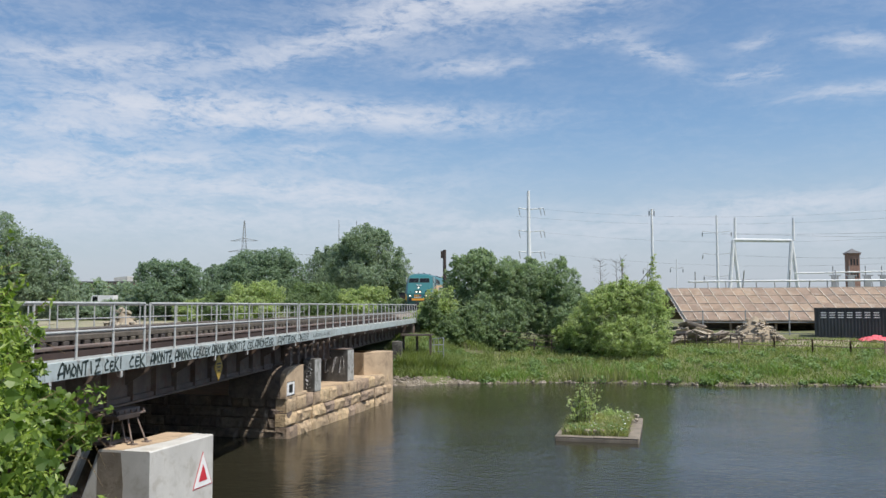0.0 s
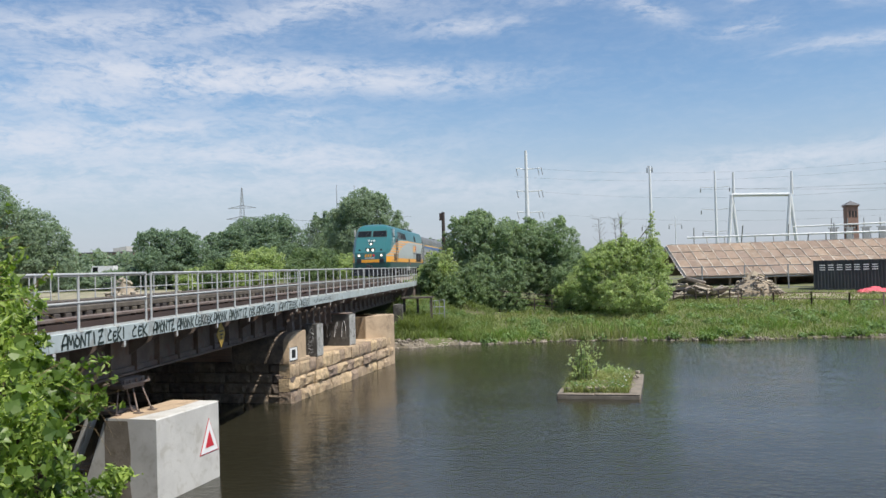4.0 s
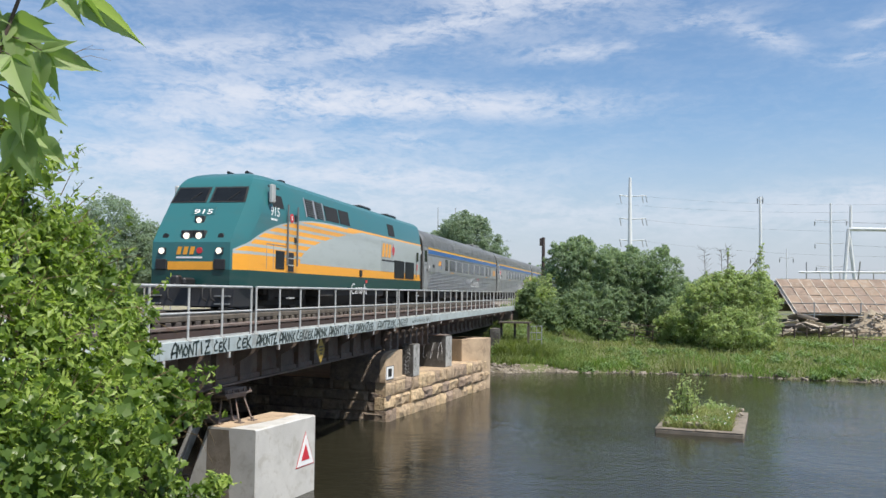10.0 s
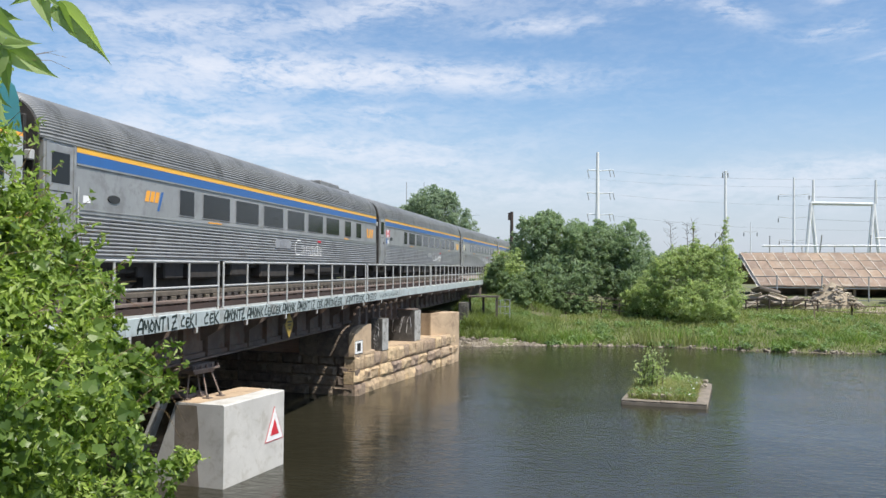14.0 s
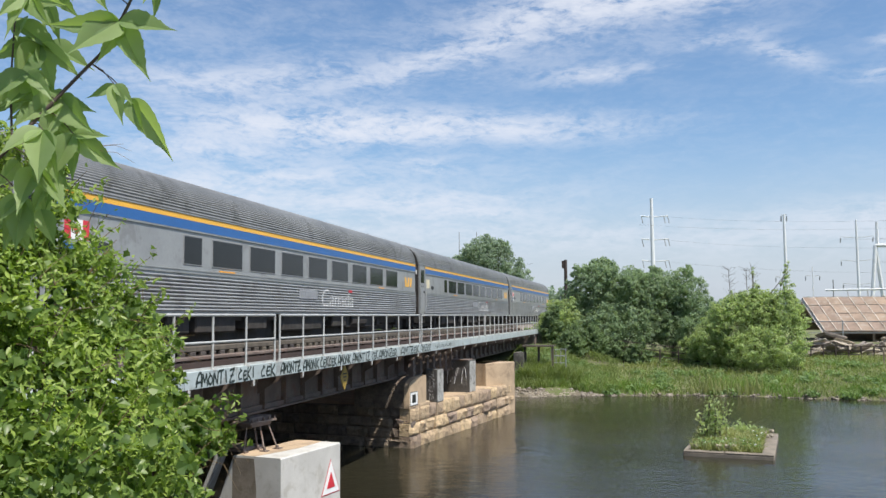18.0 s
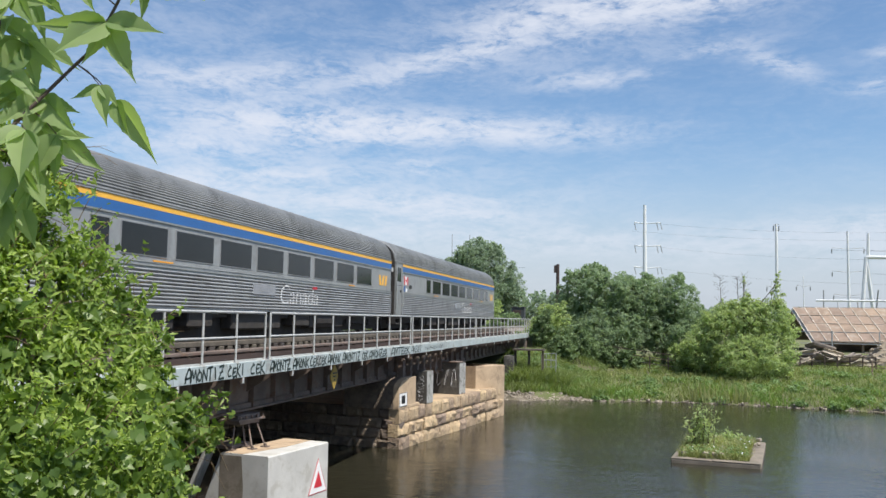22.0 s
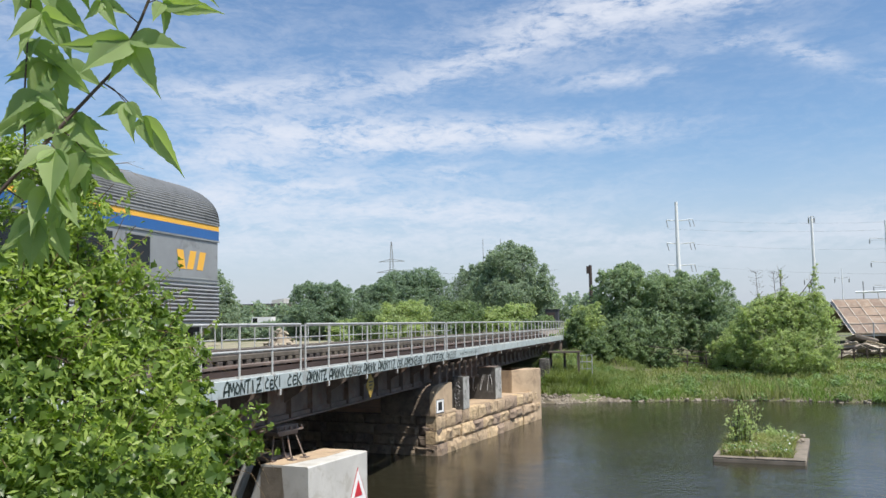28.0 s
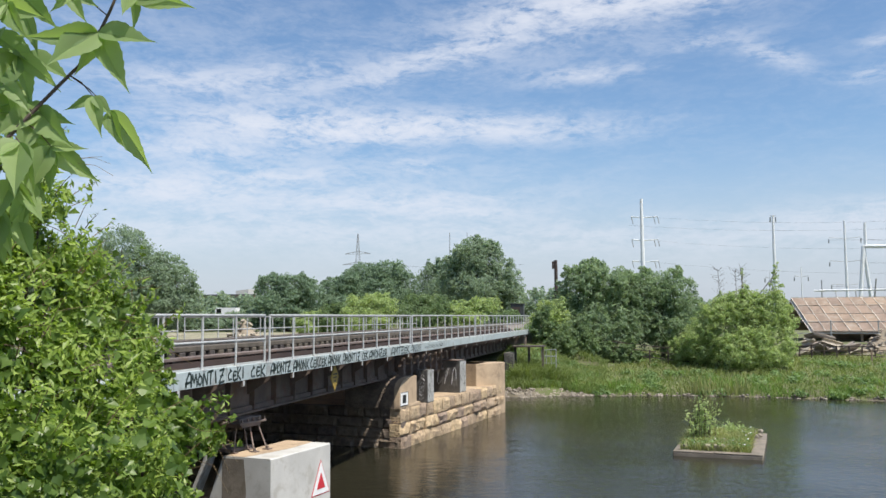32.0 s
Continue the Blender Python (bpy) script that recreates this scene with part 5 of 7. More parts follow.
def engine():
    e = thing("locomotive", "teal, grey and orange diesel locomotive with lit headlamps", "locomotive", (TRACK, 92.8, RAIL_TOP))
    levels = [(0.70, 1.50, 0.00), (1.18, 1.50, 0.0), (1.50, 1.50, 0.0), (1.95, 1.50, 0.02), (2.3, 1.50, 0.26), (2.75, 1.50, 0.60), (3.0, 1.5, 0.80), (3.15, 1.47, 0.91), (3.72, 1.39, 1.34), (3.95, 1.30, 1.60), (4.10, 1.13, 1.92), (4.20, 0.78, 2.3), (4.24, 0.35, 2.6)]
    s, k = Shape(), 8
    verts = []
    for z, w, yf in levels:
        c = min(1.2, w * 0.84)
        half = [(c, yf), (w - 0.06, yf + 0.42), (w, yf + 0.62), (w, 20.9)]
        verts += [(x, y, z) for x, y in half] + [(-x, y, z) for x, y in half[::-1]]
    faces = [(i * k + j, i * k + (j + 1) % k, (i + 1) * k + (j + 1) % k, (i + 1) * k + j) for i in range(len(levels) - 1) for j in range(k)]
    faces += [tuple(range(k))[::-1], tuple((len(levels) - 1) * k + j for j in range(k))]
    s.add(verts, faces)
    body = part("body", s, LIVERY, e, smooth=20)
    nose = lambda z: float(np.interp(z, [a for a, _, _ in levels], [c for _, _, c in levels]))

    def pane(name, pts, depth, material, parent, label=""):
        """A thin plate that lies on the sloping nose: x, z corners."""
        s = Shape()
        n = len(pts)
        s.add([(x, nose(z) - depth, z) for x, z in pts] + [(x, nose(z) + 0.05, z) for x, z in pts], [tuple(range(n))] + [(i, (i + 1) % n, n + (i + 1) % n, n + i) for i in range(n)])
        return part(name, s, material, parent, label)

    for pts in ([(-1.19, 3.17), (-0.05, 3.17), (-0.05, 3.67), (-1.12, 3.67)], [(0.05, 3.17), (1.19, 3.17), (1.12, 3.67), (0.05, 3.67)]):
        w = pane("windscreen", pts, 0.02, RUBBER, e, "black framed windscreen")
        mx, mz = sum(p[0] for p in pts) / 4, 3.42
        pane("pane", [(mx + (x - mx) * 0.9, mz + (z - mz) * 0.84) for x, z in pts], 0.028, GLASS, w)
        part("wiper", Shape().beam((mx, nose(3.22) - 0.04, 3.22), (mx + 0.3, nose(3.5) - 0.045, 3.5), 0.02, 0.02), BLACK, w)
    board = pane("number_board", [(-0.38, 2.77), (0.38, 2.77), (0.36, 3.02), (-0.36, 3.02)], 0.012, TEAL, e)
    slope = math.atan2(nose(3.0) - nose(2.8), 0.2)
    lettering("number", "915", 0.27, WHITE, board, Matrix.Translation((-0.30, nose(2.80) - 0.03, 2.80)) @ Matrix.Rotation(-slope, 4, "X") @ FRONT_TEXT, width=0.58)

    def lamp(x, z, r, hood):
        y = nose(z)
        h = part("headlamp", Shape().box(x - hood, y - 0.05, z - hood * 0.9, x + hood, y + 0.2, z + hood * 0.9, 0.02), BLACK, e, "black housed headlamp")
        part("lens", Shape().tube([(x, y - 0.075, z), (x, y - 0.03, z)], r, 14), LIGHT, h, "lit white lens")
        part("bezel", Shape().tube([(x, y - 0.065, z), (x, y - 0.03, z)], r + 0.025, 14), GALV, h)

    lamp(0.0, 2.60, 0.07, 0.15)
    for x in (-0.19, 0.19):
        lamp(x, 2.13, 0.082, 0.18)
    for x in (-0.88, 0.88):
        lamp(x, 1.70, 0.075, 0.11)
        part("marker_lamp", Shape().tube([(x * 0.97, nose(2.12) - 0.03, 2.12), (x * 0.97, nose(2.12) + 0.1, 2.12)], 0.09, 12), BLACK, e)
        part("ditch_box", Shape().box(x * 1.02 - 0.17, -0.05, 1.17, x * 1.02 + 0.17, 0.1, 1.47, 0.02), BLACK, e)
    part("nose_band", Shape().box(-0.70, -0.012, 1.17, 0.70, 0.05, 1.40), ORANGE, e, "orange painted band")
    for k in range(3):
        x = -0.44 + k * 0.2
        part("emblem_bar", Shape().prism([(x, 1.60), (x + 0.12, 1.60), (x + 0.17, 1.82), (x + 0.05, 1.82)], -0.012, 0.02, "y"), ORANGE, e, "orange emblem bar")
    part("emblem_dot", Shape().tube([(0.27, -0.012, 1.71), (0.27, 0.02, 1.71)], 0.09, 10), RED, e, "red emblem shape")
    part("name_bar", Shape().box(-0.44, -0.01, 1.49, 0.36, 0.02, 1.54), WHITE, e, "white bar of small writing")
    part("pilot", Shape().prism([(0.0, 0.70), (1.3, 0.70), (1.3, 0.15), (-0.08, 0.15), (-0.04, 0.3)], -1.35, 1.35, "x"), BLACK, e, "black pilot plate")
    part("coupler", Shape().box(-0.16, -0.55, 0.72, 0.16, 0.1, 0.94, 0.05).box(-0.22, -0.75, 0.66, 0.05, -0.45, 1.0, 0.05), BLACK, e, "black knuckle coupler")
    for x in (-0.55, 0.5, 0.75):
        part("air_hose", Shape().tube([(x, -0.05, 0.75), (x + 0.04, -0.28, 0.6), (x + 0.05, -0.3, 0.38), (x + 0.12, -0.2, 0.3)], 0.025, 6), RUBBER, e, smooth=50)
    for x in (-1.05, 1.05):
        part("corner_step", Shape().box(x - 0.22, -0.16, 0.42, x + 0.22, 0.1, 0.46).box(x - 0.22, -0.16, 0.2, x + 0.22, 0.1, 0.24), DOORPOST, e)
    # sides
    for sx in (1, -1):
        mirror = Matrix.Diagonal((sx, 1, 1, 1))

        def side(name, shape, material, label="", parent=None):
            shape.v = [(sx * x, y, z) for x, y, z in shape.v]
            return part(name, shape, material, parent or e, label)

        lean = lambda z: float(np.interp(z, [3.0, 3.15, 3.72, 3.95], [1.5, 1.47, 1.39, 1.30]))

        def sloped(y0, y1, z0, z1, material, name, n=0, shift=0.12):
            s = Shape()
            pts = [(y0, z0), (y1, z0), (y1 - shift, z1), (y0 - shift, z1)]
            s.add([(lean(z) + 0.012, y, z) for y, z in pts] + [(lean(z) - 0.05, y, z) for y, z in pts], [(0, 1, 2, 3), (0, 4, 5, 1), (1, 5, 6, 2), (2, 6, 7, 3), (3, 7, 4, 0)])
            for k in range(n):
                z = z0 + (z1 - z0) * (k + 0.5) / n
                q = shift * (z - z0) / (z1 - z0)
                s.box(lean(z) + 0.005, y0 - q + 0.06, z - 0.012, lean(z) + 0.03, y1 - q - 0.06, z + 0.012, slot=1)
            return side(name, s, [material, SLAT])

        for y0, y1 in ((5.0, 5.72), (5.9, 6.62)):
            sloped(y0, y1, 3.12, 3.70, LOUVRE, "louvre", 8)
            for bar in (y0 - 0.1, y1 + 0.0):
                sloped(bar, bar + 0.10, 3.08, 3.72, GREYBLUE, "louvre_frame")
        sloped(6.85, 8.25, 3.14, 3.66, RUBBER, "upper_grille")
        sloped(8.38, 9.5, 3.14, 3.66, RUBBER, "upper_grille")
        sloped(14.95, 15.95, 3.14, 3.66, RUBBER, "upper_grille")
        sloped(2.22, 3.08, 3.16, 3.80, RUBBER, "cab_window", 0, 0.2)
        side("mirror", Shape().box(1.5, 1.85, 3.25, 1.62, 2.08, 3.80, 0.02), GALV, "pale mirror housing")
        d = side("cab_door", Shape().box(1.49, 3.2, 1.22, 1.512, 4.05, 3.0, 0.005), LIVERY)
        side("handrail", Shape().tube([(1.56, 3.22, 1.4), (1.56, 3.22, 3.32)], 0.03, 6).tube([(1.56, 4.02, 1.4), (1.56, 4.02, 3.32)], 0.03, 6), DOORPOST, "grey door handrail")
        side("step_well", Shape().box(1.46, 3.36, 1.22, 1.522, 3.82, 1.82), BLACK, "dark step well")
        side("step", Shape().box(1.5, 3.36, 1.40, 1.54, 3.82, 1.43).box(1.5, 3.36, 1.62, 1.54, 3.82, 1.65), GALV)
        side("grille", slats(1.5, 2.42, 3.1, 1.27, 1.84, 6), [LOUVRE])
        side("grille", slats(1.5, 15.85, 17.62, 1.24, 2.07, 11), [LOUVRE], "black louvred grille")
        side("grille", slats(1.5, 17.78, 19.5, 1.24, 2.07, 11), [LOUVRE], "black louvred grille")
        side("red_placard", Shape().prism([(3.62 + 0.15 * math.cos(a), 2.92 + 0.15 * math.sin(a)) for a in np.linspace(0, 2 * math.pi, 15)[:-1]], 1.505, 1.52, "x"), RED, "round red placard")
        side("placard_mark", Shape().box(1.52, 3.59, 2.85, 1.524, 3.65, 3.0), WHITE)
        side("door_lock", Shape().box(1.5, 3.84, 2.82, 1.55, 3.96, 3.05, 0.01).box(1.5, 3.84, 2.15, 1.55, 3.96, 2.32, 0.01), BLACK)
        side("door_seam", Shape().box(1.5, 1.75, 1.25, 1.507, 1.77, 2.0).box(1.5, 2.25, 1.25, 1.507, 2.27, 2.0).box(1.5, 1.75, 2.0, 1.507, 3.3, 2.02), GREYBLUE)
        side("side_lamp", Shape().box(1.49, 10.68, 1.2, 1.56, 10.94, 1.47, 0.03), RUBBER)
        side("access_panel", Shape().box(1.49, 13.7, 1.5, 1.508, 15.6, 2.85, 0.004), mat("primer_grey_panel", (0.325, 0.355, 0.345), 0.5, var=0.1) if sx > 0 else GREYBLUE)
        for k in range(3):
            y = 13.8 + k * 0.5
            side("emblem_bar", Shape().prism([(y, 2.14), (y + 0.34, 2.14), (y + 0.46, 2.74), (y + 0.12, 2.74)], 1.508, 1.514, "x"), ORANGE, "orange emblem bar")
        half = [(0.0, -0.30), (0.02, -0.16), (0.14, -0.18), (0.12, -0.10), (0.26, 0.04), (0.20, 0.08), (0.22, 0.18), (0.13, 0.14), (0.09, 0.22), (0.06, 0.14), (0.0, 0.32)]
        side("emblem_leaf", Shape().prism([(15.62 + u, 2.46 + v) for u, v in half] + [(15.62 - u, 2.46 + v) for u, v in half[-2:0:-1]], 1.508, 1.515, "x"), RED, "red leaf emblem")
        side("name_bar", Shape().box(1.508, 13.85, 1.96, 1.513, 15.9, 2.03), BLACK, "dark bar of small writing")
        side("rear_handrail", Shape().tube([(1.55, 19.8, 1.3), (1.55, 19.8, 2.5)], 0.022, 6).tube([(1.55, 20.62, 1.3), (1.55, 20.62, 2.5)], 0.022, 6), DOORPOST, "grey rear handrails")
        side("rear_window", Shape().box(1.49, 20.0, 2.15, 1.512, 20.4, 2.62, 0.005), GLASS)
        side("red_ring", Shape().box(1.5, 20.02, 1.72, 1.515, 20.2, 2.0), RED, "red oval placard")
        side("sill_step", Shape().box(1.42, 3.5, 0.35, 1.52, 3.95, 0.4), GALV)
        side("sill_step", Shape().box(1.42, 20.2, 0.4, 1.52, 20.6, 0.44), GALV)
    lettering("number", "915", 0.40, WHITE, e, Matrix.Translation((1.505, 1.98, 2.88)) @ SIDE_TEXT, width=0.66)
    part("small_writing", Shape().box(1.5, 2.02, 2.74, 1.506, 2.5, 2.80), WHITE, e)
    lettering("country_name", "Canada", 0.62, WHITE, e, Matrix.Translation((1.505, 9.65, 0.50)) @ SIDE_TEXT, "white lettering", width=2.0, thin=0.010)
    part("small_flag", Shape().box(1.505, 11.5, 0.96, 1.51, 11.75, 1.08), RED, e)
    part("roof_fan", Shape().box(-0.8, 12.9, 4.20, 0.8, 14.4, 4.34, 0.06), BLACK, e)
    part("roof_fan", Shape().box(-0.8, 17.0, 4.20, 0.8, 18.6, 4.34, 0.06), BLACK, e)
    part("exhaust_hatch", Shape().box(-0.6, 8.0, 4.20, 0.6, 9.6, 4.28, 0.03), TEAL, e)
    s = Shape().tube([(0.3, 3.2, 4.29), (0.3, 2.8, 4.31)], 0.06, 8).tube([(-0.3, 3.2, 4.29), (-0.3, 2.75, 4.31)], 0.05, 8).box(-0.5, 3.1, 4.18, 0.5, 3.3, 4.26)
    part("horn", s, BLACK, e)
    part("antenna", Shape().box(0.75, 4.0, 4.05, 0.95, 4.3, 4.22), BLACK, e)
    part("antenna", Shape().box(-0.9, 3.0, 4.05, -0.7, 3.3, 4.19), BLACK, e)
    part("fuel_tank", Shape().prism([(-1.35, 0.75), (-1.35, 0.45), (-1.1, 0.1), (1.1, 0.1), (1.35, 0.45), (1.35, 0.75)], 6.9, 14.3, "y"), BOGIE, e, "black fuel tank")
    part("skirt_box", Shape().box(-1.4, 6.6, 0.4, 1.4, 7.9, 0.72, 0.03), BOGIE, e)
    part("skirt_box", Shape().box(-1.4, 13.5, 0.4, 1.4, 14.4, 0.72, 0.03), BOGIE, e)
    part("center_sill", Shape().box(-0.75, 1.4, 0.08, 0.75, 20.4, 0.72), BOGIE, e)
    part("rear_diaphragm", Shape().box(-0.6, 20.88, 0.9, 0.6, 21.15, 3.1, 0.05), RUBBER, e)
    bogie(e, 4.2)
    bogie(e, 17.0)
    return e


def coach(order, label, plaque):
    c = thing("passenger_coach", label, "rail coach", (TRACK, 92.8 + 21.2 + 25.9 * order, RAIL_TOP), "coaches of the train")
    L = 25.62

    def shell():
        s = Shape()
        half = [(1.5, 0.74), (1.5, 3.06)]
        ring = half + [(-x, z) for x, z in half[::-1]]
        s.prism(ring, 0.30, L - 0.14, "y")
        return s.mesh("side_walls", STAINLESS)

    def roof():
        """Ribbed roof, drawn down and in at both ends."""
        n = 108
        s, ring = Shape(), []
        for k in range(n + 1):
            a = math.pi * k / n
            r = 1 + (0.010 if k % 2 else -0.002)
            ring.append((1.505 * math.copysign(abs(math.cos(a)) ** 0.72, math.cos(a)) * r, 1.045 * math.sin(a) ** 0.86 * r))
        verts, stations = [], [(0.20, 0.90), (0.29, 0.96), (0.48, 1.0), (L - 0.6, 1.0), (L - 0.25, 0.965), (L - 0.06, 0.90), (L, 0.82)]
        for y, k in stations:
            verts += [(x * (0.97 + 0.03 * (k - 0.82) / 0.18), y, 3.055 + 0.975 * z * k) for x, z in ring]
        w = n + 1
        faces = [(i * w + j, i * w + j + 1, (i + 1) * w + j + 1, (i + 1) * w + j) for i in range(len(stations) - 1) for j in range(n)]
        faces += [tuple(range(w))[::-1], tuple((len(stations) - 1) * w + j for j in range(w))]
        return s.add(verts, faces).mesh("roof", ROOFING)

    def fluting():
        s, pts = Shape(), []
        for k in range(10):
            z = 0.78 + k * 0.085
            pts += [(1.50, z), (1.522, z + 0.012), (1.535, z + 0.036), (1.522, z + 0.06), (1.50, z + 0.072)]
        for sx in (1, -1):
            ring = [(sx * x, z) for x, z in pts] + [(sx * 1.47, 1.62), (sx * 1.47, 0.78)]
            s.prism(ring, 1.36, L - 0.1, "y")
        return s.mesh("fluted_panel", STAINLESS)

    part("side_wall", kept("shell", shell), None, c)
    part("roof", kept("roof", roof), None, c, "dark ribbed metal roof")
    part("fluted_panel", kept("flute", fluting), None, c, "fluted stainless lower panels")
    part("yellow_stripe", kept("yellow", lambda: Shape().box(1.495, 1.36, 2.92, 1.508, L - 0.1, 3.04).box(-1.508, 1.36, 2.92, -1.495, L - 0.1, 3.04).mesh("yellow_stripe", STRIPE_YELLOW)), None, c, "yellow letterboard stripe")
    part("blue_stripe", kept("blue", lambda: Shape().box(1.495, 1.36, 2.70, 1.507, L - 0.1, 2.918).box(-1.507, 1.36, 2.70, -1.495, L - 0.1, 2.918).mesh("blue_stripe", STRIPE_BLUE)), None, c, "blue letterboard stripe")
    part("moulding", kept("mould", lambda: Shape().box(1.49, 1.36, 2.655, 1.53, L - 0.1, 2.685).box(1.49, 1.36, 1.66, 1.535, L - 0.1, 1.70).box(1.49, 1.36, 1.74, 1.52, L - 0.1, 1.76)
                               .box(1.49, 0.3, 3.045, 1.525, L - 0.16, 3.07).box(-1.53, 1.36, 2.655, -1.49, L - 0.1, 2.685).box(-1.535, 1.36, 1.66, -1.49, L - 0.1, 1.70).mesh("moulding", STAINLESS)), None, c)

    def window(y0, y1):
        w = y1 - y0
        f = part("window", kept(f"frame{w:.2f}", lambda: Shape().box(1.49, 0, 1.86, 1.515, w, 2.57, 0.012).mesh("window", TRIM)), None, c, at=(0, y0, 0))
        part("pane", kept(f"pane{w:.2f}", lambda: Shape().box(1.50, 0.035, 1.895, 1.519, w - 0.035, 2.535, 0.002).mesh("pane", GLASS)), None, f)

    window(*((5.15, 5.8) if order == 2 else (5.70, 6.55)))
    if order in (1, 2):
        first, pitch, wide = (7.02, 2.007, 1.60) if order == 1 else (6.16, 2.12, 1.80)
        for k in range(8):
            window(first + pitch * k, first + pitch * k + wide)
    else:
        for k in range(6 if order == 0 else 7):
            window(7.02 + 2.14 * k, 8.77 + 2.14 * k)
        if order == 0:
            window(20.25, 21.20)
        window(21.98, 22.82)
    # vestibule
    d = part("door", kept("door", lambda: Shape().box(1.48, 0.44, 0.86, 1.51, 1.24, 2.98, 0.006).box(1.49, 0.36, 0.8, 1.53, 0.44, 3.02).box(1.49, 1.24, 0.8, 1.53, 1.31, 3.02).mesh("door", STAINLESS)), None, c, "grey steel vestibule door")
    part("door_window", kept("doorwin", lambda: Shape().box(1.505, 0.54, 2.22, 1.518, 1.12, 2.84, 0.03).mesh("door_window", GLASS)), None, d)
    part("door_handle", kept("doorhan", lambda: Shape().box(1.51, 1.02, 1.75, 1.54, 1.12, 1.85).box(1.505, 0.35, 2.05, 1.515, 1.17, 2.07).mesh("door_handle", BLACK)), None, d)
    for gy in (1.35, 0.33):
        part("grab_rail", kept("grab", lambda: Shape().tube([(1.56, 0, 1.1), (1.56, 0, 2.2)], 0.015, 6).mesh("grab_rail", GALV)), None, c, at=(0, gy, 0))
    cap = [(x * 0.97, 3.055 + z * 0.89) for x, z in [(1.5 * math.copysign(abs(math.cos(a)) ** 0.72, math.cos(a)), 1.02 * math.sin(a) ** 0.86) for a in np.linspace(0, math.pi, 25)]]
    part("end_wall", kept("endw", lambda: Shape().prism([(1.49, 0.76), (1.49, 3.05)] + cap[1:-1] + [(-1.49, 3.05), (-1.49, 0.76)], 0.15, 0.19, "y").mesh("end_wall", BOGIE)), None, c, "sooty dark end wall")
    part("steps", kept("steps", lambda: Shape().box(1.1, 0.35, 0.35, 1.5, 1.2, 0.39).box(1.2, 0.35, 0.6, 1.5, 1.2, 0.63).box(1.1, 0.33, 0.35, 1.5, 0.36, 0.86).box(1.1, 1.19, 0.35, 1.5, 1.22, 0.86).mesh("steps", BOGIE)), None, c)
    for y in (0.0, L):
        part("diaphragm", kept("diaph", lambda: Shape().box(-0.75, -0.13, 0.9, 0.75, 0.13, 3.2, 0.06).box(-1.25, -0.1, 0.75, 1.25, 0.1, 0.95).box(-1.3, 0.0, 0.8, 1.3, 0.09, 3.5, 0.04).mesh("diaphragm", RUBBER)), None, c, at=(0, y, 0))
    part("end_light", kept("endl", lambda: Shape().box(1.3, -0.02, 2.6, 1.45, 0.12, 2.8, 0.02).mesh("end_light", GALV)), None, c)
    oval = [(2.73 + 0.24 * math.cos(a), 2.05 + 0.09 * math.sin(a)) for a in np.linspace(0, 2 * math.pi, 15)[:-1]]
    part("oval_vent", kept("oval", lambda: Shape().prism(oval, 1.495, 1.52, "x").mesh("oval_vent", LOUVRE)), None, c)
    part("number_plate", kept("plate", lambda: Shape().box(1.5, 12.3, 1.20, 1.545, 13.75, 1.48, 0.01).mesh("number_plate", GREYBLUE)), None, c, "dull car number plate")
    part("number_bar", kept("nbar", lambda: Shape().box(1.545, 12.75, 1.28, 1.55, 13.3, 1.40).mesh("number_bar", GREYBLUE)), None, c)
    lettering("country_name", "Canada", 0.86, WHITE, c, Matrix.Translation((1.5225, 14.05, 0.97)) @ SIDE_TEXT, "white lettering", width=3.0, thin=0.011)
    part("small_flag", Shape().box(1.537, 16.62, 1.50, 1.541, 17.0, 1.585), RED, c)
    for k in range(3):
        y = 23.78 + k * 0.40
        part("emblem_bar", kept(f"em{k}{order == 0}", lambda: Shape().prism([(y + 0.1, 1.95), (y + 0.35, 1.95), (y + 0.25, 2.37), (y, 2.37)] if k == 0 else [(y, 1.95), (y + 0.25, 1.95), (y + 0.38, 2.37), (y + 0.13, 2.37)], 1.5, 1.506, "x").mesh("emblem_bar", ORANGE if order == 0 else STRIPE_YELLOW)), None, c, "orange emblem bar" if order == 0 else "yellow emblem bar")
    part("orange_label", kept("olab", lambda: Shape().box(1.5, 7.4, 1.765, 1.523, 8.2, 1.80).box(1.5, 20.2, 1.765, 1.523, 20.8, 1.80).mesh("orange_label", ORANGE)), None, c)
    for y in (0.85, 2.7):
        part("roof_vent", kept(f"rv{y}", lambda: Shape().box(1.28, y, 3.3, 1.44, y + 0.45, 3.5, 0.02, turn=Matrix.Rotation(radians(-28), 3, "Y")).mesh("roof_vent", RUBBER)), None, c)
    part("roof_hatch", Shape().box(-0.65, 19.6, 3.95, 0.65, 22.2, 4.24, 0.05).box(-0.5, 22.5, 3.95, 0.5, 24.3, 4.2, 0.05) if plaque == "emblem" else Shape().tube([(0, 12, 4.0), (0, 12, 4.24)], 0.02, 6), ROOFING, c)
    if plaque == "flag":
        f = part("flag_panel", Shape().box(1.495, 1.6, 2.12, 1.508, 2.32, 2.5), WHITE, c, "red and white flag panel")
        part("flag_bar", Shape().box(1.508, 1.6, 2.12, 1.511, 1.79, 2.5).box(1.508, 2.13, 2.12, 1.511, 2.32, 2.5), RED, f)
        part("flag_leaf", Shape().prism([(1.96, 2.19), (2.02, 2.27), (2.09, 2.33), (2.02, 2.34), (1.96, 2.44), (1.90, 2.34), (1.83, 2.33), (1.90, 2.27)], 1.508, 1.512, "x"), RED, f)
        part("blue_sticker", Shape().box(1.5, 1.6, 1.8, 1.507, 1.88, 2.06), STRIPE_BLUE, c)
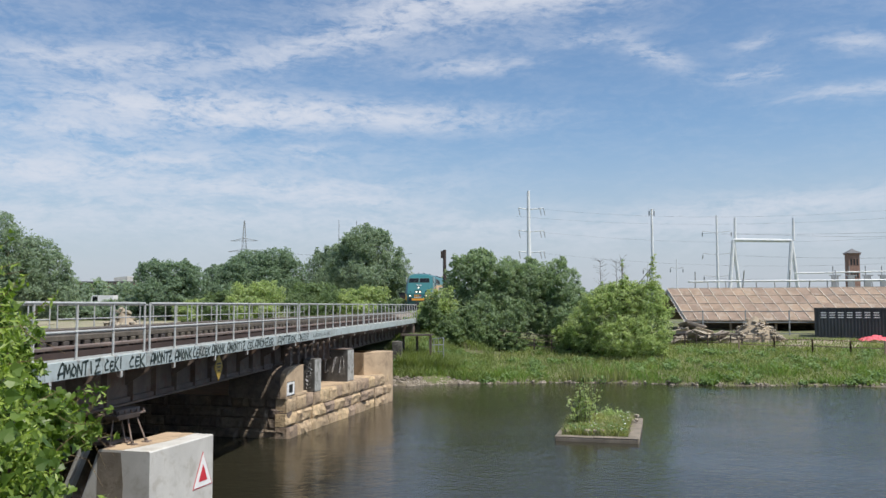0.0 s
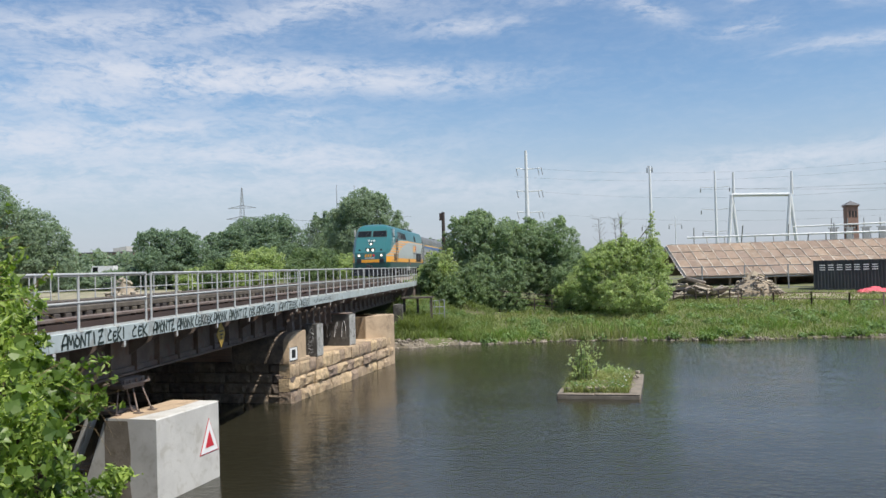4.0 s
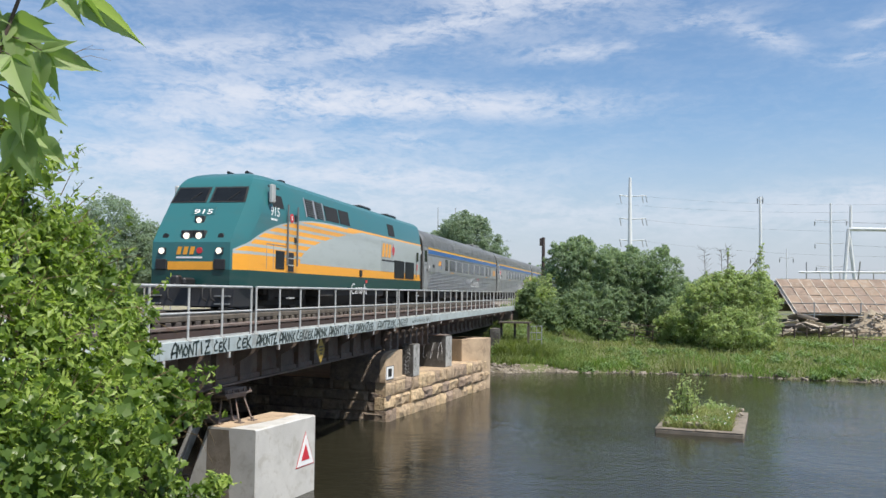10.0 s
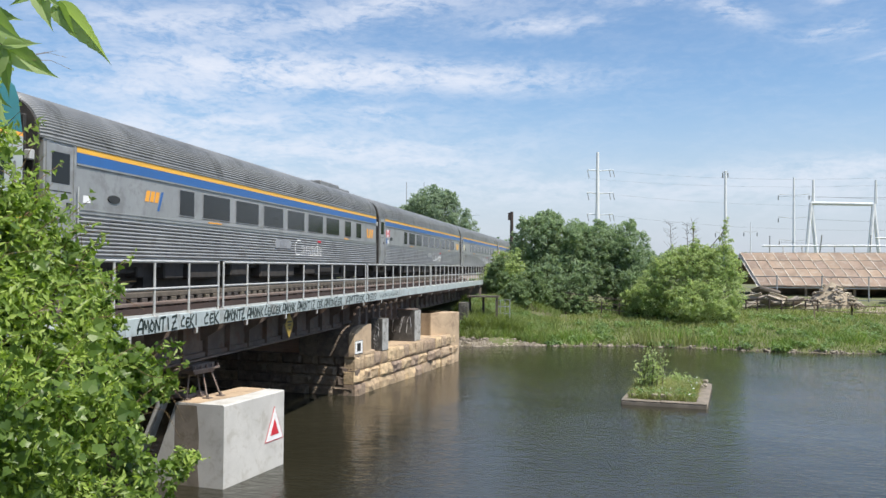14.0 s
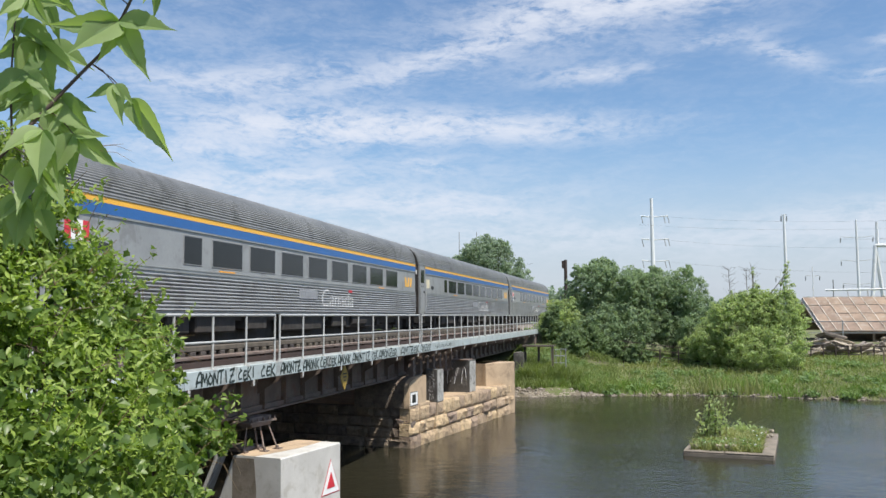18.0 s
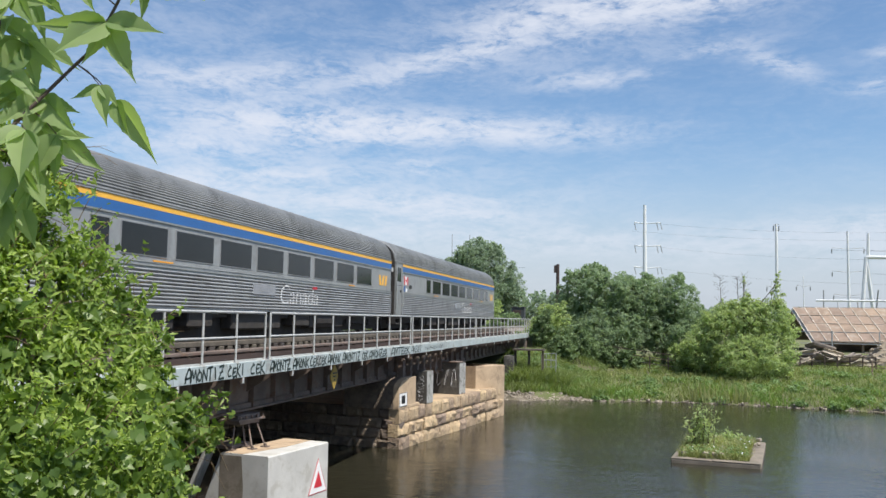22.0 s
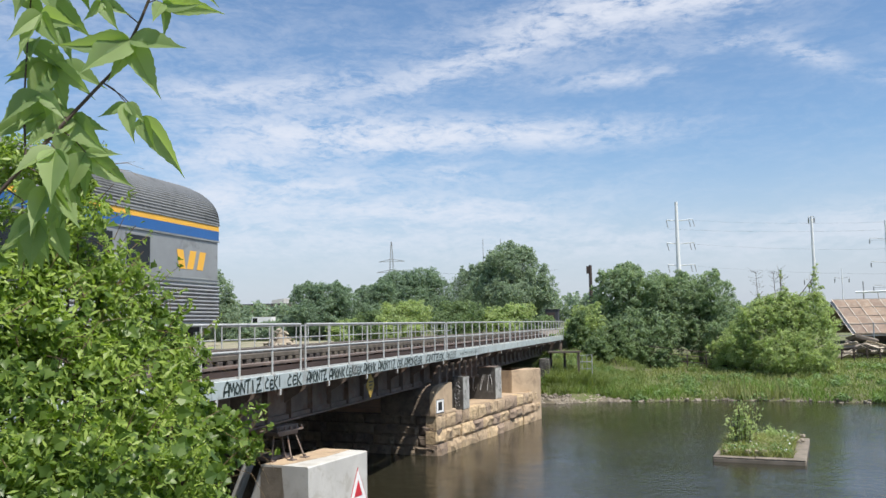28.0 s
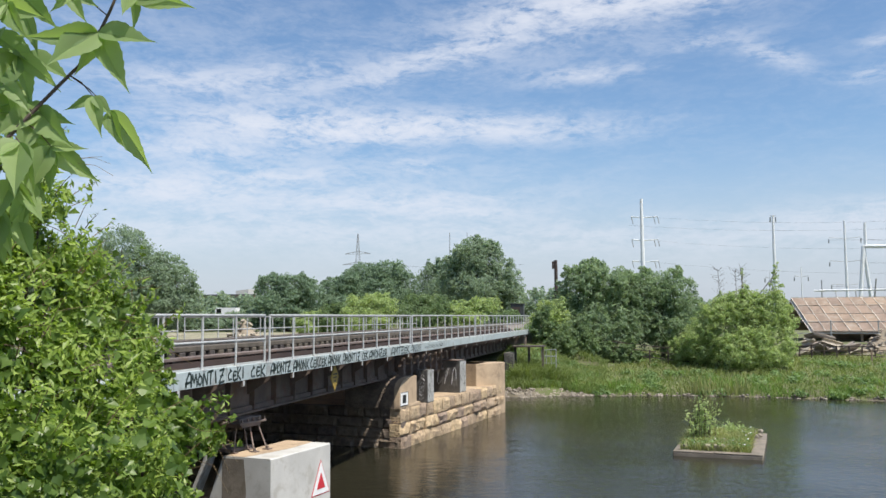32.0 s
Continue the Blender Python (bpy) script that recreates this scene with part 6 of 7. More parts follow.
        part("white_sticker", Shape().box(1.5, 1.92, 1.8, 1.507, 2.2, 1.98), WHITE, c)
    elif plaque == "board":
        part("pale_board", Shape().box(1.495, 1.55, 2.0, 1.51, 2.15, 2.42), mat("pale_yellow_board", (0.72, 0.66, 0.48), 0.5), c, "pale blank board")
    else:
        for k in range(3):
            y = 4.05 + 0.22 * k
            part("orange_emblem", Shape().prism([(y, 2.12), (y + 0.16, 2.12), (y + 0.24, 2.38), (y + 0.08, 2.38)], 1.5, 1.507, "x"), ORANGE, c)
        part("blue_slash", Shape().prism([(4.62, 1.92), (4.72, 1.92), (4.92, 2.4), (4.82, 2.4)], 1.5, 1.506, "x"), STRIPE_BLUE, c)
        part("white_sticker", Shape().box(1.5, 1.6, 1.9, 1.507, 1.85, 2.05), WHITE, c)
    part("underfloor_gear", kept("under", lambda: Shape().box(-1.35, 6.6, 0.25, 1.35, 8.6, 0.74, 0.04).box(-1.3, 9.2, 0.3, 1.38, 10.4, 0.74, 0.04).box(-1.35, 11.5, 0.22, 1.35, 14.6, 0.74, 0.05)
                                    .box(-1.3, 15.5, 0.3, 1.38, 16.8, 0.74, 0.04).tube([(1.2, 17.4, 0.5), (1.2, 19.0, 0.5)], 0.22, 10).box(-1.2, 0.3, 0.55, 1.2, L - 0.3, 0.76).box(-1.0, 4.9, 0.0, 1.0, L - 4.9, 0.6).box(-0.9, 0.2, 0.15, 0.9, 1.6, 0.7).box(-0.9, L - 1.6, 0.15, 0.9, L - 0.2, 0.7).box(-1.3, 17.0, 0.25, 1.3, 20.2, 0.74, 0.04).box(-1.3, 5.4, 0.25, 1.3, 6.4, 0.74, 0.04).mesh("underfloor_gear", BOGIE)), None, c, "grimy underfloor equipment boxes")
    bogie(c, 3.2)
    bogie(c, L - 3.2)
    return c


TRAIN = [(engine(), 0.0)]
for k, (label, plaque) in enumerate((("fluted stainless coach with an orange emblem by its door", "emblem"), ("fluted stainless coach with a flag panel and roof hatch", "flag"),
                                     ("fluted stainless coach with a pale board by its door", "board"), ("last fluted stainless coach with a flag panel", "flag"))):
    TRAIN.append((coach(k, label, plaque), 21.2 + 25.9 * k))


# ---- industry on the far side ----
PALE_STEEL = mat("pale_painted_steel", (0.72, 0.74, 0.75), 0.5, 0.1, var=0.08)
DULL_STEEL = mat("dull_grey_steel", (0.33, 0.34, 0.35), 0.6, 0.2, var=0.12)
BRICK_RED = mat("red_brick", (0.30, 0.185, 0.145), 0.9, var=0.2, scale=2, grain=12)
TILE = mat("slate_grey_roofing", (0.13, 0.13, 0.135), 0.8, var=0.2)
SHEET = mat("rusting_roof_sheet", (0.285, 0.21, 0.158), 0.9, 0.0, var=0.22, scale=0.9, grain=10, stain=(0.36, 0.32, 0.27), amount=0.3, piece=0.12)
SHEET_PALE = mat("pale_roof_sheet", (0.60, 0.54, 0.46), 0.85, 0.0, var=0.15, scale=0.9, piece=0.1)
DARK_BOX = mat("charcoal_container_paint", (0.045, 0.05, 0.055), 0.55, 0.1, var=0.2, scale=0.8)
RUBBLE = mat("broken_concrete", (0.35, 0.305, 0.245), 0.95, var=0.25, scale=2, grain=8, piece=0.25)
PINK = mat("pink_red_tarpaulin", (0.62, 0.09, 0.12), 0.6, var=0.2, scale=4)
DIRT = mat("bare_yard_dirt", (0.33, 0.275, 0.205), 0.95, var=0.2, scale=0.8, grain=8, bump=0.5, depth=0.05)
FENCE = mat("weathered_fence_timber", (0.25, 0.185, 0.135), 0.9, var=0.25)
STEM = mat("dark_creosoted_pole", (0.055, 0.04, 0.035), 0.85, var=0.2)
WIRE = mat("dark_wire", (0.10, 0.10, 0.11), 0.5, 0.4, var=0.1)


def mono_tower():
    t = thing("steel_monopole_tower", "tall pale steel transmission monopole with three arms", "power tower", (0.95, 300, 3.3))
    part("mast", Shape().tube([(0, 0, 0), (0, 0, 20), (0, 0, 42.8)], 1.0, 10, r2=0.5), PALE_STEEL, t, smooth=40)
    for z in (20.7, 28.2, 36.2):
        a = part("arm", Shape().tube([(-3.6, 0, z + 0.5), (0, 0, z), (5.4, 0, z + 0.3)], 0.17, 6), PALE_STEEL, t)
        for x in (-3.5, 4.0, 5.3):
            part("insulator", Shape().tube([(x, 0, z + 0.3), (x + 0.5, 0, z - 2.2)], 0.14, 6), DULL_STEEL, a)


mono_tower()


def pole(x, y, top, arms, label, r=0.28):
    p = thing("utility_pole", label, "pole", (x, y, 3.2))
    part("mast", Shape().tube([(0, 0, 0), (0, 0, top - 3.2)], r, 8, r2=r * 0.55), PALE_STEEL, p, smooth=40)
    for z, w in arms:
        a = part("arm", Shape().tube([(-w, 0, z + 0.3), (0, 0, z), (w, 0, z + 0.3)], 0.05, 5), DULL_STEEL, p)
        for s in (-w, w):
            part("insulator", Shape().tube([(s, 0, z), (s, 0.2, z - 0.9)], 0.12, 5), DULL_STEEL, a)


pole(23.2, 158.4, 23.1, [(19.6, 0.45)], "tall pale steel pole with a short arm", 0.36)
pole(43.0, 195.3, 25.6, [(18.5, 3.2), (13.5, 3.2), (8.5, 3.0)], "pale steel power pole with three cross arms", 0.36)
pole(36.5, 210, 16.5, [(11.0, 1.5)], "slim distant steel pole", 0.16)
pole(26.8, 190, 14.5, [(10, 1.0)], "slim distant steel pole", 0.14)

f = thing("portal_gantry", "pale steel A-frame portal gantry of a substation", "gantry", (34.8, 145.9, 3.0))
ends = ((0, 0, 13.3), (8.8, -2.3, 12.9))
for x, y, z in ends:
    part("leg", Shape().tube([(x - 1.3, y - 0.5, 0), (x, y, z)], 0.31, 8), PALE_STEEL, f, smooth=40)
    part("leg", Shape().tube([(x + 1.4, y + 0.5, 0), (x, y, z)], 0.31, 8), PALE_STEEL, f, smooth=40)
    part("spike", Shape().tube([(x + 0.3, y, z), (x + 0.35, y, z + 3.8)], 0.26, 6, r2=0.18), PALE_STEEL, f)
part("crossbeam", Shape().tube([ends[0], ends[1]], 0.29, 8), PALE_STEEL, f, smooth=40)

g = thing("substation_frames", "row of grey substation busbars and posts", "substation", (22.0, 118.0, 3.0))
part("bus_pipe", Shape().tube([(0, 0, 5.55), (24, -6.5, 5.45), (44, -11, 5.5)], 0.13, 6), PALE_STEEL, g)
part("bus_pipe", Shape().tube([(14, 0, 6.6), (44, -8, 6.8)], 0.10, 6), PALE_STEEL, g)
rr = random.Random(9)
for k in range(22):
    x = 1 + k * 1.95
    tall = 5.5 if k % 3 else 6.9
    q = part("post", Shape().tube([(x, -x * 0.27 + rr.uniform(-1, 3), 0), (x, -x * 0.27 + rr.uniform(-1, 3), tall)], 0.08, 6), DULL_STEEL, g)
for k in range(9):
    x = 21 + k * 2.2
    part("switch_frame", Shape().box(x, 6, 3.6, x + 0.9, 6.3, 6.4).box(x - 0.3, 6, 6.4, x + 1.2, 6.2, 6.55).tube([(x + 0.2, 6.1, 6.4), (x + 0.2, 6.1, 7.8)], 0.07, 5), DULL_STEEL, g)

b = thing("brick_tower", "square red brick tower with a low hipped roof", "tower", (52.0, 140.7, 3.0))
part("shaft", Shape().box(-0.85, -0.85, 0, 0.85, 0.85, 10.3, 0.03), BRICK_RED, b)
part("cornice", Shape().box(-1.0, -1.0, 10.3, 1.0, 1.0, 10.55, 0.03), BRICK_RED, b)
part("roof", Shape().add([(-1.15, -1.15, 10.55), (1.15, -1.15, 10.55), (1.15, 1.15, 10.55), (-1.15, 1.15, 10.55), (0, 0, 11.3)], [(0, 1, 4), (1, 2, 4), (2, 3, 4), (3, 0, 4), (3, 2, 1, 0)]), TILE, b)
for x in (-0.46, 0.0, 0.46):
    for z in (8.6, 6.6):
        part("window", Shape().box(x - 0.14, -0.88, z, x + 0.14, -0.8, z + 1.0), BLACK, b)

s = thing("lattice_pylon", "distant grey lattice power pylon with two arms", "pylon", (-130, 378, 4.0))
sh = Shape()
for sx in (-1, 1):
    for sy in (-1, 1):
        sh.tube([(sx * 4, sy * 4, 0), (sx * 0.9, sy * 0.9, 27), (sx * 0.15, sy * 0.15, 41)], 0.13, 4)
for k in range(9):
    z0, z1 = k * 3, k * 3 + 3
    w0, w1 = 4 - 3.1 * z0 / 27, 4 - 3.1 * z1 / 27
    for sy in (-1, 1):
        sh.beam((-w0, sy * w0, z0), (w1, sy * w1, z1), 0.1, 0.1).beam((w0, sy * w0, z0), (-w1, sy * w1, z1), 0.1, 0.1)
part("tower", sh, DULL_STEEL, s)
for z, w in ((31.5, 6.5), (26.5, 7.5)):
    part("arm", Shape().beam((-w, 0, z), (0, 0, z + 1.2), 0.25, 0.25).beam((w, 0, z), (0, 0, z + 1.2), 0.25, 0.25).beam((-w, 0, z), (w, 0, z), 0.2, 0.2), DULL_STEEL, s)
for x, y, top in ((-56, 248, 31), (-51, 250, 31)):
    m = thing("radio_mast", "thin distant mast above the trees", "mast", (x, y, 3.5))
    part("mast", Shape().tube([(0, 0, 0), (0, 0, top - 3.5)], 0.2, 5, r2=0.1), DULL_STEEL, m)


def wire(a, b, sag, r=0.05):
    a, b = Vector(a), Vector(b)
    pts = []
    for k in range(13):
        q = k / 12
        p = a.lerp(b, q)
        p.z -= sag * 4 * q * (1 - q)
        pts.append(p)
    w = tagged(part("power_line", Shape().tube(pts, r, 4, caps=False), WIRE), "thin dark overhead power line", "wire", "overhead lines")


for k, (z, dx) in enumerate(((39.3, 6.0), (31.2, 5.4), (23.8, 5.0), (37.0, -4.5))):
    wire((0.95 + dx, 300, z), (120, 250, z - 6), 3, 0.02)
    wire((43.0 + (3 if k % 2 else -3), 195.3, (21.5, 16.5, 11.5, 21.5)[k]), (110, 140, (20, 15, 11, 18)[k]), 1.5, 0.022)
    if k == 0:
        wire((-124, 378, 31.5), (-45, 330, 26), 2, 0.045)


def shed():
    d = Vector((21.7, -3.8, 0)).normalized()
    h = thing("open_shed", "long low open shed under a rusting sheet roof", "shed")
    o, eave = Vector((15.2, 93.8, 7.1)), Vector((16.3, 88.6, 3.75))
    n, rows, w = 34, 4, 1.08
    down = (eave - o) / rows
    normal = d.cross(down).normalized()
    rng = random.Random(15)
    roof = part("roof", Shape().add([o + d * -0.2 - normal * 0.15 * (1 if normal.z > 0 else -1), o + d * (n * w) - normal * 0.15 * (1 if normal.z > 0 else -1), eave + d * (n * w) - Vector((0, 0, 0.15)), eave + d * -0.2 - Vector((0, 0, 0.15))], [(0, 1, 2, 3)]), SHEET_PALE, h, "pale lath under the roof sheets")
    for i in range(n):
        for j in range(rows):
            s = Shape()
            p = o + d * (i * w + 0.04) + down * (j + 0.02)
            q, r = d * (w - 0.02), down * 0.99
            lift = Vector((0, 0, 0.05 + rng.uniform(0, 0.05)))
            pts = [p + lift, p + q + lift, p + q + r + lift, p + r + lift]
            low = [v - Vector((0, 0, 0.04)) for v in pts]
            s.add(pts + low, [(0, 1, 2, 3), (0, 4, 5, 1), (1, 5, 6, 2), (2, 6, 7, 3), (3, 7, 4, 0)])
            part("roof_sheet", s, SHEET, roof)
    for i in range(n + 1):
        a = o + d * (i * w + 0.01) + Vector((0, 0, 0.13))
        part("batten", Shape().beam(a, a + down * (rows + rng.uniform(-0.02, 0.02)), 0.035 + 0.03 * rng.random(), 0.03), SHEET_PALE, roof, "pale seam batten")
    for j in range(rows + 1):
        a = o + down * j + Vector((0, 0, 0.12))
        part("batten", Shape().beam(a, a + d * (n * w), 0.03 if j else 0.12, 0.03), SHEET_PALE, roof, "pale seam batten")
    part("back_slope", Shape().add([o, o + d * (n * w), o + d * (n * w) + Vector((0, 8, -3.4)), o + Vector((0, 8, -3.4))], [(0, 1, 2, 3)]), SHEET, h)
    part("back_wall", Shape().beam(Vector((18, 95, 3.8)), Vector((18, 95, 3.8)) + d * (n * w - 2), 0.2, 3.2), FENCE, h)
    for k in range(0, n + 1, 4):
        p = eave + d * (k * w) + Vector((0, 0.4, 0))
        part("post", Shape().box(p.x - 0.1, p.y - 0.1, land(p.x, p.y) - 0.1, p.x + 0.1, p.y + 0.1, p.z), FENCE, h)
    part("eave_beam", Shape().beam(eave + Vector((0, 0.4, -0.1)), eave + d * (n * w) + Vector((0, 0.4, -0.1)), 0.15, 0.25), FENCE, h)


shed()


def container():
    a, d = Vector((24.8, 76.05, land(26, 76) - 0.05)), Vector((5.2, -1.85, 0)).normalized()
    c = thing("shipping_container", "charcoal corrugated shipping container with white plain bars", "container")
    c.matrix_basis = Matrix.Translation(a) @ Matrix.Rotation(math.atan2(d.y, d.x), 4, "Z")
    ring, L = [], 12.2
    x = 0.15
    while x < L - 0.3:
        ring += [(x, 0.04), (x + 0.09, 0.04), (x + 0.13, 0.0), (x + 0.22, 0.0)]
        x += 0.26
    part("side_panel", Shape().prism(ring + [(L - 0.1, 0.1), (0.1, 0.1)], 0.15, 2.45, "z"), DARK_BOX, c)
    part("box", Shape().box(0.05, 0.1, 0.05, L - 0.05, 2.44, 2.55), DARK_BOX, c)
    part("frame", Shape().box(0, -0.02, 0, 0.14, 2.44, 2.59).box(L - 0.14, -0.02, 0, L, 2.44, 2.59).box(0, -0.02, 2.45, L, 0.1, 2.59).box(0, -0.02, 0, L, 0.1, 0.15), DARK_BOX, c)
    for k in range(7):
        x = 0.5 + k * 0.68
        for z in (1.72, 1.92, 2.12):
            part("white_bar", Shape().box(x, -0.012, z, x + 0.44, 0.0, z + 0.08), WHITE, c, "plain white bar")


container()


def chunks(name, label, category, x0, x1, y0, y1, peak, n, seed, material, flat=0.6, big=0.5, under=None):
    t = thing(name, label, category)
    rng = random.Random(seed)
    cx, cy = (x0 + x1) / 2, (y0 + y1) / 2
    for k in range(n):
        x, y = rng.uniform(x0, x1), rng.uniform(y0, y1)
        q = max(0.0, 1 - abs(x - cx) / (x1 - x0) * 2) ** 0.8 * max(0.0, 1 - abs(y - cy) / (y1 - y0) * 1.2)
        r = rng.uniform(0.35, 1.0) * big
        z = land(x, y) + q * peak * rng.uniform(0.5, 1.0)
        s = Shape().box(-r, -r * 0.7, -r * flat / 2, r, r * 0.7, r * flat / 2, r * 0.12)
        s.v = [(a * rng.uniform(0.85, 1.1), b * rng.uniform(0.85, 1.1), c) for a, b, c in s.v]
        part("chunk", s, material, t, at=Matrix.Translation((x, y, z)) @ pose(0, 0, 0, rng.uniform(-25, 25), rng.uniform(-25, 25), rng.uniform(0, 180)))
    m = Shape().ball((0, 0, 0), 1.0, 22, 1.0)
    m.v = [(cx + a * (x1 - x0) * 0.52, cy + b * (y1 - y0) * 0.5, land(cx, cy) - 0.3 + (max(0.0, 1.04 - math.hypot(a, b)) * peak * 0.95 * (1 + 0.3 * noise.noise((a * 4, b * 4, seed))) if c > 0 else -0.2)) for a, b, c in m.v]
    part("mound", m, under or EARTH, t, smooth=60)


chunks("slab_stack", "stack of broken grey concrete slabs", "rubble", 11.6, 16.2, 71.5, 73.5, 1.7, 40, 1, RUBBLE, 0.28, 1.15)
chunks("rubble_heap", "heap of pale broken rubble", "rubble", 16.4, 21.6, 71.6, 74.6, 2.5, 230, 2, RUBBLE, 0.5, 0.20, DIRT)
chunks("dirt_heap", "heap of earth and pale debris beyond the tracks", "rubble", -33.2, -29.4, 61.5, 64.5, 2.7, 110, 3, RUBBLE, 0.6, 0.34, DIRT)

FIELD = mat("worn_gravel_and_dry_grass", (0.30, 0.27, 0.19), 0.95, var=0.25, scale=0.25, grain=5, stain=(0.15, 0.18, 0.075), amount=0.4, bump=0.4, depth=0.05)
field = Shape()
field.add([(-92 + 3 * i, 67 + 3 * j + 0.8 * math.sin(i * 0.9), land(-92 + 3 * i, 67 + 3 * j) + (0.06 if 0 < i < 22 and 0 < j < 21 else -0.08)) for j in range(22) for i in range(23)], [(j * 23 + i, j * 23 + i + 1, (j + 1) * 23 + i + 1, (j + 1) * 23 + i) for j in range(21) for i in range(22)])
tagged(part("gravel_field", field, FIELD, smooth=60), "worn gravel and dry grass beyond the tracks", "ground", kind="structure")
yard = Shape()
yard.add([(17 + i, 68.4 + j + 0.5 * math.sin(i * 0.7), land(17 + i, 68.4 + j) + (0.05 if 0 < i < 25 and 0 < j < 6 else -0.05)) for j in range(7) for i in range(26)], [(j * 26 + i, j * 26 + i + 1, (j + 1) * 26 + i + 1, (j + 1) * 26 + i) for j in range(6) for i in range(25)])
tagged(part("yard_dirt", yard, DIRT), "bare tan dirt before the container and rubble", "ground", kind="structure")
t = thing("tarpaulin", "crumpled pink-red tarpaulin on the grass", "tarpaulin", (28.4, 72.6, land(28.4, 72.6) + 0.05))
rng = random.Random(4)
sh = Shape()
nx, ny = 16, 8
sh.add([((i / nx - 0.5) * 2.6, (j / ny - 0.5) * 1.2, 0.05 + 0.38 * max(0, 1 - (2 * abs(i / nx - 0.5)) ** 2) * max(0, 1 - (2 * abs(j / ny - 0.5)) ** 2) + rng.uniform(0, 0.14)) for j in range(ny + 1) for i in range(nx + 1)],
       [(j * (nx + 1) + i, j * (nx + 1) + i + 1, (j + 1) * (nx + 1) + i + 1, (j + 1) * (nx + 1) + i) for j in range(ny) for i in range(nx)])
part("sheet", sh, PINK, t)


def fence(points, tall, rails, label, material, step=1.9):
    f = thing("fence", label, "fence")
    for (ax, ay), (bx, by) in zip(points, points[1:]):
        n = max(1, round(math.hypot(bx - ax, by - ay) / step))
        for k in range(n + 1):
            x, y = ax + (bx - ax) * k / n, ay + (by - ay) * k / n
            part("post", Shape().box(x - 0.05, y - 0.05, land(x, y) - 0.2, x + 0.05, y + 0.05, land(x, y) + tall, 0.01), material, f)
        for z in rails:
            part("rail", Shape().beam((ax, ay, land(ax, ay) + z), (bx, by, land(bx, by) + z), 0.05, 0.06), material, f)


fence([(16.0, 66.2), (18.4, 65.5), (20.9, 64.7), (23.3, 63.9), (27.5, 62.5)], 1.0, (0.5, 0.95), "low weathered timber post and rail fence", FENCE, 2.3)
fence([(11.0, 70.4), (17.0, 69.3)], 1.0, (0.3, 0.6, 0.95), "dark low fence before the concrete slabs", STEM, 0.9)
fence([(-4.8, 64.6), (3.2, 65.6), (9.0, 66.5)], 1.1, (0.2, 0.65, 1.05), "dark chain fence below the trees", STEM, 1.3)
fence([(12.5, 80.5), (27, 77.6)], 2.2, (0.1, 1.1, 2.1), "tall thin wire fence before the shed", DULL_STEEL, 3.6)

# clutter at the far end of the bridge
p = thing("timber_platform", "weathered timber platform beside the bridge end", "platform", (-8.2, 54.6, 0.0))
for k in range(8):
    part("plank", Shape().box(0, k * 0.16, 3.44, 2.0, k * 0.16 + 0.14, 3.54), TIE, p)
for x in (0.1, 1.0, 1.9):
    part("post", Shape().box(x - 0.07, 0.5, 0.8, x + 0.07, 0.64, 3.42), TIE, p)
g = thing("gate_panel", "grey tubular gate panel at the bank", "gate", (-6.5, 56.2, 1.9))
part("gate_frame", Shape().tube([(0, 0, 0), (0, 0, 1.3), (0.95, 0, 1.35), (0.95, 0, 0)], 0.035, 6).tube([(0.3, 0, 0), (0.3, 0, 1.3)], 0.02, 6).tube([(0.62, 0, 0), (0.62, 0, 1.3)], 0.02, 6).tube([(0, 0, 0.45), (0.95, 0, 0.45)], 0.02, 6).tube([(0, 0, 0.9), (0.95, 0, 0.9)], 0.03, 6), DULL_STEEL, g)
part("post", Shape().tube([(0.95, 0, -0.9), (0.95, 0, 0)], 0.05, 6), GALV, g)
part("post", Shape().tube([(0, 0, -0.9), (0, 0, 0)], 0.05, 6), GALV, g)
c = thing("relay_cabinet", "dark grey trackside relay cabinet", "cabinet", (-17.9, 125, land(-17.9, 125)))
part("body", Shape().box(-1.0, -0.5, 0, 0.9, 0.8, 7.2 - land(-17.9, 125), 0.03), DARK_BOX, c)
part("lid", Shape().box(-1.1, -0.6, 7.2 - land(-17.9, 125), 1.0, 0.9, 7.35 - land(-17.9, 125), 0.02), BLACK, c)
part("door", Shape().box(-0.8, -0.52, 0.2, 0.4, -0.5, 3.3), STEM, c)
g = thing("trackside_sign", "small pale sign board on a post", "sign", (-19.1, 110, land(-19.1, 110)))
part("post", Shape().tube([(0, 0, 0), (0, 0, 3.0)], 0.05, 6), GALV, g)
part("board", Shape().box(-0.3, -0.05, 2.2, 0.3, -0.02, 3.5), WHITE, g)
q = thing("timber_pole", "dark creosoted timber pole beside the trees", "pole", (-7.75, 79.7, 2.5))
part("mast", Shape().tube([(0, 0, 0), (0, 0, 8.2)], 0.2, 8, r2=0.15), STEM, q, smooth=40)
part("crossarm", Shape().box(-0.35, -0.1, 7.4, 0.1, 0.1, 8.1), STEM, q)


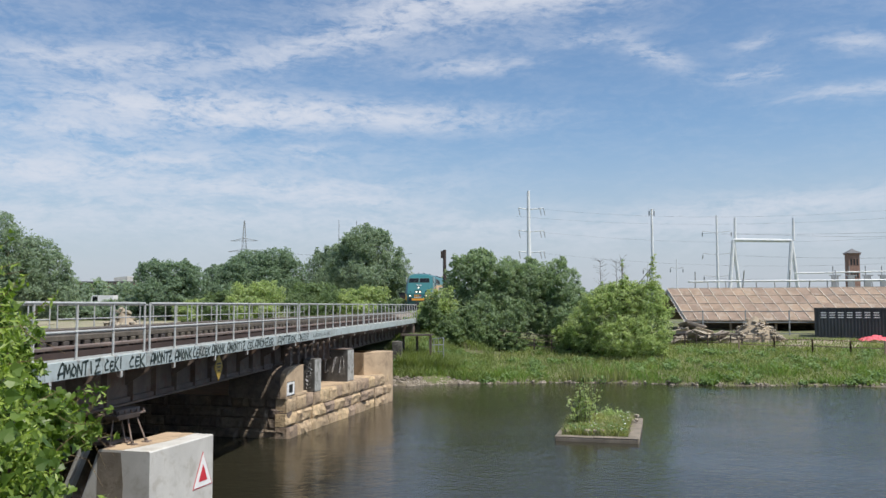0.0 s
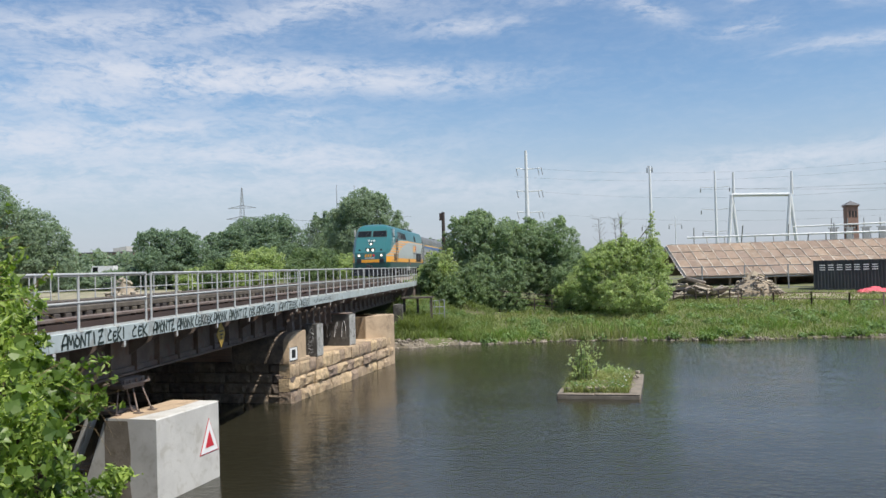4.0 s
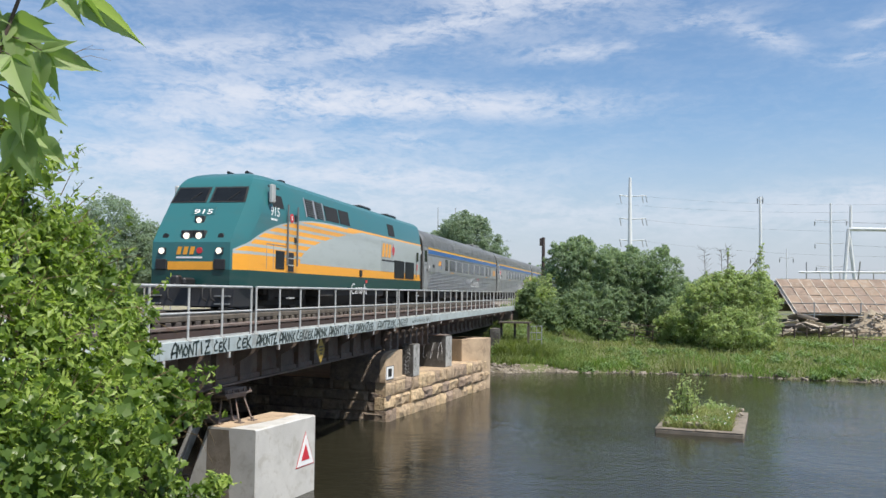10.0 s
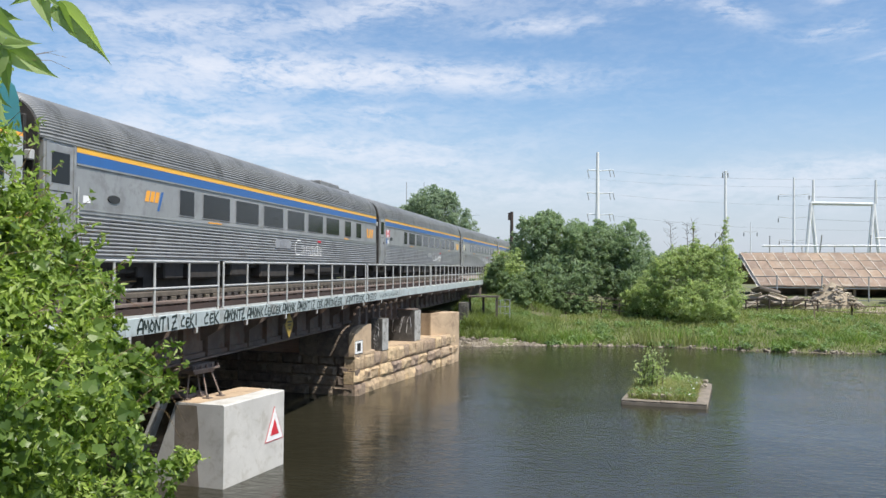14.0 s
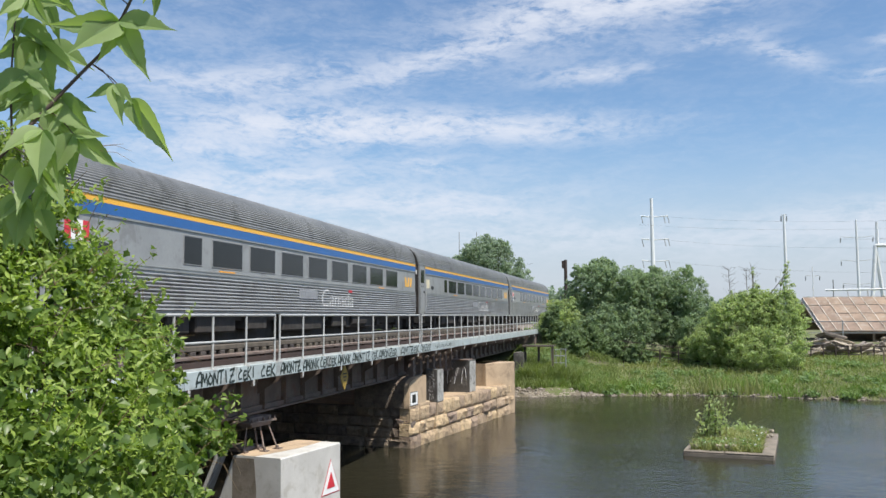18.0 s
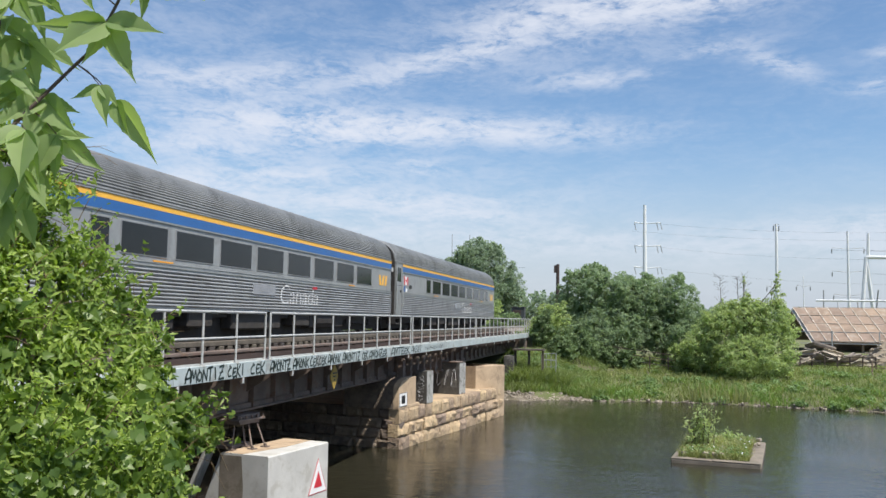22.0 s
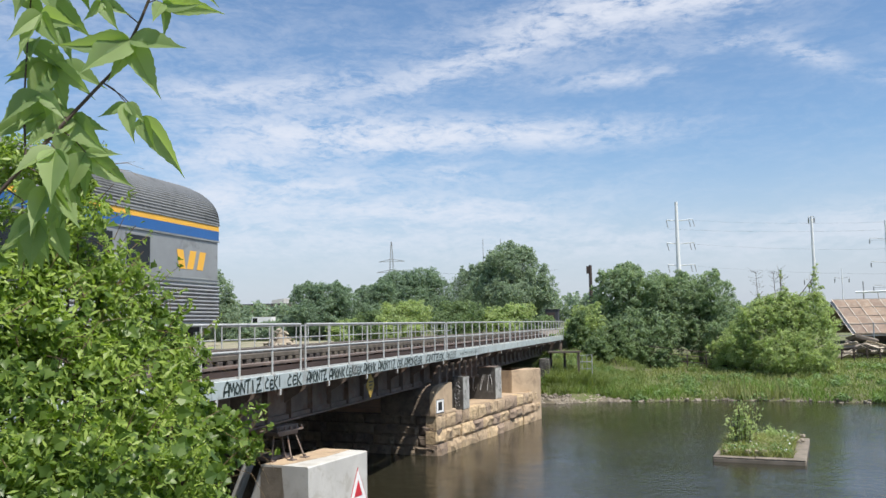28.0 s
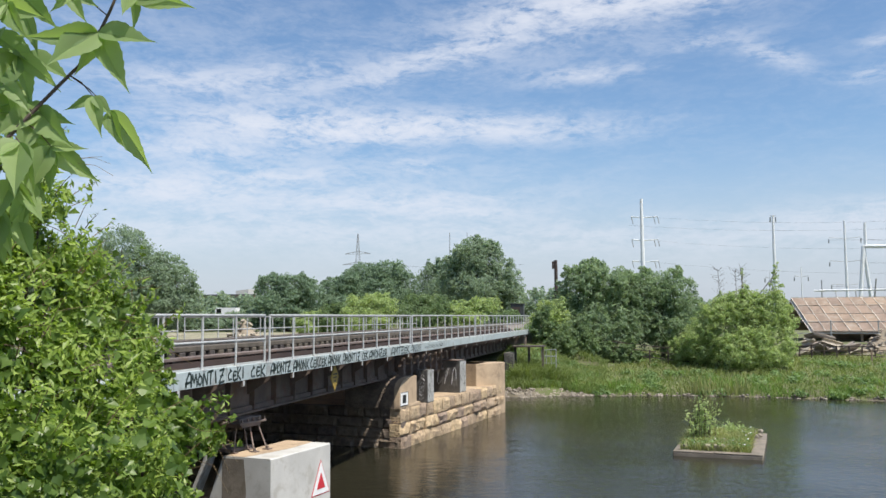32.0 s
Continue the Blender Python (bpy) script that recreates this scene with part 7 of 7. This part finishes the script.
def van(x, y, label, seed, long=5.0, tall=2.2):
    v = thing("parked_van", label, "van", (x, y, 3.2), turn=seed * 37)
    part("body", Shape().prism([(0, 0.45), (long, 0.45), (long, tall), (1.3, tall), (0.5, 1.25), (0, 1.1)], -0.95, 0.95, "y"), WHITE, v)
    part("windscreen", Shape().prism([(0.6, 1.3), (1.25, tall - 0.1), (1.3, tall - 0.1), (0.7, 1.25)], -0.85, 0.85, "y"), GLASS, v)
    part("side_window", Shape().box(1.4, -0.97, 1.35, 2.4, 0.97, tall - 0.2), GLASS, v)
    for wx in (0.9, long - 0.9):
        part("wheel", Shape().tube([(wx, -0.98, 0.35), (wx, 0.98, 0.35)], 0.36, 12), RUBBER, v)


van(-82.5, 152, "white box truck parked beyond the bridge", 0, 5.4, 4.3)
van(-74.5, 150, "white van parked beyond the bridge", 0, 4.6, 2.3)
h = thing("far_building", "low red-brown brick building behind the trees", "building", (-113, 202, 3.4))
part("wall", Shape().box(0, 0, 0, 14, 9, 8.0, 0.03), BRICK_RED, h)
part("roof", Shape().box(-0.2, -0.2, 8.0, 14.2, 9.2, 8.3), TILE, h)
part("penthouse", Shape().prism([(9.5, 8.3), (13, 8.3), (13, 9.6), (9.5, 9.2)], 1, 8, "y"), CONCRETE, h)
for k in range(6):
    for z in (1.5, 5.0):
        part("window", Shape().box(1 + k * 2.2, -0.06, z, 2.2 + k * 2.2, 0.05, z + 1.5), GLASS, h)


# ---- foliage by the viewer ----
def lobed(rng, centres, out, size, flat=0.5):
    """Broad lobed vine leaves, folded along the middle."""
    n = len(centres)
    normal = unit(out + rng.normal(0, flat, (n, 3)))
    along = np.cross(normal, rng.normal(0, 1, (n, 3)))
    along = unit(along) + (0, 0, -0.7)
    along = unit(along - normal * (along * normal).sum(1, keepdims=True))
    across = np.cross(normal, along)
    s = size * rng.uniform(0.55, 1.3, (n, 1))
    put = lambda a, b, c: centres + along * s * a + across * s * b + normal * s * c
    verts = np.stack([put(-0.35, 0, 0), put(-0.5, 0.22, 0.045), put(-0.1, 0.52, 0.14), put(0.08, 0.30, 0.08), put(0.62, 0, -0.12), put(0.08, -0.30, 0.08), put(-0.1, -0.52, 0.14), put(-0.5, -0.22, 0.045), put(0.1, 0, 0)], 1).reshape(-1, 3)
    k = np.arange(n)[:, None] * 9
    return verts, np.concatenate([k + t for t in ([0, 1, 2], [0, 2, 3], [0, 3, 8], [8, 3, 4], [8, 4, 5], [0, 8, 5], [0, 5, 6], [0, 6, 7])], 0)


def leaf_shape(long, wide, droop, bend):
    """One pointed leaflet from its stalk at the origin down its own -z, facing -y."""
    s, prof = Shape(), [(0, 0.02), (0.04, 0.34), (0.10, 0.68), (0.18, 0.92), (0.27, 1.0), (0.36, 0.94), (0.40, 0.97), (0.50, 0.76), (0.54, 0.78), (0.63, 0.53), (0.67, 0.54), (0.76, 0.28), (0.86, 0.12), (0.94, 0.05), (1.0, 0.0)]
    for q, w in prof:
        x = wide / 2 * w
        y, z = droop * q * q * long, -q * long
        mid = bend * q * q * long * 0.22
        lift = 0.5 * x + 0.0016 * math.sin(q * 21)
        s.v += [(mid - x, y - lift, z - 0.004 * w), (mid - x * 0.5, y - lift * 0.62, z - 0.002), (mid, y, z), (mid + x * 0.5, y - lift * 0.62, z - 0.002), (mid + x, y - lift, z - 0.004 * w)]
    for i in range(len(prof) - 1):
        a = 5 * i
        s.f += [(a + j, a + j + 1, a + j + 6, a + j + 5) for j in range(4)]
    s.m = [0] * len(s.f)
    return s


def near_bush():
    b = thing("vine_bush", "thick sunlit green bush overgrown with vines on the near bank", "bush")
    rng = np.random.default_rng(17)
    lobes_ = [(-3.64, 4.24, 5.75, 0.38), (-3.54, 4.57, 5.80, 0.25), (-3.44, 4.67, 5.54, 0.29), (-3.46, 4.28, 5.43, 0.42), (-3.41, 4.93, 5.40, 0.20), (-3.37, 5.2, 5.24, 0.20), (-3.28, 4.53, 5.12, 0.38),
              (-3.36, 5.19, 4.96, 0.21), (-3.36, 3.95, 5.0, 0.5), (-3.12, 4.59, 4.72, 0.36), (-3.16, 5.27, 4.64, 0.24), (-3.17, 5.72, 4.56, 0.14), (-3.0, 3.91, 4.56, 0.45), (-2.94, 4.66, 4.42, 0.26),
              (-3.05, 3.6, 4.56, 0.46), (-3.5, 3.84, 5.43, 0.40), (-3.86, 3.77, 5.55, 0.54), (-3.46, 4.2, 6.28, 0.12), (-3.40, 4.2, 6.05, 0.19)]
    more_lobes = [(-3.35, 4.24, 5.84, 0.22), (-3.6, 4.03, 6.12, 0.26), (-3.62, 3.97, 6.4, 0.16), (-3.6, 3.5, 4.8, 0.6), (-3.95, 3.6, 5.2, 0.6), (-3.57, 4.02, 5.9, 0.2), (-2.73, 5.4, 4.05, 0.13), (-2.8, 4.9, 4.0, 0.22), (-2.9, 4.2, 3.9, 0.5), (-3.2, 4.9, 4.0, 0.45), (-3.4, 4.2, 3.7, 0.7), (-4.2, 4.4, 4.6, 0.7), (-3.9, 4.9, 4.2, 0.7)]
    pts, outs = [], []
    for x, y, z, r in lobes_ + more_lobes:
        n = int(620 + 13500 * r * r)
        d = unit(rng.normal(0, 1, (n, 3)))
        knots = unit(rng.normal(0, 1, (16, 3)))
        rad = r * np.where(rng.uniform(0, 1, n) < 0.75, rng.uniform(0.8, 1.06, n), rng.uniform(0.4, 0.8, n)) * (0.8 + 0.3 * np.clip(((d @ knots.T).max(1) - 0.75) / 0.25, 0, 1))
        p = d * rad[:, None] * (1, 1, 0.95) + (x, y, z)
        pts.append(p)
        outs.append(d * 0.7 + (0.25, -0.25, 0.55))
    for k in range(150):
        x, y, z, r = lobes_[k % len(lobes_)]
        d = unit(rng.normal(0, 1, 3) + (0.75, -0.1, 0.45))
        a = d * r * 0.85 + (x, y, z)
        e = a + (d + (0.1, 0, 0.2)) * rng.uniform(0.08, 0.24)
        part("shoot", Shape().tube([tuple(a), tuple((a + e) / 2 + (0, 0, 0.01)), tuple(e)], 0.003, 4, r2=0.0012), TENDRIL, b)
        q = rng.uniform(0.1, 1.05, 13)[:, None]
        pts.append(a * (1 - q) + e * q + rng.normal(0, 0.016, (13, 3)))
        outs.append(rng.normal(0, 0.6, (13, 3)) + (0.2, -0.3, 0.5))
    p, o = np.concatenate(pts), np.concatenate(outs)
    gap = np.array([noise.noise((q[0] * 4.2, q[1] * 4.2, q[2] * 4.6)) + 0.5 * noise.noise((q[0] * 10, q[1] * 10, q[2] * 10)) for q in p])
    p, o = p[gap > -0.08], o[gap > -0.08]
    broad = np.array([noise.noise((q[0] * 1.6, q[1] * 1.6, q[2] * 1.6 + 9)) for q in p]) - (p[:, 2] - 4.9) * 0.28
    pick = rng.uniform(0, 1, len(p)) < np.clip(0.20 + broad * 0.7, 0.04, 0.75)
    v, f = lobed(rng, p[pick], o[pick], 0.052, 0.75)
    tagged(cards("broad_leaves", v, f, LEAF_NEAR, b), kind="stuff")
    v, f = leaves(rng, p[~pick], o[~pick], 0.019, 0.85, 3.0)
    tagged(cards("narrow_leaves", v, f, LEAF_TIP, b), kind="stuff")
    # leaves on the outer face, one by one
    shapes = []
    for k in range(3):
        vv, ff = lobed(np.random.default_rng(90 + k), np.zeros((1, 3)), np.array([[0.2, -0.8, 0.5]]), 0.088, 0.2)
        shapes.append(Shape().add(vv.tolist(), ff.tolist()).mesh("leaf", LEAF_NEAR))
    low = [q for q in lobes_ if q[2] < 4.8]
    for k in range(290):
        x, y, z, r = lobes_[k % len(lobes_)] if k < 110 else low[k % len(low)]
        d = unit(rng.normal(0, 1, 3) + (0.5, -0.7, 0.2))
        q = d * r * rng.uniform(1.0, 1.1) + (x, y, z)
        part("leaf", shapes[k % 3], None, b, at=Matrix.Translation(q) @ pose(0, 0, 0, rng.uniform(-35, 35), rng.uniform(-35, 35), rng.uniform(-60, 60)))
    for x, y, z, r in lobes_ + more_lobes[:4]:
        part("stem", Shape().tube([(-3.4 + rng.uniform(-0.4, 0.4), 4.1 + rng.uniform(-0.4, 0.4), 2.4), ((x - 3.4) / 2, (y + 4.1) / 2, (z + 2.6) / 2), (x, y, z)], 0.02, 5, r2=0.006), TWIG, b)
    for k in range(7):
        x, y, z, r = lobes_[(k * 5) % len(lobes_)]
        p0 = Vector((x, y, z)) + Vector((0.6, -0.4, 0.4)) * r
        line = [p0]
        step = Vector((rng.normal(0.03, 0.03), rng.normal(0.0, 0.03), rng.normal(0.0, 0.03)))
        for q in range(7):
            step += Vector((rng.normal(0, 0.012), rng.normal(0, 0.012), rng.normal(-0.004, 0.012)))
            line.append(line[-1] + step)
        part("tendril", Shape().tube(line, 0.0028, 4, r2=0.001), TENDRIL, b)
    bare = Shape()
    for x, y, z, dx, dz in ((-3.17, 5.72, 4.62, 0.25, 0.05), (-3.17, 5.75, 4.5, 0.30, -0.12), (-3.1, 5.5, 4.42, 0.28, -0.2), (-3.58, 4.4, 6.1, 0.22, 0.12), (-3.1, 5.6, 4.5, 0.2, 0.15)):
        bare.tube([(x, y, z), (x + dx * 0.5, y, z + dz * 0.3 + 0.03), (x + dx, y - 0.05, z + dz)], 0.0026, 4, r2=0.001)
    tagged(part("bare_twigs", bare, TENDRIL, b), kind="stuff")


near_bush()

BRANCH_AT = Vector((-1.0, 1.31, 5.855))
RIGHT, BACK = Vector((math.cos(radians(33)), math.sin(radians(33)), 0)), Vector((-math.sin(radians(33)), math.cos(radians(33)), 0))


def near_branch():
    """A leafy branch that hangs into the view close by; u to the right, w up from its middle, in metres."""
    t = thing("leafy_branch", "drooping leafy branch of a box elder close by", "branch", tuple(BRANCH_AT))
    put = lambda u, w, d=0.0: RIGHT * (u + 0.048) + Vector((0, 0, w + 0.018)) + BACK * d
    stem = [put(-1.1, -2.9, 0.5), put(-0.85, -1.4, 0.35), put(-0.5, -0.52, 0.15), put(-0.28, -0.27, 0.05), put(-0.177, -0.154), put(-0.143, -0.112), put(-0.10, -0.057), put(-0.065, -0.013), put(-0.033, 0.026), put(-0.002, 0.088), put(0.016, 0.132), put(0.03, 0.172), put(0.047, 0.25, -0.03), put(0.06, 0.36, -0.06)]
    part("stem", Shape().tube(stem, 0.0042, 7, r2=0.0024), TWIG, t, smooth=50)
    side = [put(-0.177, -0.154, 0.02), put(-0.185, -0.04, 0.03), put(-0.18, 0.08, 0.02), put(-0.17, 0.22, 0.0)]
    part("side_twig", Shape().tube(side, 0.0022, 6, r2=0.0013), TWIG, t, smooth=50)
    kinds = [leaf_shape(1.0, 0.40, 0.10, 0.6).mesh("leaf", LEAF_BRANCH, 60), leaf_shape(1.0, 0.34, 0.18, -0.8).mesh("leaf", LEAF_BRANCH, 60), leaf_shape(1.0, 0.47, 0.06, 0.3).mesh("leaf", LEAF_BRANCH, 60)]
    rng = random.Random(12)
    turn = Matrix((RIGHT.to_4d(), BACK.to_4d(), (0, 0, 1, 0), (0, 0, 0, 1))).transposed()
    turn[3] = (0, 0, 0, 1)
    line = [p.lerp(q, k / 6) for way in (stem[3:], side) for p, q in zip(way, way[1:]) for k in range(6)]

    def leaf(u, w, depth, lean, long, k, tilt):
        part("leaf", kinds[k % 3], None, t, at=Matrix.Translation(put(u, w, depth)) @ turn @ pose(0, 0, 0, 0, -lean, 0) @ pose(0, 0, 0, tilt, 0, rng.uniform(-35, 35)) @ Matrix.Scale(long * 0.95, 4))

    # compound leaves: where the leaflets meet, then each one's lean from straight down and its length
    nodes = ((-0.008, -0.029, ((5, 0.085), (-48, 0.06), (38, 0.055))), (0.021, -0.053, ((43, 0.142), (21, 0.078))), (-0.002, 0.088, ((69, 0.115), (20, 0.13), (-15, 0.10), (-45, 0.14), (-85, 0.09), (-72, 0.15))),
             (-0.051, 0.151, ((22, 0.07), (-27, 0.06), (-70, 0.08), (60, 0.06))), (0.055, 0.156, ((18, 0.07), (-20, 0.06), (83, 0.09), (95, 0.12))), (-0.10, -0.057, ((48, 0.12), (62, 0.07), (-12, 0.13), (-50, 0.10))),
             (-0.075, -0.127, ((47, 0.11), (2, 0.095), (-27, 0.10), (72, 0.07))), (-0.127, -0.055, ((-20, 0.10), (20, 0.11), (-62, 0.09))), (-0.14, 0.046, ((-30, 0.11), (15, 0.10), (60, 0.10), (-75, 0.09))), (-0.156, -0.016, ((10, 0.10), (50, 0.09), (-40, 0.10))),
             (-0.125, -0.125, ((30, 0.12), (-5, 0.12), (-45, 0.10))), (-0.136, -0.187, ((20, 0.11), (-15, 0.12), (55, 0.08))), (-0.151, 0.117, ((35, 0.10), (0, 0.11), (70, 0.09), (-50, 0.09))), (-0.16, -0.24, ((25, 0.10), (-8, 0.11), (-40, 0.09))),
             (0.01, 0.215, ((-40, 0.09), (15, 0.08), (55, 0.09))), (-0.09, 0.21, ((10, 0.10), (-35, 0.10), (50, 0.08))), (0.085, 0.235, ((60, 0.10), (20, 0.09), (95, 0.10))), (-0.17, 0.2, ((20, 0.11), (-25, 0.10), (60, 0.09))), (0.05, 0.30, ((-50, 0.09), (40, 0.09), (0, 0.1))))
    for k, (u, w, leaflets) in enumerate(nodes):
        depth = rng.uniform(-0.04, 0.04) if k > 1 else 0.0
        near = min(line, key=lambda p: (p - put(u, w)).length)
        part("stalk", Shape().tube([near, (near + put(u, w, depth)) / 2 + Vector((0, 0, 0.006)), put(u, w, depth)], 0.0014, 5, r2=0.0009), TWIG, t)
        for j, (lean, long) in enumerate(leaflets):
            leaf(u, w, depth, lean, long, k + j, rng.uniform(-34, 6) if k > 1 else -10)
        if u < -0.09:
            for j in range(5):
                leaf(u + rng.uniform(-0.05, 0.03), w + rng.uniform(-0.04, 0.04), depth + rng.uniform(0.02, 0.10), rng.uniform(-70, 60), rng.uniform(0.07, 0.11), k + j, rng.uniform(-50, 15))
    for u, w, du, dw in ((-0.03, -0.145, 0.055, -0.008), (-0.035, -0.15, 0.045, 0.01), (-0.03, -0.155, 0.06, -0.02)):
        part("bare_twig", Shape().tube([put(u, w), put(u + du * 0.5, w + dw * 0.3 + 0.004), put(u + du, w + dw)], 0.0006, 4, r2=0.0003), TENDRIL, t)
    return t


BRANCH = near_branch()

# ---- bird ----
FEATHER = mat("dark_feathers", (0.03, 0.035, 0.045), 0.7, var=0.2)
BIRD = thing("pigeon", "dark pigeon flying up over the bridge", "bird", (-14.66, 39.08, 10.11))
sb = Shape().ball((0, 0, 0), 0.09, 10, 0.8)
sb.v = [(x, y * 2.0, z) for x, y, z in sb.v]
part("body", sb, FEATHER, BIRD, smooth=60)
part("head", Shape().ball((0, -0.2, 0.04), 0.05, 8), FEATHER, BIRD, smooth=60)
part("tail", Shape().prism([(-0.04, 0.12), (0.04, 0.12), (0.09, 0.34), (-0.09, 0.34)], -0.008, 0.008, "z"), FEATHER, BIRD)
WINGS = []
for sx in (-1, 1):
    w = Shape().prism([(0, -0.10), (sx * 0.2, -0.14), (sx * 0.42, -0.02), (sx * 0.40, 0.04), (sx * 0.2, 0.09), (0, 0.10)], -0.008, 0.008, "z")
    WINGS.append((part("wing", w, FEATHER, BIRD, at=(sx * 0.05, 0, 0.03)), sx))


# ---- what moves ----
def motions():
    start, speed = 92.8, 7.12
    ticks = [0.0, 0.1] + [float(k) for k in range(1, 32)] + [31.9, 32.0]
    for ob, back in TRAIN:
        walk(ob, [(t, pose(TRACK, start + back - speed * t, RAIL_TOP)) for t in ticks])
    spin = math.degrees(speed / 0.46)
    turns = [k * 0.1 for k in range(321)]
    for ob, w in WHEELSETS:
        walk(ob, [(t, pose(0, w, 0.46, (spin * t) % 360)) for t in turns])
    # the branch sinks and sways: seconds, azimuth to the left, elevation of its tip
    sway = [(0, 33.5, 21.5), (6, 33.5, 21.5), (7, 33.3, 19.6), (8, 33.1, 18.4), (9, 33.2, 16.6), (10, 32.5, 15.6), (11, 33.0, 14.6), (12, 31.8, 13.5), (13, 32.3, 13.4), (13.5, 32.8, 13.2), (14, 32.1, 12.75), (14.5, 31.9, 12.5),
            (16.5, 32.1, 10.35), (18, 31.9, 10.35), (19, 32.0, 10.2), (20, 31.9, 9.8), (21, 31.8, 10.1)]
    sway += [(22, 32.5, 9.8), (23, 32.4, 10.05), (24, 32.45, 9.85), (25, 33.3, 10.5), (25.5, 33.5, 10.9), (27.5, 32.4, 10.0), (28, 32.75, 10.0), (29, 32.8, 10.05), (30, 31.8, 9.6), (31, 32.3, 9.45), (32, 32.5, 9.5)]
    rows, tip = [], RIGHT * 0.16 + Vector((0, 0, -0.135))
    for t, az, el in sway:
        da, de = radians(32.4 - az), math.tan(radians(el)) - math.tan(radians(10.05))
        lift = Matrix.Rotation(radians(-float(np.interp(t, (0, 10, 12, 14.5, 18), (24, 22, 13, 7, 0)))), 4, BACK)
        p = BRANCH_AT + RIGHT * (1.65 * da) + Vector((0, 0, 1.65 * de)) + tip - lift @ tip
        rows.append((t, Matrix.Translation(p) @ lift))
    walk(BRANCH, rows)
    flight = [(0, -34, 64, 4.6), (6, -31, 60, 5.0), (9.5, -24, 52, 6.0), (10.2, -17, 42, 8.4), (10.5, -14.66, 39.08, 10.11), (10.8, -10.34, 34.03, 10.97), (11.0, -7.56, 30.38, 12.06), (11.2, -5.03, 26.4, 13.29), (11.6, -1.5, 18, 17), (14, 10, -20, 26), (32, 60, -120, 40)]
    flight = [(t, *(Vector(EYE).lerp(Vector((x, y, z)), {10.5: 0.95, 10.8: 0.8, 11.0: 0.62, 11.2: 0.5, 11.6: 0.4}.get(t, 1.0)))) for t, x, y, z in flight]
    walk(BIRD, [(t, pose(x, y, z, 0, 0, 35)) for t, x, y, z in flight])
    beat = [0.0, 9.6] + [9.7 + 0.1 * k for k in range(24)] + [12.1, 32.0]
    for ob, sx in WINGS:
        walk(ob, [(t, pose(sx * 0.05, 0, 0.03, 0, -sx * (30 if k % 2 else -25), 0)) for k, t in enumerate(beat)])


motions()
